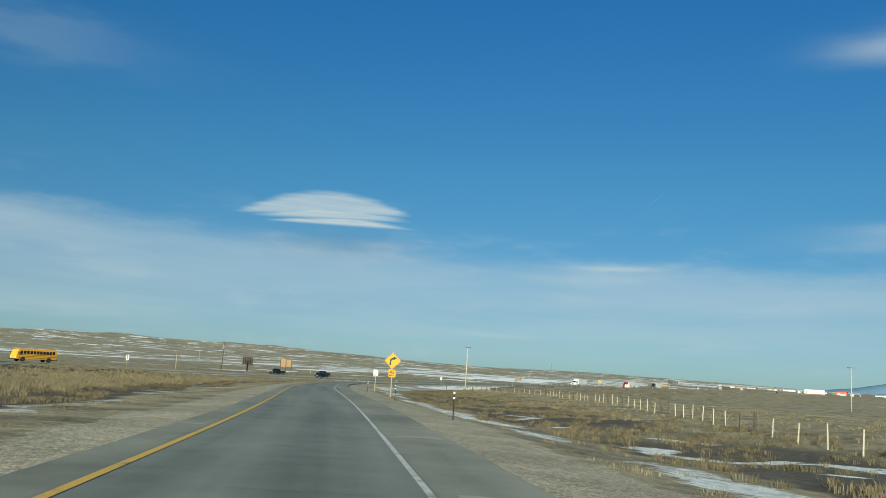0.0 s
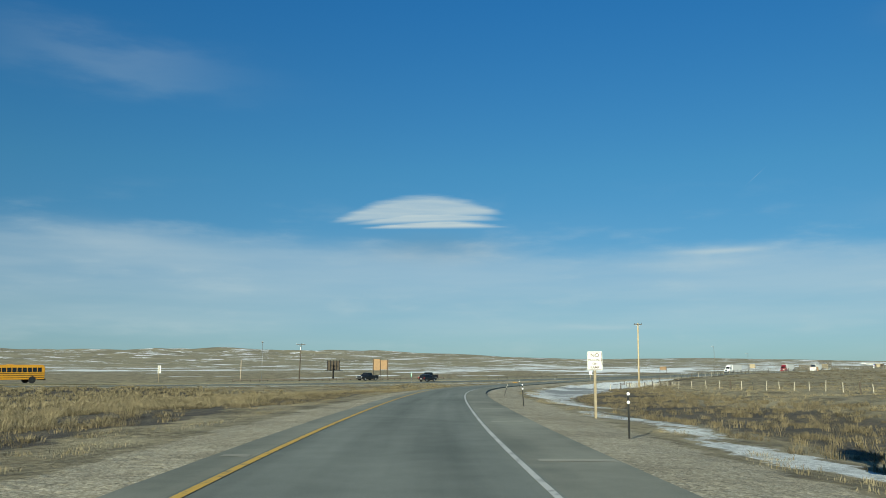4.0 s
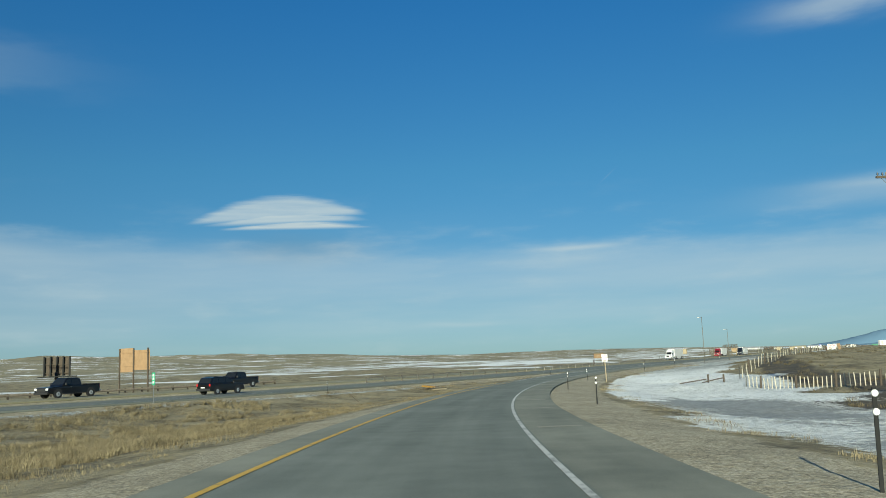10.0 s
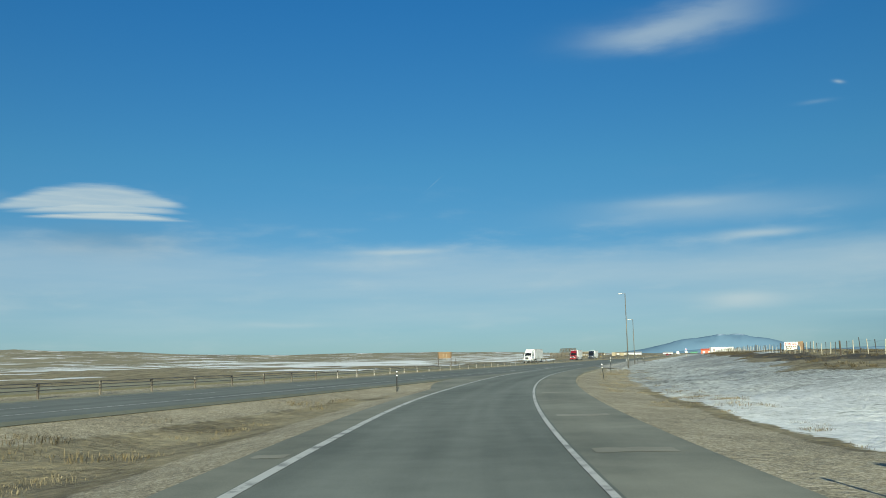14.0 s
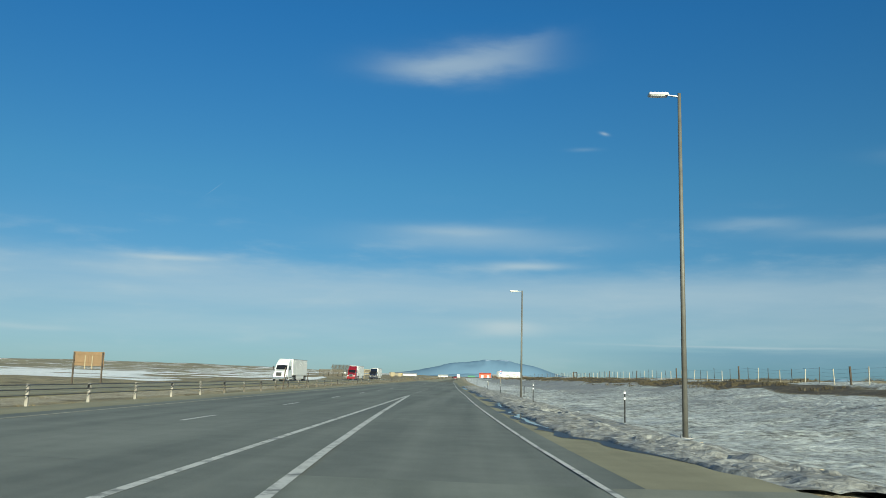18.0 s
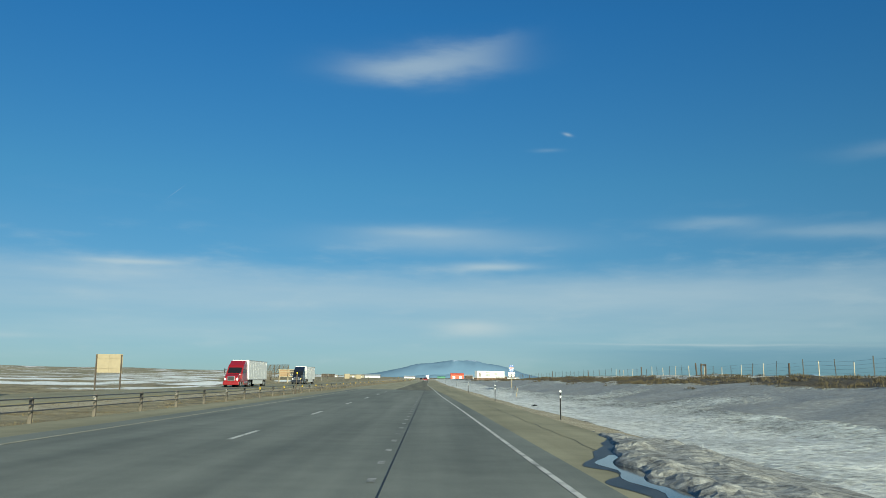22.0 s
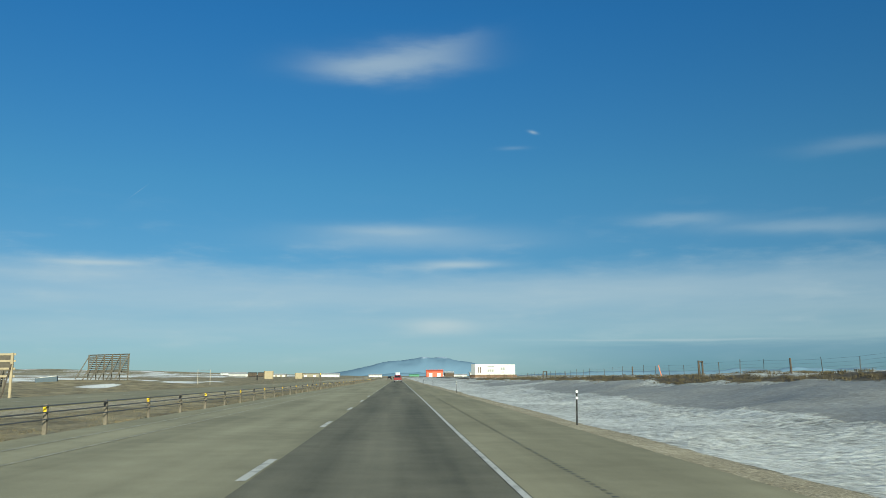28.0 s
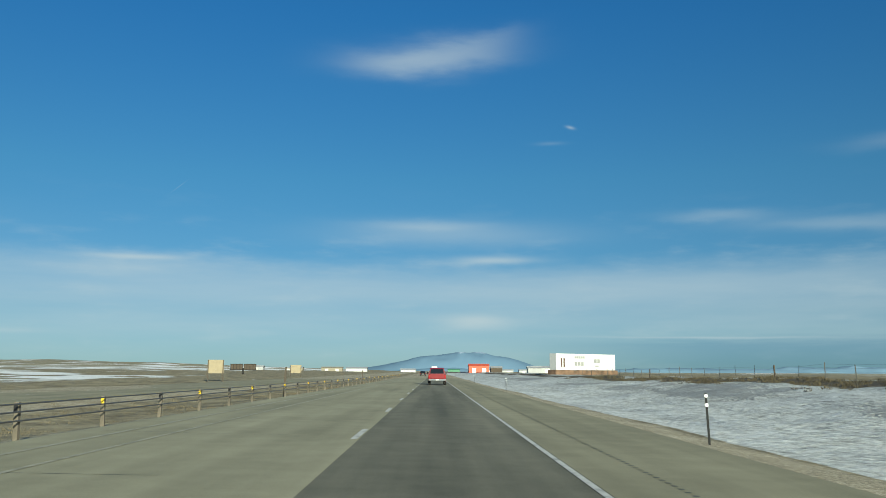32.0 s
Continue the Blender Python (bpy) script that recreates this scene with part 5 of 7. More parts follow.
for k in range(7):
    a0 = k * 0.35
    box(-0.35 + k * 0.1, -0.24 + k * 0.1, -0.09, 0.09, 0.05 + 0.10 * math.sin(a0 * 1.6), 0.10 + 0.10 * math.sin(a0 * 1.6 + 0.4), 0.01, bm=db, m=pose(0, 0.03 * math.sin(k * 2.0), 0, 12 * math.sin(k), 0, 6 * k))
part("tread_strip", db, M_SIGN_BLACK, st3)


# ---- street lamps ----
M_LAMP_STEEL = material("weathered_lamp_steel", (0.15, 0.145, 0.125), 0.6, metal=0.3, scale=3, vary=0.3)


def street_lamp(x, y, h=8.95):
    s = thing("street_lamp", x, y, label="tall galvanised street lamp with a flat head over the road", category="street lamp", group="highway street lamps")
    part("pole", rod((0, 0, -0.2), (0, 0, h), 0.09, 0.055, 14), M_LAMP_STEEL, s, smooth=True)
    part("base_plate", box(-0.2, 0.2, -0.2, 0.2, 0.0, 0.05, 0.01), M_CABLE, s)
    a = part("arm", rod((0, 0, h - 0.12), (-0.45, 0, h - 0.06), 0.035, 0.03), M_GALV, s)
    hd = part("lamp_head", box(-1.02, -0.38, -0.16, 0.16, h - 0.11, h - 0.01, 0.03), M_ALU, s, "flat grey lamp head")
    part("lens", box(-0.95, -0.5, -0.12, 0.12, h - 0.125, h - 0.112), M_SIGN_WHITE, hd)
    for k in range(4):
        a = radians(45 + 90 * k)
        part("bolt", rod((0.17 * math.cos(a), 0.17 * math.sin(a), 0.05), (0.17 * math.cos(a), 0.17 * math.sin(a), 0.10), 0.018, seg=6), M_GALV, s)
    return s


street_lamp(14.3, 496.7, 11.25)
street_lamp(12.1, 540.5)
t1 = thing("marker_post", 13.2, 552.6, label="short dark steel marker post in the snow", category="post")
part("post", box(-0.035, 0.035, -0.02, 0.02, -0.3, 1.1, 0.004), M_BLACK, t1)


# ---- utility poles ----
def utility_pole(x, y, h, mat, label, arms=1, arm_len=2.4, turn=0.0, r=0.16, lean=0.0, cans=False):
    s = thing("utility_pole", x, y, turn=turn, label=label, category="utility pole", tilt=(0, lean))
    part("pole", rod((0, 0, -0.5), (0, 0, h), r, r * 0.68, 12), mat, s, smooth=True)
    for k in range(arms):
        z = h - 0.35 - 0.8 * k
        c = part("crossarm", box(-arm_len / 2, arm_len / 2, -0.06 - r * 0.6, 0.06 - r * 0.6, z, z + 0.13, 0.008), M_DARK_WOOD, s)
        for px in (-arm_len / 2 + 0.1, -arm_len / 4, arm_len / 4, arm_len / 2 - 0.1):
            ins = bmesh.new()
            rod((px, -r * 0.6, z + 0.13), (px, -r * 0.6, z + 0.22), 0.02, seg=8, bm=ins)
            rod((px, -r * 0.6, z + 0.20), (px, -r * 0.6, z + 0.32), 0.055, 0.04, seg=10, bm=ins)
            part("insulator", ins, M_SIGN_BLACK if mat is M_PALE_WOOD else M_ALU, c)
        for sx in (-1, 1):
            part("brace", rod((sx * arm_len * 0.3, -r * 0.6, z), (0, -r * 0.6, z - 0.5), 0.018, seg=6), M_GALV, c)
    if cans:
        part("transformer_can", rod((0.0, -r - 0.2, h - 1.9), (0.0, -r - 0.2, h - 1.1), 0.20, 0.19, 14), M_ALU, s, "grey transformer can")
    return s


utility_pole(57.8, 339.4, 12.1, M_PALE_WOOD, "new pale wooden utility pole with a dark crossarm", 1, 1.5, turn=30, lean=0.6, r=0.19)
utility_pole(-50.1, 352.7, 10.3, M_DARK_WOOD, "old dark wooden utility pole with crossarm and transformer", 1, 2.6, turn=40, lean=2.0, cans=True)
utility_pole(-57.0, 338.0, 5.6, M_POST, "short weathered wooden pole without a crossarm", 0)
utility_pole(154.0, 348.0, 10.2, M_WHITEPOST, "distant pale utility pole with a small crossarm", 1, 1.8)
utility_pole(-24.0, 317.5, 9.7, M_GALV, "thin grey steel mast beside the westbound lanes", 1, 0.5, r=0.06)


# ---- billboard seen from behind, on one steel column ----
bb = thing("billboard", -56.1, 371.9, label="dark billboard seen from behind on one steel column", category="billboard", turn=42)
part("column", rod((0, 0, -0.4), (0, 0, 3.2), 0.26, 0.26, 14), M_BLACK, bb, smooth=True)
part("catwalk", box(-2.5, 2.9, -1.0, 0.3, 2.45, 2.62, 0.02), M_BLACK, bb)
part("panel", box(-1.9, 1.9, 0.35, 0.50, 2.7, 5.5, 0.02), M_DARK_WOOD, bb, "dark weathered panel back")
for k in range(5):
    px = -1.8 + 0.9 * k
    part("upright", box(px - 0.10, px + 0.10, 0.0, 0.34, 2.63, 5.6, 0.02), M_BLACK, bb)
for zz in (3.0, 4.3):
    part("stringer", box(-1.9, 1.9, 0.18, 0.345, zz, zz + 0.14, 0.01), M_DARK_WOOD, bb)


def double_billboard(x, y, turn=0.0):
    s = thing("double_billboard", x, y, turn=turn, label="low dark double billboard frame on one column", category="billboard")
    part("column", rod((0, 0, -0.3), (0, 0, 2.4), 0.28, seg=12), M_BLACK, s, smooth=True)
    part("beam", box(-5.2, 5.2, -0.1, 0.1, 1.6, 1.85, 0.01), M_BLACK, s)
    for cx in (-2.65, 2.65):
        f = part("frame", box(-2.4 + cx, 2.4 + cx, 0.12, 0.20, 1.7, 4.0, 0.01), M_DARK_WOOD, s, "dark sheet panel in a black frame")
        for x0, x1, z0, z1 in ((-2.5, 2.5, 3.9, 4.1), (-2.5, 2.5, 1.6, 1.8), (-2.5, -2.3, 1.81, 3.89), (2.3, 2.5, 1.81, 3.89), (-0.06, 0.06, 1.81, 3.89), (-1.3, -1.2, 1.81, 3.89), (1.2, 1.3, 1.81, 3.89)):
            part("frame_bar", box(x0 + cx, x1 + cx, 0.0, 0.115, z0, z1, 0.01), M_BLACK, f)
    return s


double_billboard(-74.7, 1246.0)


M_GREY_PLANK = material("grey_weathered_plank", (0.085, 0.075, 0.058), 0.85, scale=3, vary=0.4, bump=0.01, per_object=0.5)


def plank_billboard(x, y, turn, w, zb, zt, mat, label):
    """Open-backed wooden billboard: posts, raking props and spaced planks."""
    s = thing("plank_billboard", x, y, turn=turn, label=label, category="billboard")
    n = 6
    for k in range(n):
        px = -w / 2 + w * k / (n - 1)
        p = part("post", box(px - 0.12, px + 0.12, -0.12, 0.09, -0.4, zt, 0.01), mat, s)
        part("prop", rod((px, -3.4, 0.0), (px, -0.1, zt * 0.9), 0.12, seg=8), M_GREY_PLANK, p)
    rows = 10
    for k in range(rows):
        z = zb + (zt - zb - 0.25) * k / (rows - 1)
        part("plank", box(-w / 2 - 0.2, w / 2 + 0.2, 0.1, 0.15, z, z + 0.28, 0.008), mat, s)
    return s


plank_billboard(-66.8, 982.5, -37, 15.5, 1.6, 5.9, M_GREY_PLANK, "weathered wooden billboard with raking props, seen from behind")
plank_billboard(-60.0, 900.0, 10, 12.0, 1.2, 4.6, M_GREY_PLANK, "weathered wooden billboard with raking props, seen from behind")
fr = thing("sign_frame", -40.2, 862.5, label="fresh timber sign frame with an upper panel on four posts", category="billboard")
for px in (-4.2, -1.4, 1.4, 4.2):
    post = part("post", box(px - 0.12, px + 0.12, -0.1, 0.1, -0.4, 4.4, 0.01), M_PLY_PALE, fr)
    part("prop", rod((px, -1.9, 0.0), (px, -0.12, 3.3), 0.07, seg=6), M_DARK_WOOD, post)
for z in (2.0, 2.75, 3.5, 4.15):
    part("rail", box(-4.5, 4.5, 0.1, 0.16, z, z + 0.2, 0.008), M_PLY_PALE, fr)
part("panel", box(-4.3, -0.9, 0.165, 0.19, 2.1, 4.2, 0.004), M_PLY, fr)
part("panel", box(-0.85, 4.3, 0.165, 0.19, 2.7, 4.3, 0.004), M_GREY_PLANK, fr)

# ---- land-for-sale board, torn at one end ----
fsb = thing("for_sale_board", 40.6, 528.0, turn=-4, label="weathered for-sale board, its torn end showing brown plywood", category="sign board")
zt = 3.2 - fsb.matrix_world.translation.z
for px in (-1.25, 0.5, 1.45):
    part("post", box(px - 0.06, px + 0.06, 0.03, 0.15, -0.3, zt, 0.006), M_POST, fsb)
pan = part("panel", plate([(-1.55, zt - 1.5), (-1.2, zt - 1.32), (-0.2, zt - 1.42), (0.55, zt - 1.2), (0.75, zt - 0.6), (0.7, zt), (-1.55, zt)], 0.0, 0.02), M_SIGN_WHITE, fsb)
part("torn_plywood", plate([(0.72, zt + 0.03), (1.6, zt + 0.08), (1.62, zt - 1.35), (1.1, zt - 1.5), (0.95, zt - 0.75), (0.78, zt - 0.6)], 0.0, 0.022), M_BROWN_PANEL, fsb)
words("FOR SAL", 0.62, M_SIGN_RED, pan, -0.42, -0.004, zt - 0.36, stretch=0.82)
wb_ = bmesh.new()
for k in range(5):
    box(-1.2 + 0.36 * k, -0.98 + 0.36 * k, -0.006, -0.002, zt - 0.92, zt - 0.72, bm=wb_)
for k in range(2):
    box(-1.05 + 0.36 * k, -0.83 + 0.36 * k, -0.006, -0.002, zt - 1.22, zt - 1.04, bm=wb_)
part("writing_bars", wb_, M_BROWN_PANEL, pan)

# ---- white trailer that serves as a billboard ----
wt_ = thing("trailer_billboard", 43.6, 1138.2, turn=36.2, z=ground_z(43.6, 1138) - 0.1, label="long white parked trailer used as a billboard behind a rusty bank", category="billboard")
zw = 6.55 - wt_.matrix_world.translation.z
part("box_side", box(-11.6, 11.6, -0.1, 2.4, zw - 4.4, zw, 0.05), M_SIGN_WHITE, wt_)
for px in (-9.6, -8.6):
    part("rail", box(px - 0.25, px + 0.25, -0.13, -0.101, zw - 3.6, zw - 1.2), M_FADED_BROWN, wt_)
for x0, n, z0, hh, ww in ((-4.6, 5, zw - 0.95, 0.6, 0.62), (-4.6, 3, zw - 2.7, 1.0, 0.95), (3.0, 2, zw - 1.9, 1.1, 1.0), (3.4, 2, zw - 3.3, 0.4, 0.6)):
    for k in range(n):
        part("writing_bar", box(x0 + k * ww * 1.3, x0 + k * ww * 1.3 + ww, -0.13, -0.101, z0 - hh / 2, z0 + hh / 2), M_ALU, wt_)
part("rusty_skirt", box(-12.2, 12.2, -0.5, 2.6, -0.6, zw - 4.42, 0.1), material("rusty_steel", (0.11, 0.075, 0.05), 0.85, scale=0.9, vary=0.5, tint=(0.20, 0.12, 0.075)), wt_)


# ---- fences ----
def fence(name, line, spacing, label, pale_every, height=1.25, wires=4, jitter=0.04):
    """Wire fence along a line: mixed wooden and steel posts and strands of wire."""
    line = np.array(line, float)
    s = thing(name, line[0][0], line[0][1], z=0.0, label=label, category="fence")
    inv = s.matrix_world.inverted()
    seg = np.linalg.norm(np.diff(line, axis=0), axis=1)
    dist = np.r_[0, np.cumsum(seg)]
    n = int(dist[-1] / spacing)
    wood = bmesh.new()
    rod((0, 0, -0.35), (0, 0, height), 0.044, 0.038, 8, wood)
    steel = bmesh.new()
    box(-0.038, 0.038, -0.008, 0.008, -0.35, height + 0.06, bm=steel)
    box(-0.006, 0.006, 0.006, 0.03, -0.35, height + 0.06, bm=steel)
    fat = bmesh.new()
    rod((0, 0, -0.35), (0, 0, height + 0.15), 0.085, 0.08, 8, fat)
    meshes = []
    for b, mm in ((wood, M_WHITEPOST), (steel, M_TPOST), (fat, M_DARK_WOOD)):
        me = bpy.data.meshes.new("fence_post")
        b.to_mesh(me)
        b.free()
        me.materials.append(mm)
        meshes.append(me)
    rng = random.Random(len(line) * 7 + n)
    tops = []
    xs = [np.interp(k * spacing, dist, line[:, 0]) for k in range(n + 1)]
    ys_ = [np.interp(k * spacing, dist, line[:, 1]) for k in range(n + 1)]
    zs = terrain(np.array(xs), np.array(ys_))[0]
    for k, (x, y, z) in enumerate(zip(xs, ys_, zs)):
        kind = 2 if k % 9 == 4 else (0 if k % pale_every else 1)
        m = inv @ pose(x, y, z, rng.uniform(-4, 4), rng.uniform(-4, 4), rng.uniform(0, 90)) @ Matrix.Diagonal((1, 1, rng.uniform(0.9, 1.1), 1))
        share("fence_post", meshes[kind], s, m)
        tops.append(Vector((x, y, z)))
    for w in range(wires):
        b = bmesh.new()
        hgt = height * (0.25 + 0.7 * w / max(1, wires - 1))
        for a, c in zip(tops[:-1], tops[1:]):
            rod(a + Vector((0, 0, hgt)), c + Vector((0, 0, hgt)), 0.006, seg=3, bm=b)
        ob = part("wire", b, M_CABLE, s)
        ob.matrix_local = inv
    return s


fence("ramp_fence", [(186, 150), (166, 181), (150, 212), (128, 250), (108, 281), (86, 303), (70, 313), (60.5, 319)], 3.1, "old wire fence on pale wooden posts round the pasture", 7, height=1.1)
fence("pasture_fence", [(43.5, 372), (40.5, 410), (38, 460), (36.5, 520), (35.5, 620), (35.0, 730)], 2.8,
      "long wire fence on alternating pale and dark posts", 2)
fence("stake_fence", [(46.4, 357.6), (58.5, 347.0), (64.0, 342.2)], 0.42, "close row of short pale fence stakes in the snow", 50, height=0.85, wires=2)
fence("pasture_fence", [(35.0, 730.5), (34.6, 800), (34.2, 900), (34.0, 1110)], 5.2, "long wire fence on dark weathered posts", 1)


def h_brace(x, y, turn=0.0, w=2.2):
    s = thing("fence_brace", x, y, turn=turn, label="dark timber H-brace in the wire fence", category="fence brace", group="fence braces")
    for px in (-w / 2, w / 2):
        part("post", rod((px, 0, -0.4), (px, 0, 1.5), 0.10, 0.095, 10), M_DARK_WOOD, s, smooth=True)
    part("rail", rod((-w / 2, 0, 1.38), (w / 2, 0, 1.38), 0.075, seg=8), M_DARK_WOOD, s, smooth=True)
    return s


h_brace(35.0, 682.3, 60)
h_brace(34.1, 865.0, 60)
h_brace(34.0, 960.0, 60)
# broken rail of the old gate lying in the snow
br = thing("broken_rail", 40.5, 366.0, label="fallen dark fence rails half buried in snow", category="fence", turn=25)
part("rail", rod((-1.3, 0, 0.05), (1.2, 0.4, 0.35), 0.05, seg=8), M_DARK_WOOD, br)
part("rail", rod((0.6, -0.6, 0.1), (2.6, -0.2, 0.45), 0.05, seg=8), M_DARK_WOOD, br)
for px in (1.3, 2.7):
    part("post", rod((px, 0.1, -0.2), (px, 0.1, 0.8), 0.08, seg=8), M_DARK_WOOD, br)


# ---- cable barrier in the median ----
cb = thing("cable_barrier", -6.9, 380.0, z=0.0, label="three-strand cable barrier on wooden posts in the median", category="guardrail")
inv = cb.matrix_world.inverted()
pb = box(-0.05, 0.05, -0.05, 0.05, -0.4, 0.80, 0.01)
pme = bpy.data.meshes.new("barrier_post")
pb.to_mesh(pme)
pb.free()
pme.materials.append(material("barrier_post_wood", (0.115, 0.10, 0.075), 0.85, scale=6, vary=0.4, bump=0.008, per_object=0.4))
pme2 = pme.copy()
pme2.materials.clear()
pme2.materials.append(M_PALEPOST)
rb = box(-0.042, 0.042, -0.075, -0.063, 0.56, 0.72, 0.004)
rme_y, rme_w, rme_k = bpy.data.meshes.new("reflector"), bpy.data.meshes.new("reflector"), bpy.data.meshes.new("reflector")
rb.to_mesh(rme_y)
rb.to_mesh(rme_w)
rb.to_mesh(rme_k)
rb.free()
rme_y.materials.append(M_YELLOW_REF)
rme_w.materials.append(M_PALEPOST)
rme_k.materials.append(M_SIGN_BLACK)
rng = random.Random(4)
pts = []
k = 0
yb = 383.0
while yb < 1120:
    xb = -6.95 + 0.06 * math.sin(yb * 0.05)
    zb = ground_z(xb, yb)
    ob = share("barrier_post", pme2 if 436 < yb < 520 else pme, cb, inv @ pose(xb, yb, zb, rng.uniform(-2, 2), rng.uniform(-2, 2), rng.uniform(-6, 6)))
    share("reflector", (rme_w if k % 2 else rme_k) if yb < 640 else (rme_y if k % 2 else rme_k), ob, pose(0, 0, 0.02))
    pts.append((xb, yb, zb))
    yb += 4.57
    k += 1
for hz in (0.42, 0.60, 0.76):
    b = bmesh.new()
    for a, c in zip(pts[:-1], pts[1:]):
        rod((a[0] + 0.09, a[1], a[2] + hz), (c[0] + 0.09, c[1], c[2] + hz), 0.02, seg=5, bm=b)
    ob = part("cable", b, M_CABLE, cb)
    ob.matrix_local = inv
# tall dark snow markers in the median
for x, y, lean, cap in ((-6.3, 533.6, 5, False), (-9.5, 560.0, 8, False), (-6.4, 655.0, 4, True), (-11.5, 690, 7, True), (-7.6, 752.0, -2, False), (-12.5, 786, 4, False), (-6.2, 867.0, 4, True), (-8.6, 883.0, 9, False), (-7.2, 955, 3, False), (-7.6, 1015, 0, False), (-8.0, 480.0, 3, False)):
    mk = thing("snow_marker", x, y, label="tall dark snow-marker post leaning in the median", category="marker post", group="snow marker posts", tilt=(0, lean))
    part("post", box(-0.04, 0.04, -0.03, 0.03, -0.3, 1.75, 0.005), M_DARK_WOOD, mk)
    if cap:
        part("cap", box(-0.05, 0.05, -0.045, -0.031, 1.66, 1.78, 0.004), M_YELLOW_REF, mk, "yellow reflective cap")

# ---- beam guardrail beyond the westbound lanes ----
gr = thing("beam_guardrail", -22.0, 300.0, z=0.0, label="weathered beam guardrail on short wooden posts", category="guardrail")
inv = gr.matrix_world.inverted()
gpts = []
for k in range(32):
    y = 306 + 2.4 * k
    x = float(west_x(y)) - 6.9
    gpts.append((x, y, ground_z(x, y)))
gb = box(-0.07, 0.07, -0.07, 0.07, -0.4, 0.72, 0.01)
gme = bpy.data.meshes.new("guardrail_post")
gb.to_mesh(gme)
gb.free()
gme.materials.append(M_DARK_WOOD)
for x, y, z in gpts:
    share("guardrail_post", gme, gr, inv @ pose(x, y, z))
b = bmesh.new()
for a, c in zip(gpts[:-1], gpts[1:]):
    for dz, out in ((0.46, 0.10), (0.54, 0.15), (0.62, 0.10)):
        rod((a[0] + out, a[1], a[2] + dz), (c[0] + out, c[1], c[2] + dz), 0.045, seg=6, bm=b)
ob = part("beam", b, M_POST, gr)
ob.matrix_local = inv


# ---- far buildings and the mountain ----
def shed(name, x, y, w, d, h, wall, roof, label, turn=0.0, doors=0, pitch=0.12):
    if y > 1540:
        h, d = h * 0.48, d * 0.5
    s = thing(name, x, y, turn=turn, label=label, category="building", z=ground_z(x, y) - 0.2)
    part("wall", box(-w / 2, w / 2, -d / 2, d / 2, -1.0, h, 0.03), wall, s)
    rz = w * 0.0 + d * pitch
    r = bmesh.new()
    for sgn in (-1, 1):
        m = Matrix.Translation((0, sgn * d / 4, h + rz / 2)) @ Euler((-sgn * math.atan2(rz, d / 2), 0, 0)).to_matrix().to_4x4()
        box(-w / 2 - 0.3, w / 2 + 0.3, -d / 4 - 0.25, d / 4 + 0.25, 0.02, 0.16, bm=r, m=m)
    part("roof", r, roof, s)
    for k in range(doors):
        px = -w / 2 + w * (k + 0.5) / doors
        part("door", box(px - 1.4, px + 1.4, -d / 2 - 0.06, -d / 2 - 0.01, 0, min(3.2, h * 0.75), 0.02), M_ALU, s)
    return s


M_WALL_WHITE = material("white_metal_cladding", (0.36, 0.38, 0.38), 0.6, scale=0.5, vary=0.08)
M_WALL_TAN = material("tan_metal_cladding", (0.24, 0.215, 0.16), 0.65, scale=0.5, vary=0.12)
M_WALL_GREY = material("grey_metal_cladding", (0.34, 0.35, 0.35), 0.6, scale=0.5, vary=0.15)
M_WALL_RED = material("orange_red_cladding", (0.62, 0.10, 0.045), 0.6, scale=0.5, vary=0.12)
M_WALL_GREEN = material("green_cladding", (0.06, 0.22, 0.13), 0.6, scale=0.5, vary=0.12)
M_ROOF_SNOW = material("grey_metal_roof", (0.30, 0.32, 0.34), 0.8, scale=0.3, vary=0.1)
shed("red_building", 33, 1500, 14.0, 12, 4.6, M_WALL_RED, M_WALL_RED, "orange-red metal building far down the road", doors=2)
shed("storage_shed", 46, 1510, 8, 10, 3.0, M_DARK_WOOD, M_WALL_GREY, "low dark shed beside the red building")
shed("green_building", 17, 1560, 9, 10, 3.8, M_WALL_GREEN, M_WALL_GREEN, "small green metal building")
shed("white_shed", 62, 1380, 12, 8, 3.0, M_WALL_WHITE, M_ROOF_SNOW, "low white shed in the snow", doors=2)
shed("dark_shed", 52, 1330, 7, 6, 2.6, M_WALL_GREY, M_WALL_GREY, "low dark shed in the snow")
shed("dark_shed", 68, 1330, 6, 6, 2.8, M_DARK_WOOD, M_WALL_GREY, "low dark shed in the snow")
shed("long_white_warehouse", -72, 1720, 20, 25, 6.0, M_WALL_WHITE, M_ROOF_SNOW, "long white warehouse at the edge of town", doors=6)
shed("warehouse", -24, 1760, 15, 20, 5.0, M_WALL_WHITE, M_ROOF_SNOW, "white warehouse at the edge of town", doors=4)
shed("tan_building", -86, 1640, 18, 14, 6.5, M_WALL_TAN, M_WALL_TAN, "tan metal building at the edge of town", doors=2)
shed("tan_building", -112, 1600, 14, 14, 4.5, M_WALL_TAN, M_ROOF_SNOW, "tan metal building at the edge of town", doors=3)
shed("grey_building", -140, 1560, 22, 14, 5.0, M_WALL_GREY, M_WALL_GREY, "grey metal building at the edge of town", doors=2)
shed("white_building", -170, 1680, 26, 14, 5.5, M_WALL_WHITE, M_ROOF_SNOW, "white building at the edge of town", doors=2)
shed("white_building", 70, 1800, 30, 18, 5.0, M_WALL_WHITE, M_ROOF_SNOW, "white building at the edge of town", doors=3)
shed("white_building", 116, 1850, 40, 18, 6.0, M_WALL_WHITE, M_ROOF_SNOW, "white building at the edge of town", doors=4)
shed("farm_building", 330, 900, 26, 14, 4.5, M_WALL_WHITE, M_WALL_GREY, "white farm building on the plain", turn=20, doors=2)
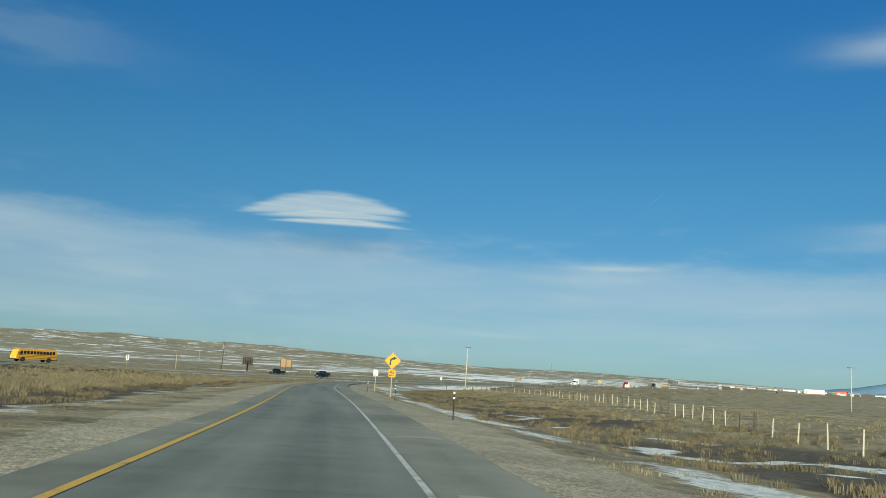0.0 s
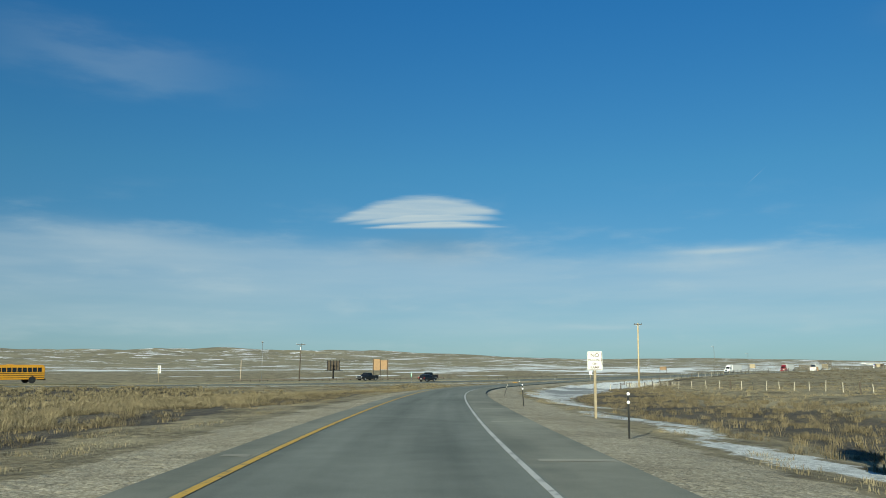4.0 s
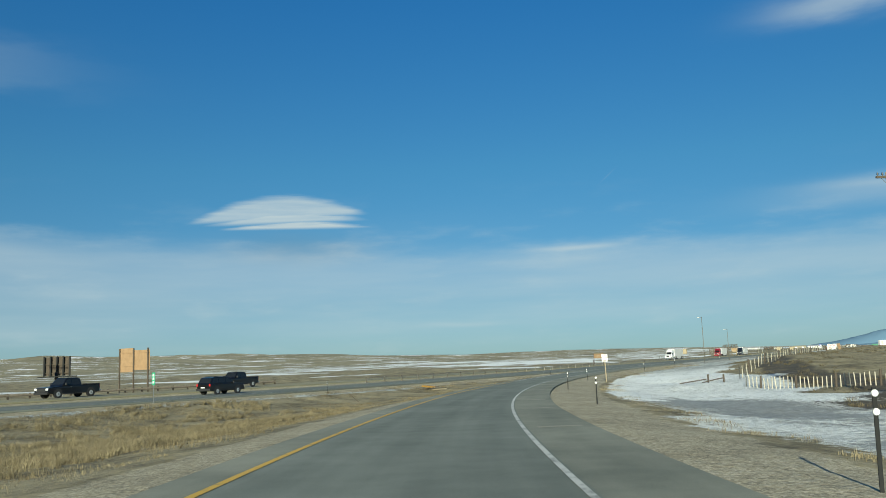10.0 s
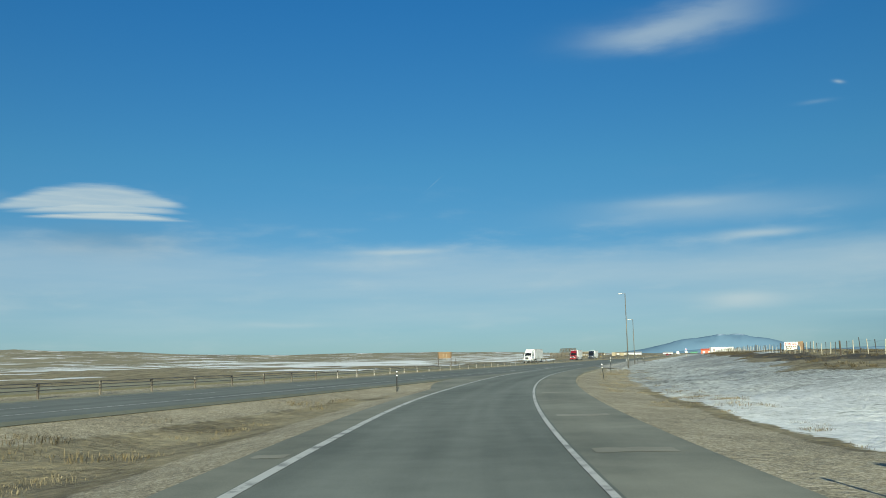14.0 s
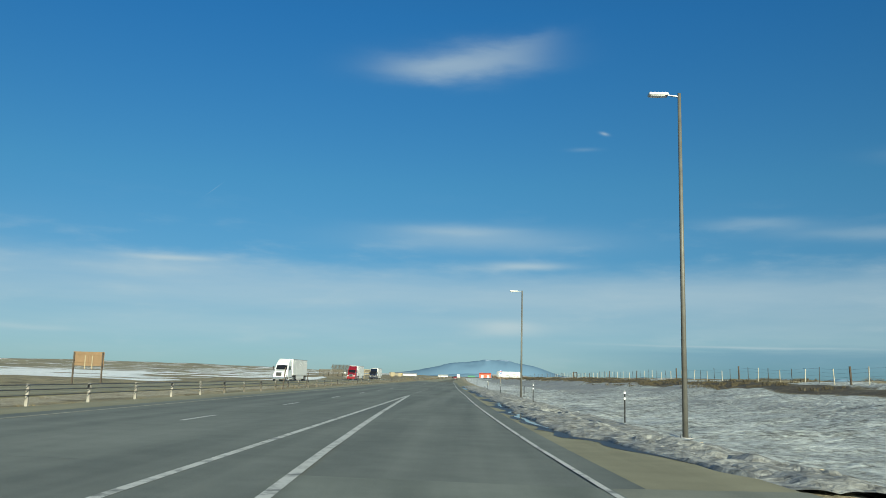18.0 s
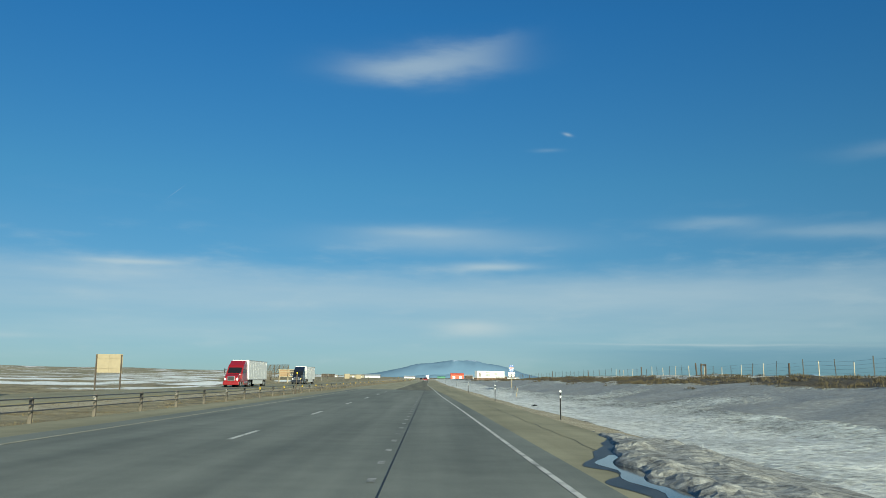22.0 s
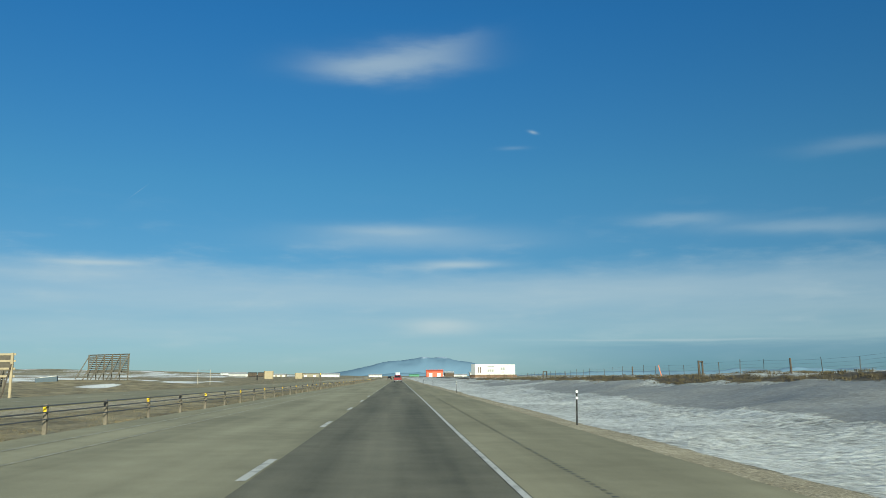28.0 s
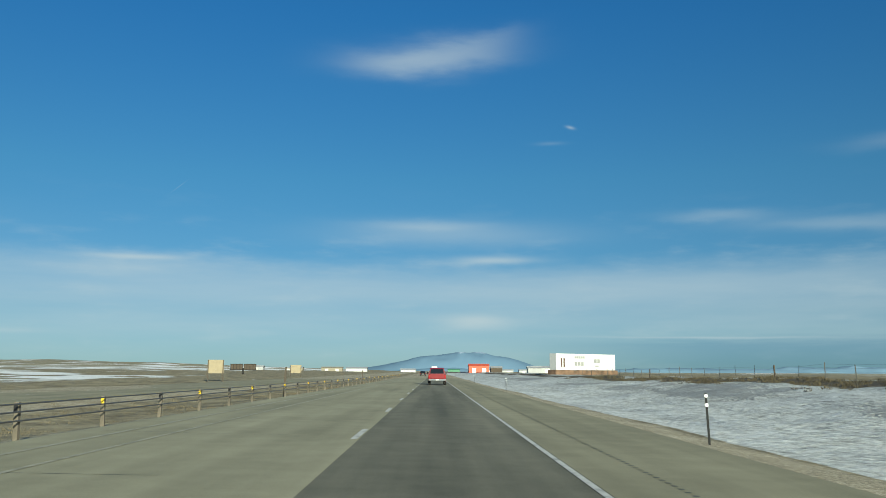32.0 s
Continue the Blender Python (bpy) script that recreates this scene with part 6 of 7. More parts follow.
shed("farm_building", 372, 930, 14, 10, 3.5, M_WALL_RED, M_WALL_RED, "small red farm shed on the plain", turn=20)
sb = thing("half_buried_container", -75, 968, label="blue metal bin half buried in snow", category="container", turn=15)
part("bin", box(-2.2, 2.2, -1.0, 1.0, -0.3, 1.0, 0.06, m=pose(0, 0, 0, 0, -6, 0)), material("faded_blue_steel", (0.03, 0.06, 0.085), 0.6, vary=0.3), sb)
part("rim", box(-2.25, 2.25, -1.05, 1.05, 1.02, 1.1, 0.02, m=pose(0, 0, 0, 0, -6, 0)), M_ALU, sb)


def ridge_mesh(name, x0, x1, y0, depth, peaks, mat, label, seed, rough):
    """A mountain massif: a grid whose height follows a profile across and falls away behind and in front."""
    nx_, ny_ = 160, 24
    xs_ = np.linspace(x0, x1, nx_)
    f = np.linspace(0, 1, ny_)
    X, F = np.meshgrid(xs_, f)
    prof = np.interp(X, [p[0] for p in peaks], [p[1] for p in peaks])
    Y = y0 + depth * F
    shape = np.sin(np.pi * np.clip(F, 0, 1)) ** 0.8
    Z = prof * shape * (1 + rough * value_noise(X, Y * 1.3, 90, seed) + 0.5 * rough * value_noise(X, Y, 35, seed + 1) + 0.25 * rough * value_noise(X, Y, 14, seed + 2)) - 12 * (1 - shape)
    idx = np.arange(nx_ * ny_).reshape(ny_, nx_)
    q = np.stack([idx[:-1, :-1], idx[:-1, 1:], idx[1:, 1:], idx[1:, :-1]], -1).reshape(-1, 4)
    return tagged(mesh_object(name, np.c_[X.ravel(), Y.ravel(), Z.ravel()], q.tolist(), mat, True), label, "mountain", kind="structure")


def mountain_material(name, hazed_rock, snow_z, snow_amt):
    # distance haze is put into the blued rock and snow colours
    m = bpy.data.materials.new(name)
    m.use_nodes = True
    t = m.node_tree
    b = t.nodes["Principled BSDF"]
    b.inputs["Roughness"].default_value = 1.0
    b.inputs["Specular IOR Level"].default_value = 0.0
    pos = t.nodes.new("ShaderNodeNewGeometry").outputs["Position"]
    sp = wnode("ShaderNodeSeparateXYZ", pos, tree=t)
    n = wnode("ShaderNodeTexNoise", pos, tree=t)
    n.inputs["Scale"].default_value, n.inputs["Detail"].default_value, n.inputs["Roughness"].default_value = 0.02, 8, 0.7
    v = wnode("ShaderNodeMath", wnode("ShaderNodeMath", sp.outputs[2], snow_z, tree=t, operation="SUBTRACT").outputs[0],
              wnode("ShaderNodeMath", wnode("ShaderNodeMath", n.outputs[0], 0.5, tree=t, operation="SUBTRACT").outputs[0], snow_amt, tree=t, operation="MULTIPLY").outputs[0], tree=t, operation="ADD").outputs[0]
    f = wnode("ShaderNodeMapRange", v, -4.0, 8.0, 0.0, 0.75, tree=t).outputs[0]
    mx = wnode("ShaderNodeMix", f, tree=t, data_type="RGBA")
    mx.inputs[6].default_value, mx.inputs[7].default_value = (*hazed_rock, 1), (0.50, 0.60, 0.72, 1)
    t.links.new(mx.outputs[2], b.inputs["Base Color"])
    return m


# the blue base colours carry the painted haze; no real haze lies between
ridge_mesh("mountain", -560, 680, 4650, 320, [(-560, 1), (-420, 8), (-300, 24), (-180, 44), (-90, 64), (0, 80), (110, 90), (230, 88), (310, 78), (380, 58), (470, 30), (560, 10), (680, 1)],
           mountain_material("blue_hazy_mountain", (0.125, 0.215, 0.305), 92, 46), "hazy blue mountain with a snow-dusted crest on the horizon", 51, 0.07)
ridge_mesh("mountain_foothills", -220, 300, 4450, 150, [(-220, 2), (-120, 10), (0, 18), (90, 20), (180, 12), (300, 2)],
           mountain_material("blue_hazed_foothill", (0.135, 0.23, 0.32), 60, 30), "hazy blue foothill below the mountain", 61, 0.12)
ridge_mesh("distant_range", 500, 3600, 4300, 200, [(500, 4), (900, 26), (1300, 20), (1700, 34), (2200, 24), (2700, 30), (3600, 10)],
           mountain_material("blue_hazed_far_range", (0.15, 0.25, 0.34), 52, 60), "faint far mountain range in the haze", 71, 0.25)


# ---- vehicles ----
M_TYRE = material("tyre_rubber", (0.018, 0.018, 0.018), 0.85, vary=0.2)
M_RIM = material("wheel_alloy", (0.55, 0.56, 0.57), 0.35, metal=0.7, vary=0.1)
M_GLASS_DARK = material("tinted_window", (0.012, 0.014, 0.016), 0.08, vary=0.1)
M_CHROME = material("chrome", (0.62, 0.63, 0.64), 0.18, metal=0.9, vary=0.05)
M_LAMP_W = material("clear_headlight", (0.70, 0.71, 0.70), 0.15, vary=0.05)
M_LAMP_R = material("red_tail_light", (0.42, 0.02, 0.02), 0.2, vary=0.1)
M_TRIM = material("black_plastic_trim", (0.02, 0.02, 0.021), 0.6, vary=0.2)


def car_paint(name, base):
    m = material(name, base, 0.28, 0.0, scale=0.8, vary=0.10)
    b = m.node_tree.nodes["Principled BSDF"]
    b.inputs["Coat Weight"].default_value = 0.3
    b.inputs["Coat Roughness"].default_value = 0.08
    return m


def hull(profile, half, tuck=0.0, ztuck=0.0, bevel=0.05, bm=None):
    """A body from a side outline in y, z (nose towards +y), pushed out to both sides; above ztuck it narrows by tuck a metre."""
    b = bm or bmesh.new()

    def wid(z):
        return half - max(0.0, z - ztuck) * tuck
    left = [b.verts.new((-wid(z), y, z)) for y, z in profile]
    right = [b.verts.new((wid(z), y, z)) for y, z in profile]
    fs = [b.faces.new(left), b.faces.new(right[::-1])]
    n = len(profile)
    for i in range(n):
        fs.append(b.faces.new((left[i], right[i], right[(i + 1) % n], left[(i + 1) % n])))
    bmesh.ops.recalc_face_normals(b, faces=fs)
    if bevel:
        bmesh.ops.bevel(b, geom=b.edges[:], offset=bevel, segments=2, affect="EDGES", profile=0.6)
    return b


def wheel(parent, x, y, r, w, rim=None, double=False):
    sx = 1 if x > 0 else -1
    t = bmesh.new()
    rod((x - w / 2, y, r), (x + w / 2, y, r), r, seg=24, bm=t)
    bmesh.ops.bevel(t, geom=[e for e in t.edges if len(e.link_faces) == 2 and e.calc_face_angle(0) > 1.0], offset=0.04, segments=2, affect="EDGES")
    ty = part("wheel", t, M_TYRE, parent)
    k = bmesh.new()
    rod((x + sx * w * 0.30, y, r), (x + sx * (w / 2 + 0.012), y, r), r * 0.62, r * 0.55, seg=18, bm=k)
    part("rim", k, rim or M_RIM, ty)
    h = bmesh.new()
    rod((x + sx * w * 0.5, y, r), (x + sx * (w / 2 + 0.05), y, r), r * 0.18, r * 0.14, seg=10, bm=h)
    part("hub", h, M_CHROME, ty)
    return ty


def pane(parent, pts, name="window"):
    """A thin pane from four corners, pushed outwards by its own normal."""
    b = bmesh.new()
    vs = [b.verts.new(p) for p in pts]
    f = b.faces.new(vs)
    b.normal_update()
    n = f.normal * 0.006
    if n.dot(f.calc_center_median() - Vector((0, f.calc_center_median().y, 0.9))) < 0:
        n = -n
    for v in vs:
        v.co += n
    r = bmesh.ops.extrude_face_region(b, geom=[f])
    for v in [g for g in r["geom"] if isinstance(g, bmesh.types.BMVert)]:
        v.co += n * 0.6
    bmesh.ops.recalc_face_normals(b, faces=b.faces[:])
    return part(name, b, M_GLASS_DARK, parent)


def pickup(x, y, z, turn, paint_mat, label, covered=False):
    s = thing("pickup_truck", x, y, z, turn, label, "pickup truck")
    body = part("body", hull([(-2.9, 0.52), (-2.92, 1.12), (-0.75, 1.16), (1.35, 1.14), (2.75, 1.06), (2.95, 0.92), (2.96, 0.50), (2.55, 0.42), (-2.6, 0.42)], 0.99, 0.10, 0.95, 0.06), paint_mat, s)
    cab = part("cab", hull([(-0.85, 1.12), (-0.72, 1.80), (-0.40, 1.90), (0.70, 1.90), (1.40, 1.14)], 0.93, 0.22, 1.15, 0.05), paint_mat, s)
    part("bed_floor", box(-0.88, 0.88, -2.82, -0.95, 1.10, 1.19), M_TRIM, s)
    if covered:
        part("bed_cover", box(-0.92, 0.92, -2.85, -0.9, 1.19, 1.24, 0.02), M_TRIM, s)
    for sx in (-1, 1):
        part("bed_rail", box(sx * 0.96 - 0.05, sx * 0.96 + 0.05, -2.9, -0.88, 1.14, 1.26, 0.02), paint_mat, s)
        pane(cab, [(sx * 0.90, -0.68, 1.24), (sx * 0.90, 0.22, 1.24), (sx * 0.79, 0.22, 1.78), (sx * 0.80, -0.58, 1.76)])
        pane(cab, [(sx * 0.90, 0.32, 1.24), (sx * 0.90, 1.18, 1.24), (sx * 0.80, 0.72, 1.78), (sx * 0.79, 0.32, 1.78)])
        part("headlight", box(sx * 0.80 - 0.15, sx * 0.80 + 0.15, 2.86, 2.985, 0.78, 0.98, 0.02), M_LAMP_W, s)
        part("tail_light", box(sx * 0.88 - 0.07, sx * 0.88 + 0.07, -2.955, -2.86, 0.80, 1.12, 0.02), M_LAMP_R, s)
        m = part("side_mirror", box(sx * 1.08 - 0.10, sx * 1.08 + 0.10, 1.02, 1.14, 1.22, 1.44, 0.03), M_TRIM, s)
        part("running_board", box(sx * 0.98 - 0.08, sx * 0.98 + 0.08, -0.8, 1.3, 0.36, 0.44, 0.02), M_TRIM, s)
        part("door_handle", box(sx * 1.0 - 0.012, sx * 1.0 + 0.012, 0.34, 0.52, 1.0, 1.03), M_CHROME, s)
        for wy in (-1.85, 1.85):
            wheel(s, sx * 0.86, wy, 0.40, 0.27)
            part("wheel_arch", rod((sx * 0.965, wy, 0.44), (sx * 1.004, wy, 0.44), 0.47, seg=20), M_TRIM, s)
    pane(cab, [(-0.80, 1.31, 1.22), (0.80, 1.31, 1.22), (0.70, 0.78, 1.83), (-0.70, 0.78, 1.83)], "windscreen")
    pane(cab, [(-0.78, -0.845, 1.24), (0.78, -0.845, 1.24), (0.70, -0.745, 1.76), (-0.70, -0.745, 1.76)], "rear_window")
    part("grille", box(-0.62, 0.62, 2.93, 2.985, 0.62, 1.0, 0.02), M_TRIM, s)
    part("front_bumper", box(-0.97, 0.97, 2.90, 3.05, 0.40, 0.60, 0.03), M_TRIM, s)
    part("rear_bumper", box(-0.95, 0.95, -3.05, -2.90, 0.46, 0.64, 0.03), M_CHROME, s)
    part("tailgate", box(-0.78, 0.78, -2.955, -2.90, 0.70, 1.20, 0.02), paint_mat, s)
    part("number_plate", box(-0.16, 0.16, -3.07, -3.052, 0.50, 0.62), M_SIGN_WHITE, s)
    return s


def suv(x, y, z, turn, paint_mat, label, rack=False):
    s = thing("suv", x, y, z, turn, label, "car")
    part("body", hull([(-2.25, 0.45), (-2.32, 1.02), (1.05, 1.06), (2.15, 0.96), (2.34, 0.80), (2.36, 0.42), (2.0, 0.34), (-2.0, 0.34)], 0.93, 0.10, 0.9, 0.06), paint_mat, s)
    top = part("cabin", hull([(-2.25, 1.02), (-1.95, 1.62), (-1.5, 1.70), (0.10, 1.70), (1.05, 1.04)], 0.87, 0.24, 1.05, 0.05), paint_mat, s)
    for sx in (-1, 1):
        pane(top, [(sx * 0.845, -1.95, 1.14), (sx * 0.845, -1.15, 1.14), (sx * 0.735, -1.15, 1.60), (sx * 0.745, -1.78, 1.57)])
        pane(top, [(sx * 0.845, -1.05, 1.14), (sx * 0.845, -0.25, 1.14), (sx * 0.735, -0.25, 1.60), (sx * 0.735, -1.05, 1.60)])
        pane(top, [(sx * 0.845, -0.15, 1.14), (sx * 0.845, 0.82, 1.14), (sx * 0.745, 0.12, 1.60), (sx * 0.735, -0.15, 1.60)])
        part("headlight", box(sx * 0.72 - 0.18, sx * 0.72 + 0.18, 2.22, 2.36, 0.72, 0.88, 0.02), M_LAMP_W, s)
        part("tail_light", box(sx * 0.82 - 0.08, sx * 0.82 + 0.08, -2.36, -2.24, 0.82, 1.06, 0.02), M_LAMP_R, s)
        part("side_mirror", box(sx * 0.99 - 0.08, sx * 0.99 + 0.08, 0.72, 0.82, 1.06, 1.22, 0.02), M_TRIM, s)
        if rack:
            part("roof_rail", box(sx * 0.62 - 0.02, sx * 0.62 + 0.02, -1.5, 0.05, 1.72, 1.76, 0.008), M_TRIM, s)
        for wy in (-1.4, 1.42):
            wheel(s, sx * 0.82, wy, 0.35, 0.23)
            part("wheel_arch", rod((sx * 0.90, wy, 0.38), (sx * 0.944, wy, 0.38), 0.41, seg=20), M_TRIM, s)
    pane(top, [(-0.76, 0.98, 1.12), (0.76, 0.98, 1.12), (0.66, 0.20, 1.64), (-0.66, 0.20, 1.64)], "windscreen")
    pane(top, [(-0.74, -2.21, 1.12), (0.74, -2.21, 1.12), (0.66, -1.97, 1.58), (-0.66, -1.97, 1.58)], "rear_window")
    part("front_bumper", box(-0.9, 0.9, 2.30, 2.42, 0.36, 0.56, 0.03), M_TRIM, s)
    part("rear_bumper", box(-0.9, 0.9, -2.42, -2.28, 0.40, 0.62, 0.03), M_TRIM, s)
    part("number_plate", box(-0.26, 0.26, -2.435, -2.422, 0.66, 0.78), M_SIGN_WHITE, s)
    return s


def semi_truck(x, y, z, turn, cab_mat, label, box_mat, stripe=None):
    """Sleeper tractor with a box trailer; nose towards +y."""
    s = thing("semi_truck", x, y, z, turn, label, "semi truck")
    part("hood", hull([(1.9, 0.75), (1.9, 2.02), (3.2, 1.86), (3.75, 1.55), (3.86, 0.9), (3.8, 0.62)], 1.02, 0.12, 1.3, 0.09), cab_mat, s)
    cab = part("cab", hull([(-1.9, 0.8), (-1.9, 3.55), (-1.5, 3.98), (-0.6, 3.95), (0.75, 3.25), (1.1, 2.95), (1.95, 1.95), (1.95, 0.8)], 1.24, 0.07, 1.9, 0.09), cab_mat, s, "sleeper cab with a tall roof fairing")
    pane(cab, [(-1.02, 1.86, 2.08), (1.02, 1.86, 2.08), (0.96, 1.14, 2.92), (-0.96, 1.14, 2.92)], "windscreen")
    for sx in (-1, 1):
        pane(cab, [(sx * 1.235, 0.55, 2.05), (sx * 1.235, 1.55, 2.05), (sx * 1.19, 1.08, 2.70), (sx * 1.18, 0.55, 2.75)])
        pane(cab, [(sx * 1.235, -0.75, 2.1), (sx * 1.235, -0.35, 2.1), (sx * 1.20, -0.35, 2.6), (sx * 1.20, -0.75, 2.6)])
        part("headlight", box(sx * 0.88 - 0.16, sx * 0.88 + 0.16, 3.62, 3.86, 1.02, 1.30, 0.03), M_LAMP_W, s)
        m = part("side_mirror", box(sx * 1.52 - 0.10, sx * 1.52 + 0.10, 1.55, 1.68, 2.05, 2.75, 0.03), M_TRIM, s)
        part("mirror_arm", rod((sx * 1.2, 1.5, 2.6), (sx * 1.5, 1.6, 2.6), 0.025, seg=6), M_TRIM, m)
        part("hood_mirror", rod((sx * 0.95, 3.1, 1.75), (sx * 1.22, 3.2, 2.15), 0.05, seg=8), M_CHROME, s)
        part("fuel_tank", rod((sx * 0.95, -1.6, 0.72), (sx * 0.95, 0.7, 0.72), 0.32, seg=16), M_CHROME, s, smooth=True)
        part("side_fairing", box(sx * 1.22 - 0.03, sx * 1.22 + 0.03, -1.85, 0.9, 0.36, 1.2, 0.02), cab_mat, s)
        part("fender", hull([(2.0, 0.75), (2.1, 1.15), (2.6, 1.32), (3.2, 1.25), (3.45, 0.8)], 0.16, 0, 9, 0.04), cab_mat, s).location.x = sx * 1.06
        wheel(s, sx * 1.03, 2.72, 0.52, 0.30)
        for wy in (-2.6, -3.9, -14.6, -15.9):
            wheel(s, sx * 0.98, wy, 0.52, 0.52)
        part("trailer_skirt", box(sx * 1.26 - 0.015, sx * 1.26 + 0.015, -13.5, -5.6, 0.45, 1.15), box_mat, s)
        part("landing_leg", box(sx * 0.7 - 0.07, sx * 0.7 + 0.07, -5.4, -5.2, 0.35, 1.2), M_ALU, s)
    part("grille", box(-0.52, 0.52, 3.72, 3.90, 0.92, 1.62, 0.04), M_CHROME, s)
    part("grille_mesh", box(-0.44, 0.44, 3.90, 3.915, 1.0, 1.55, 0.01), M_TRIM, s)
    part("front_bumper", box(-1.18, 1.18, 3.55, 3.98, 0.34, 0.78, 0.08), cab_mat if stripe else M_CHROME, s)
    part("chassis", box(-0.45, 0.45, -4.6, 3.3, 0.62, 0.92, 0.02), M_TRIM, s)
    t = part("trailer_box", box(-1.3, 1.3, -16.9, -2.25, 1.18, 4.10, 0.03), box_mat, s, "long pale box trailer")
    part("roof_rail", box(-1.315, 1.315, -16.92, -2.23, 4.02, 4.12, 0.02), M_ALU, t)
    part("floor_rail", box(-1.315, 1.315, -16.92, -2.23, 1.10, 1.20, 0.02), M_ALU, t)
    for k in range(11):
        for sx in (-1, 1):
            part("side_seam", box(sx * 1.303 - 0.006, sx * 1.303 + 0.006, -16.2 + 1.32 * k, -16.185 + 1.32 * k, 1.21, 4.0), box_mat, t)
    part("bogie", box(-1.0, 1.0, -16.6, -13.9, 0.55, 1.08, 0.02), M_TRIM, s)
    part("nose_panel", box(-1.25, 1.25, -2.24, -2.2, 1.25, 4.05, 0.01), M_SIGN_WHITE, t)
    return s


def school_bus(x, y, z, turn):
    s = thing("school_bus", x, y, z, turn, "yellow school bus with dark windows on the far lanes", "school bus")
    yel = car_paint("school_bus_yellow", (0.72, 0.34, 0.02))
    part("body", hull([(-5.3, 0.62), (-5.35, 2.55), (-5.15, 2.95), (-4.8, 3.05), (4.2, 3.05), (4.7, 2.85), (5.15, 1.9), (5.3, 1.5), (5.3, 0.62)], 1.22, 0.05, 1.6, 0.09), yel, s)
    for sx in (-1, 1):
        for k in range(11):
            y0 = -4.75 + 0.84 * k
            pane(s, [(sx * 1.205, y0, 1.85), (sx * 1.205, y0 + 0.70, 1.85), (sx * 1.165, y0 + 0.70, 2.58), (sx * 1.165, y0, 2.58)])
        for zz in (0.9, 1.25, 1.62):
            part("rub_rail", box(sx * 1.232 - 0.012, sx * 1.232 + 0.012, -5.2, 4.7, zz, zz + 0.07), M_TRIM, s)
        for wy in (-3.2, 3.6):
            wheel(s, sx * 1.02, wy, 0.50, 0.34, M_TRIM)
            part("wheel_arch", rod((sx * 1.19, wy, 0.56), (sx * 1.236, wy, 0.56), 0.60, seg=20), M_TRIM, s)
        part("side_mirror", box(sx * 1.45 - 0.1, sx * 1.45 + 0.1, 5.0, 5.12, 1.9, 2.4, 0.03), M_TRIM, s)
        part("headlight", box(sx * 0.9 - 0.13, sx * 0.9 + 0.13, 5.28, 5.34, 0.85, 1.1, 0.02), M_LAMP_W, s)
        part("warning_lamp", box(sx * 0.9 - 0.14, sx * 0.9 + 0.14, 4.45, 4.6, 2.82, 3.0, 0.02), M_LAMP_R, s)
    pane(s, [(-1.02, 5.05, 1.98), (1.02, 5.05, 1.98), (0.98, 4.72, 2.72), (-0.98, 4.72, 2.72)], "windscreen")
    part("front_bumper", box(-1.2, 1.2, 5.25, 5.5, 0.45, 0.75, 0.04), M_TRIM, s)
    part("rear_bumper", box(-1.2, 1.2, -5.5, -5.3, 0.45, 0.75, 0.04), M_TRIM, s)
    part("roof_hatch", box(-0.35, 0.35, -0.4, 0.4, 3.05, 3.12, 0.02), yel, s)
    return s


P_BLACK = car_paint("black_car_paint", (0.004, 0.004, 0.005))
P_RED = car_paint("dark_red_car_paint", (0.20, 0.012, 0.016))
P_WHITE = car_paint("white_truck_paint", (0.74, 0.75, 0.74))
P_RED_TRUCK = car_paint("deep_red_truck_paint", (0.24, 0.012, 0.016))
P_DARK_TRUCK = car_paint("dark_blue_truck_paint", (0.012, 0.016, 0.026))
M_TRAILER = material("pale_trailer_sheet", (0.62, 0.63, 0.62), 0.45, scale=0.5, vary=0.06)


def on_west(y, lane):
    """Place and heading of a westbound vehicle: lane +1 is the inner lane, -1 the outer."""
    x = float(west_x(y)) + 1.83 * lane
    a = math.degrees(math.atan2(float(west_x(y + 5)) - float(west_x(y - 5)), 10.0))
    return x, float(west_z(y) + land_z(x, y)), 180 - a


def east_z(x, y):
    return float(road_z(x, y)) + 0.004


pickup(2.0, 1002.0, east_z(2.0, 1002), 0, P_RED, "dark red crew-cab pickup driving ahead in the lane")
suv(-1.9, 1180.0, east_z(-1.9, 1180), 0, P_BLACK, "black sport utility vehicle far ahead on the highway")
suv(-1.9, 350.0, east_z(-1.9, 350.0), 0, P_BLACK, "black sport utility vehicle with roof rails on the highway", rack=True)
x, z, a = on_west(342.0, -0.6)
pickup(x, 342.0, z, a, P_BLACK, "black crew-cab pickup on the westbound lanes")
x, z, a = on_west(366.0, -0.6)
pickup(x, 366.0, z, a, P_BLACK, "black pickup with a covered bed on the westbound lanes", covered=True)
x, z, a = on_west(257.0, -1)
school_bus(x - 1.0, 257.0, z, a)
x, z, a = on_west(625.0, -1)
semi_truck(x, 625.0, z, a, P_WHITE, "white sleeper-cab semi truck with a white box trailer", M_TRAILER)
x, z, a = on_west(717.0, -0.4)
semi_truck(x, 717.0, z, a, P_RED_TRUCK, "red sleeper-cab semi truck with a pale grey box trailer", M_TRAILER, True)
x, z, a = on_west(786.0, -1)
semi_truck(x, 786.0, z, a, P_DARK_TRUCK, "dark blue semi truck with a pale grey box trailer", M_TRAILER, True)
semi_truck(1.9, 1330.0, 0.0, 0, P_WHITE, "white semi truck far ahead, seen from behind", M_TRAILER)


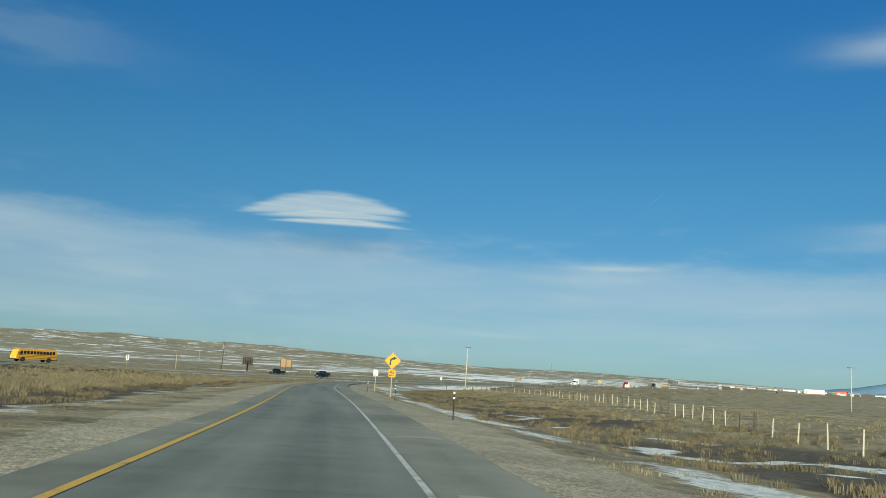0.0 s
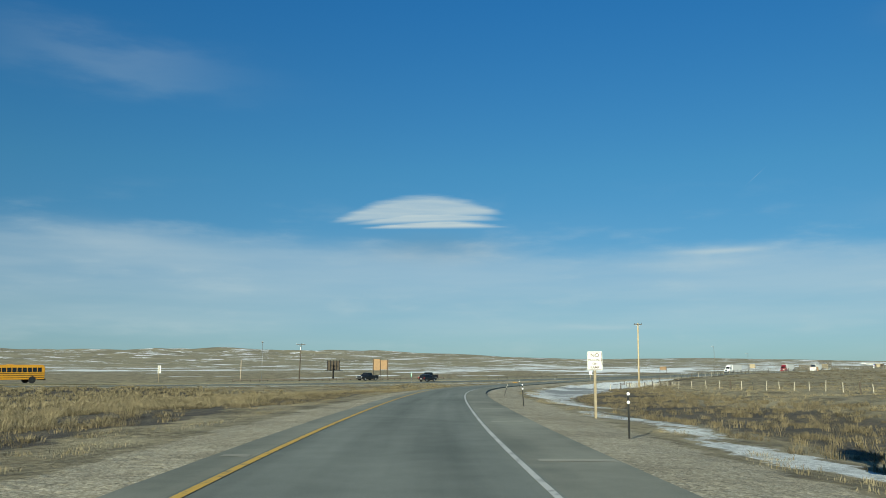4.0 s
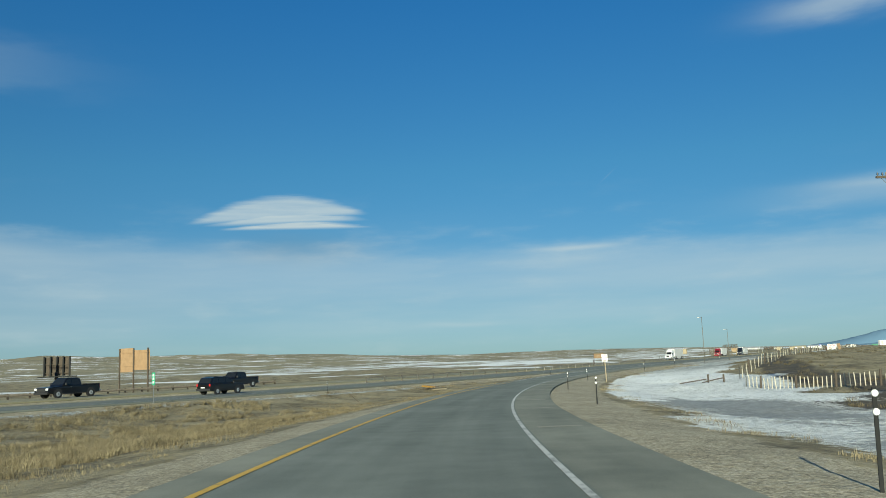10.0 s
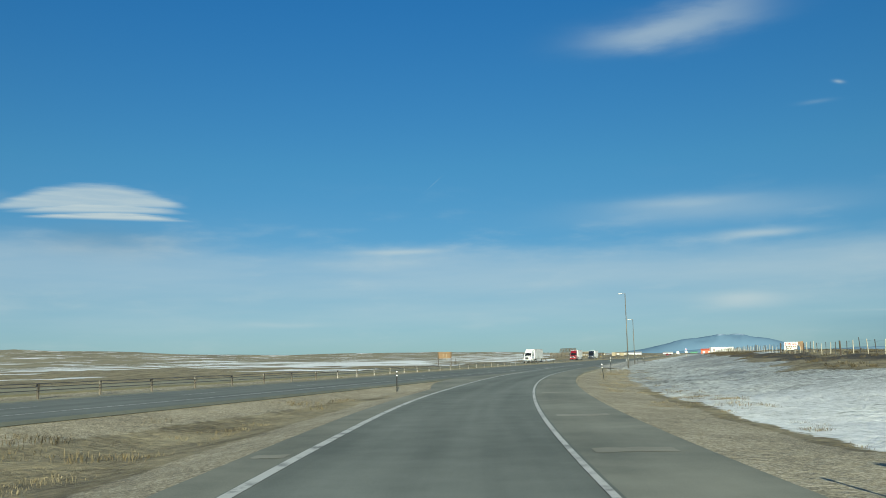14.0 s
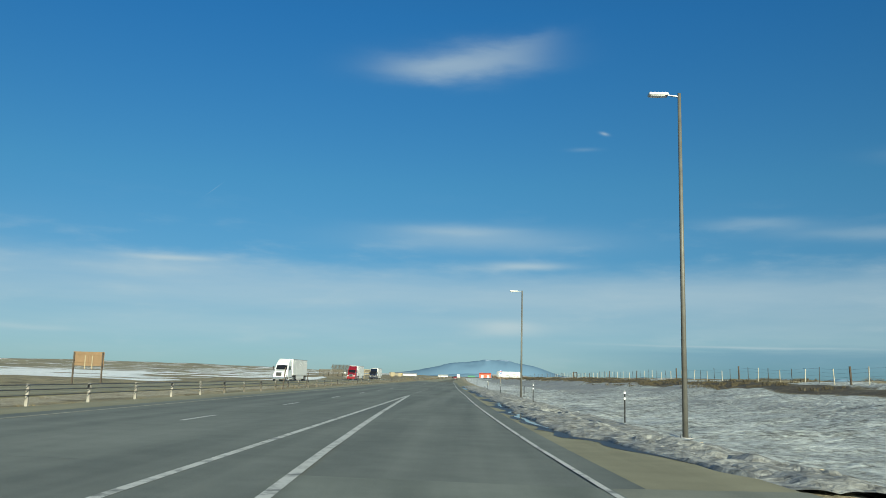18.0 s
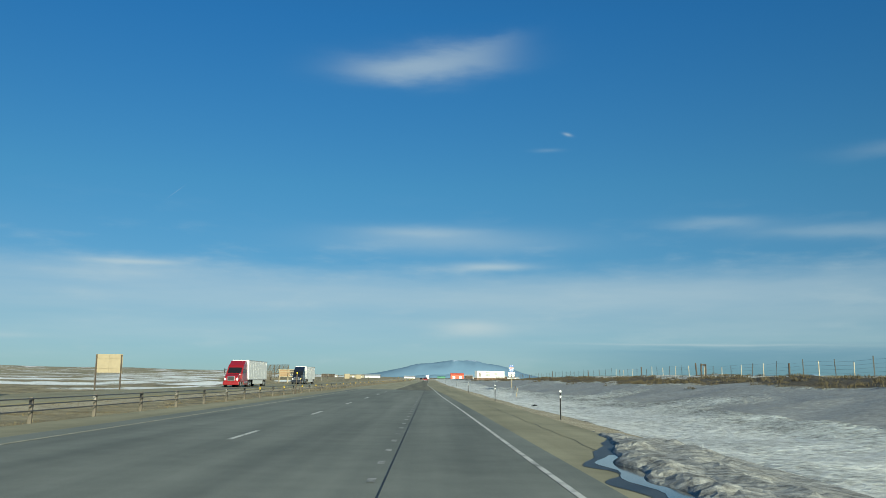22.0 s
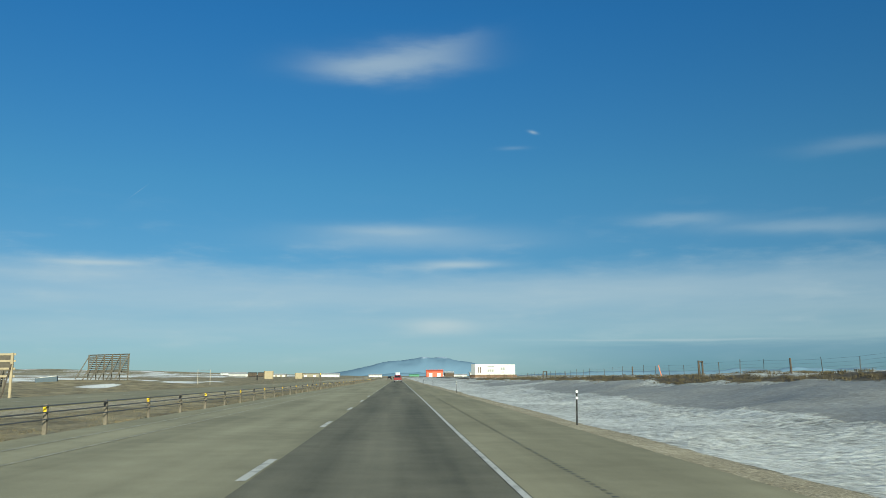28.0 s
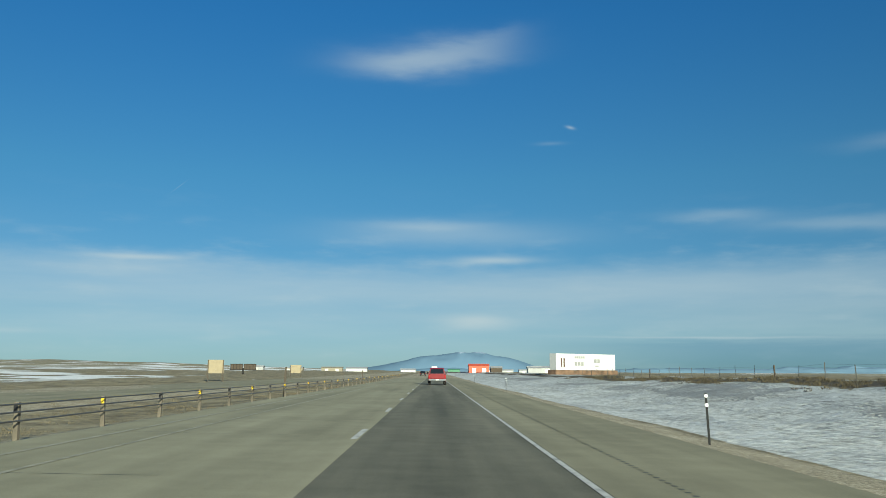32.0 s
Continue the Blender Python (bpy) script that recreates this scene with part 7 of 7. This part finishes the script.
# ---- dry grass, weeds and sagebrush ----
def tuft(rng, blades, height, spread, width, bend=0.7):
    """Blades of one tuft as triangles and quads, bent outwards."""
    v, f = [], []
    for _ in range(blades):
        a, r = rng.uniform(0, 2 * math.pi), spread * math.sqrt(rng.uniform(0, 1))
        bx, by = r * math.cos(a), r * math.sin(a)
        h = height * rng.uniform(0.55, 1.1)
        lean = h * rng.uniform(0.1, bend)
        d = a + rng.uniform(-0.6, 0.6)
        wx, wy = -math.sin(d) * width, math.cos(d) * width
        i = len(v)
        mx, my = bx + lean * 0.35 * math.cos(d), by + lean * 0.35 * math.sin(d)
        v += [(bx - wx, by - wy, -0.05), (bx + wx, by + wy, -0.05), (mx + wx * 0.8, my + wy * 0.8, h * 0.6), (mx - wx * 0.8, my - wy * 0.8, h * 0.6),
              (bx + lean * math.cos(d), by + lean * math.sin(d), h)]
        f += [(i, i + 1, i + 2, i + 3), (i + 3, i + 2, i + 4)]
    return np.array(v), f


def scatter(name, where, kinds, mat, label, category, seed):
    """One mesh of many tufts. where: rows of x, y, size."""
    rng = np.random.RandomState(seed)
    x, y, s = where[:, 0], where[:, 1], where[:, 2]
    z = terrain(x, y)[0]
    pick = rng.randint(0, len(kinds), len(x))
    rot = rng.uniform(0, 2 * np.pi, len(x))
    allv, quads, tris, base = [], [], [], 0
    for k, (v, f) in enumerate(kinds):
        sel = np.where(pick == k)[0]
        c, q = np.cos(rot[sel])[:, None], np.sin(rot[sel])[:, None]
        w = np.stack([v[:, 0] * c - v[:, 1] * q, v[:, 0] * q + v[:, 1] * c, np.broadcast_to(v[:, 2], (len(sel), len(v)))], -1) * s[sel][:, None, None]
        w += np.c_[x[sel], y[sel], z[sel]][:, None, :]
        off = base + np.arange(len(sel))[:, None, None] * len(v)
        quads.append((np.array([q4 for q4 in f if len(q4) == 4])[None] + off).reshape(-1, 4))
        tris.append((np.array([q3 for q3 in f if len(q3) == 3])[None] + off).reshape(-1, 3))
        allv.append(w.reshape(-1, 3))
        base += len(sel) * len(v)
    quads, tris, verts = np.vstack(quads), np.vstack(tris), np.vstack(allv)
    me = bpy.data.meshes.new(name)
    me.vertices.add(len(verts))
    me.vertices.foreach_set("co", verts.astype(np.float32).ravel())
    me.loops.add(quads.size + tris.size)
    me.loops.foreach_set("vertex_index", np.r_[quads.ravel(), tris.ravel()].astype(np.int32))
    me.polygons.add(len(quads) + len(tris))
    me.polygons.foreach_set("loop_start", np.r_[np.arange(len(quads)) * 4, quads.size + np.arange(len(tris)) * 3].astype(np.int32))
    me.update(calc_edges=True)
    me.materials.append(mat)
    return tagged(new(name, me), label, category, kind="stuff")


prng = random.Random(12)
TUSSOCK_KINDS = [tuft(prng, 36, 0.40, 0.22, 0.0065, 1.7) for _ in range(8)]
FAR_KINDS = [tuft(prng, 12, 0.42, 0.24, 0.030, 1.3) for _ in range(6)]
HUMMOCK_KINDS = [tuft(prng, 26, 0.15, 0.32, 0.009, 2.0) for _ in range(6)]
GRASS_KINDS = [tuft(prng, 18, 0.28, 0.24, 0.010, 1.6) for _ in range(8)]
SHORT_KINDS = [tuft(prng, 24, 0.07, 0.32, 0.0045, 2.4) for _ in range(6)]
SAGE_KINDS = [tuft(prng, 26, 0.24, 0.32, 0.012, 1.6) for _ in range(6)]


def spots_where(n, x0, x1, y0, y1, accept, seed, s0, s1):
    rng = np.random.RandomState(seed)
    x, y = rng.uniform(x0, x1, n), rng.uniform(y0, y1, n)
    keep = accept(x, y, rng)
    return np.c_[x[keep], y[keep], rng.uniform(s0, s1, keep.sum())]


def zone(x, y):
    dr = line_distance(x, y, R_COARSE)
    dl = line_distance(x, y, L_COARSE)
    u = dr - shoulder_w(y)
    gap = -dl - 1.0
    return u, gap


def infield_ok(x, y, rng):
    u, gap = zone(x, y)
    clump = value_noise(x, y, 1.5, 91) + 0.5 * value_noise(x, y, 9, 90)
    return (gap > 9.0 + 1.5 * clump) & (gap < 60) & (x > 7.5) & (u < 0) & (clump > -0.25) & (y < 276 + 14 * clump)


def right_ok(x, y, rng):
    u, gap = zone(x, y)
    clump = value_noise(x, y, 2.2, 92)
    _, snow, ice, *_r = terrain(x, y)
    return (u > 17 + 4 * clump) & (u < 60) & (snow < 0.4) & (ice < 0.4) & (clump > -0.1)


def bank_ok(x, y, rng):
    u, gap = zone(x, y)
    clump = value_noise(x, y, 1.8, 98)
    _, snow, ice, *_r = terrain(x, y)
    return (u > 6.5) & (u < 24) & (snow < 0.45) & (ice < 0.4) & (clump > -0.25)


def verge_ok(x, y, rng):
    u, gap = zone(x, y)
    return (((u > 3.4) & (u < 5.2) & (y < 400)) | ((u > 1.4) & (u < 6.2) & (y > 396) & (y < 484)) | ((gap > 3.4) & (gap < 5.6) & (x > 7))) & (value_noise(x, y, 2.2, 93) + 0.5 * value_noise(x, y, 0.8, 99) > 0.1)


def median_ok(x, y, rng):
    wx = west_x(y)
    return (x < -7.2) & (x > wx + 6.4) & (value_noise(x, y, 3, 94) > 0.0)


def sage_ok(x, y, rng):
    u, gap = zone(x, y)
    return (u > 13) & (terrain(x, y)[1] < 0.4) & (u < 75) & (value_noise(x, y, 4, 95) > 0.15)


def crest_ok(x, y, rng):
    u, gap = zone(x, y)
    dark = terrain(x, y)[4]
    return (u > 17) & (u < 33) & ((dark > 0.35) | (value_noise(x, y, 3, 96) > 0.55))


def band(test, lo, hi):
    return lambda x, y, r: test(x, y, r) & (zone(x, y)[1] >= lo) & (zone(x, y)[1] < hi)


def hummock_ok(x, y, rng):
    u, gap = zone(x, y)
    clump = value_noise(x, y, 1.3, 87) + 0.4 * value_noise(x, y, 6, 86)
    return (gap > 6.2) & (gap < 11.5 + 2 * clump) & (x > 7.5) & (u < 0) & (clump > -0.1) & (y < 285)


def turf_ok(x, y, rng):
    u, gap = zone(x, y)
    patch = value_noise(x, y, 2.0, 89) + 0.6 * value_noise(x, y, 0.9, 88) + 0.5 * value_noise(x, y, 8, 85)
    return (gap > 3.2) & (x > 7.2) & (u < 0) & (patch > 0.0 + 0.25 * (y > 335)) & (y > 255 + 10 * patch)


scatter("infield_grass", spots_where(100000, 6, 175, 130, 300, band(infield_ok, 8.0, 22), 1, 0.55, 1.25), TUSSOCK_KINDS, M_STRAW, "dry straw-coloured bunch grass between ramp and highway", "grass", 2)
scatter("infield_end_grass", spots_where(34000, 6, 90, 274, 342, lambda x, y, r: (zone(x, y)[1] > 6.5) & (zone(x, y)[1] < 24) & (x > 7.5) & (zone(x, y)[0] < 0) & (value_noise(x, y, 1.5, 91) + 0.5 * value_noise(x, y, 9, 90) > 0.0), 23, 0.45, 0.95), TUSSOCK_KINDS, M_STRAW, "dry straw-coloured bunch grass where ramp and highway meet", "grass", 24)
scatter("infield_far_grass", spots_where(52000, 6, 175, 130, 300, band(infield_ok, 22, 60), 19, 0.6, 1.1), FAR_KINDS, M_STRAW, "dry straw-coloured bunch grass between ramp and highway", "grass", 20)
scatter("infield_weeds", spots_where(90000, 6, 175, 130, 300, hummock_ok, 3, 0.6, 1.4), HUMMOCK_KINDS, M_STRAW_DARK, "low dark dead weeds in the infield ditch", "weeds", 4)
scatter("infield_short_grass", spots_where(36000, 6, 90, 255, 410, turf_ok, 21, 0.9, 2.2), SHORT_KINDS, M_TURF, "short matted dry grass on the infield gravel", "grass", 22)
scatter("pasture_grass", spots_where(34000, 40, 215, 130, 345, right_ok, 5, 0.5, 1.0), GRASS_KINDS, M_STRAW, "dry bunch grass in the roadside pasture", "grass", 6)
scatter("bank_brush", spots_where(50000, 45, 215, 120, 340, bank_ok, 7, 0.6, 1.2), SAGE_KINDS, M_STRAW_DARK, "dark dead weeds and brush on the ditch bank", "weeds", 8)
scatter("verge_grass", spots_where(200000, 8, 200, 120, 486, verge_ok, 9, 0.7, 1.5), SHORT_KINDS, M_STRAW, "thin dry grass along the gravel verge", "grass", 10)
scatter("median_grass", spots_where(9000, -20, -7, 430, 1060, median_ok, 11, 0.7, 1.6), SHORT_KINDS, M_TURF, "short dry grass in the median", "grass", 12)
scatter("sagebrush", spots_where(9000, 30, 120, 335, 560, sage_ok, 13, 0.6, 1.35), SAGE_KINDS, M_SAGE, "low dark sagebrush poking through the snow", "shrub", 14)
scatter("fence_line_brush", spots_where(11000, 24, 46, 540, 1060, crest_ok, 15, 0.5, 1.2), SAGE_KINDS, M_SAGE, "dry brush along the fence line", "shrub", 16)
scatter("west_brush", spots_where(9000, -120, -31, 300, 1050, lambda x, y, r: (x < west_x(y) - 7) & (value_noise(x, y, 9, 97) > 0.1) & (terrain(x, y)[1] < 0.3), 17, 0.6, 1.2), SHORT_KINDS, M_STRAW, "short dry brush beyond the westbound lanes", "grass", 18)


# ---- ploughed-up snow chunks and meltwater on the shoulder ----
def chunk(seed, r):
    bm = bmesh.new()
    bmesh.ops.create_icosphere(bm, subdivisions=2, radius=r)
    for v in bm.verts:
        n = noise.noise(v.co * (2.2 / r) * 0.6 + Vector((seed * 7.1, 0, 0)))
        v.co *= 1 + 0.55 * n
        v.co.z *= 0.6
    return bm


rng = random.Random(21)
chunk_meshes = []
for k in range(6):
    bm = chunk(k, 1.0)
    me = bpy.data.meshes.new("snow_chunk")
    bm.to_mesh(me)
    bm.free()
    me.materials.append(M_SNOW_LUMP if k % 5 else M_SAND_SNOW)
    chunk_meshes.append(me)
for k in range(70):
    y = rng.uniform(468, 582)
    x = float(right_line_x(y)) + 2.7 + rng.uniform(0.7, 3.6)
    r = rng.choice((0.05, 0.06, 0.07, 0.09, 0.11, 0.13)) * rng.uniform(0.8, 1.3)
    ob = new("snow_chunk", chunk_meshes[k % 6])
    ob.matrix_world = pose(x, y, ground_z(x, y) - r * 0.05, rng.uniform(-20, 20), rng.uniform(-20, 20), rng.uniform(0, 360)) @ Matrix.Scale(r, 4)
    tagged(ob, "lump of dirty ploughed snow beside the shoulder", "snow", "ploughed snow chunks")

m_water = bpy.data.materials.new("meltwater")
m_water.use_nodes = True
wb = m_water.node_tree.nodes["Principled BSDF"]
wb.inputs["Base Color"].default_value, wb.inputs["Roughness"].default_value = (0.03, 0.032, 0.03, 1), 0.07
nz = wnode("ShaderNodeTexNoise", tree=m_water.node_tree)
nz.inputs["Scale"].default_value = 3.0
bp = m_water.node_tree.nodes.new("ShaderNodeBump")
bp.inputs["Strength"].default_value, bp.inputs["Distance"].default_value = 0.12, 0.008
m_water.node_tree.links.new(nz.outputs[0], bp.inputs["Height"])
m_water.node_tree.links.new(bp.outputs[0], wb.inputs["Normal"])
M_WET = material("wet_asphalt", (0.034, 0.034, 0.029), 0.45, scale=0.7, vary=0.4, tint=(0.07, 0.068, 0.056))
M_CRUST = material("ploughed_snow_crust", (0.075, 0.07, 0.058), 0.85, scale=4.2, vary=0.65, tint=(0.34, 0.345, 0.32), bump=0.06, bump_scale=11)


def toe(y):
    """Where the ploughed snow ends on the shoulder, right of the edge line."""
    w = 1.45 + 0.32 * value_noise(y, y * 0, 5.0, 3) + 0.22 * value_noise(y, y * 0, 1.3, 4)
    return w + 1.6 * sstep(y, 492, 482) + 1.5 * sstep(y, 600, 612)


yy = np.arange(482.0, 611.9, 0.2)
n_across = 34
fa = np.linspace(0, 1, n_across)[None, :] ** 1.25
off = toe(yy)[:, None] + fa * (5.6 - toe(yy)[:, None])
bank_x, bank_y = right_line_x(yy)[:, None] + off, np.broadcast_to(yy[:, None], off.shape)
rise = off - toe(yy)[:, None]
big = 1.0 - 0.55 * sstep(yy, 508, 520)[:, None]
ridge_a = np.exp(-((rise - 0.6 - 0.25 * value_noise(bank_y, bank_y * 0, 4, 13)) / 0.38) ** 2)
ridge_b = np.exp(-((rise - 1.7 - 0.4 * value_noise(bank_y, bank_y * 0, 6, 14)) / 0.55) ** 2) * big
lump = np.abs(value_noise(bank_x, bank_y, 0.7, 15)) + 0.6 * np.abs(value_noise(bank_x, bank_y, 0.33, 16)) + 0.6 * np.abs(value_noise(bank_x, bank_y, 2.3, 19))
tall = sstep(rise, 0.0, 0.10) * (0.02 + 0.07 * ridge_a * (0.2 + lump) + 0.13 * ridge_b * (0.1 + lump) + 0.035 * lump)
floor_z = np.maximum(terrain(bank_x.ravel(), bank_y.ravel())[0].reshape(off.shape), np.where(off < paved_outer(bank_y) - right_line_x(bank_y), road_z(bank_x, bank_y), -9.0))
bank_z = floor_z + tall * sstep(fa, 1.0, 0.75) - 0.05 * sstep(fa, 0.8, 1.0) - 0.02 * (fa == 0)
rows_n = len(yy)
cell = np.arange(rows_n * n_across).reshape(rows_n, n_across)
sheet_q = np.stack([cell[:-1, :-1], cell[:-1, 1:], cell[1:, 1:], cell[1:, :-1]], -1).reshape(-1, 4)
tagged(mesh_object("snow_windrow", np.c_[bank_x.ravel(), bank_y.ravel(), bank_z.ravel()], sheet_q.tolist(), M_CRUST, False),
       "ploughed ridge of dirty crusted snow along the shoulder", "snow", kind="stuff")
yy = np.arange(485.0, 609.0, 0.25)
jag = 0.25 + 0.45 * np.abs(value_noise(yy, yy * 0, 2.4, 5)) + 0.25 * np.maximum(value_noise(yy, yy * 0, 0.8, 6), 0)
taper_w = sstep(yy, 485, 489) * sstep(yy, 609, 605)
tagged(ribbon("wet_shoulder_edge", np.c_[right_line_x(yy) + toe(yy) - jag * taper_w, yy], np.c_[right_line_x(yy) + toe(yy) + 0.25, yy], 0.004, M_WET),
       "dark wet asphalt along the melting snow", "wet patch")
for y0, y1, wdt in ((495, 507, 0.30), (512, 519, 0.22), (527, 540, 0.30), (562, 589, 0.62), (595, 604, 0.45)):
    yy = np.arange(y0, y1 + 0.1, 0.4)
    f = np.sin(np.pi * (yy - y0) / (y1 - y0)) ** 0.6
    outer = right_line_x(yy) + toe(yy) + 0.12
    inner = outer - 0.14 - wdt * f * (0.8 + 0.35 * value_noise(yy, yy * 0, 1.6, 5))
    tagged(ribbon("meltwater_puddle", np.c_[inner, yy], np.c_[outer, yy], 0.008, m_water), "shallow meltwater lying on the edge of the shoulder", "puddle", "meltwater puddles")
# meltwater standing in the ditch beside the ramp
d_sel = (R_LINE[:, 1] > 196) & (R_LINE[:, 1] < 268)
d_line, d_norm = R_LINE[d_sel], R_NORM[d_sel]
tagged(ribbon("ditch_water", d_line + d_norm * 6.8, d_line + d_norm * 15.0, -0.93, m_water), "shallow blue meltwater standing in the roadside ditch", "water", kind="structure")
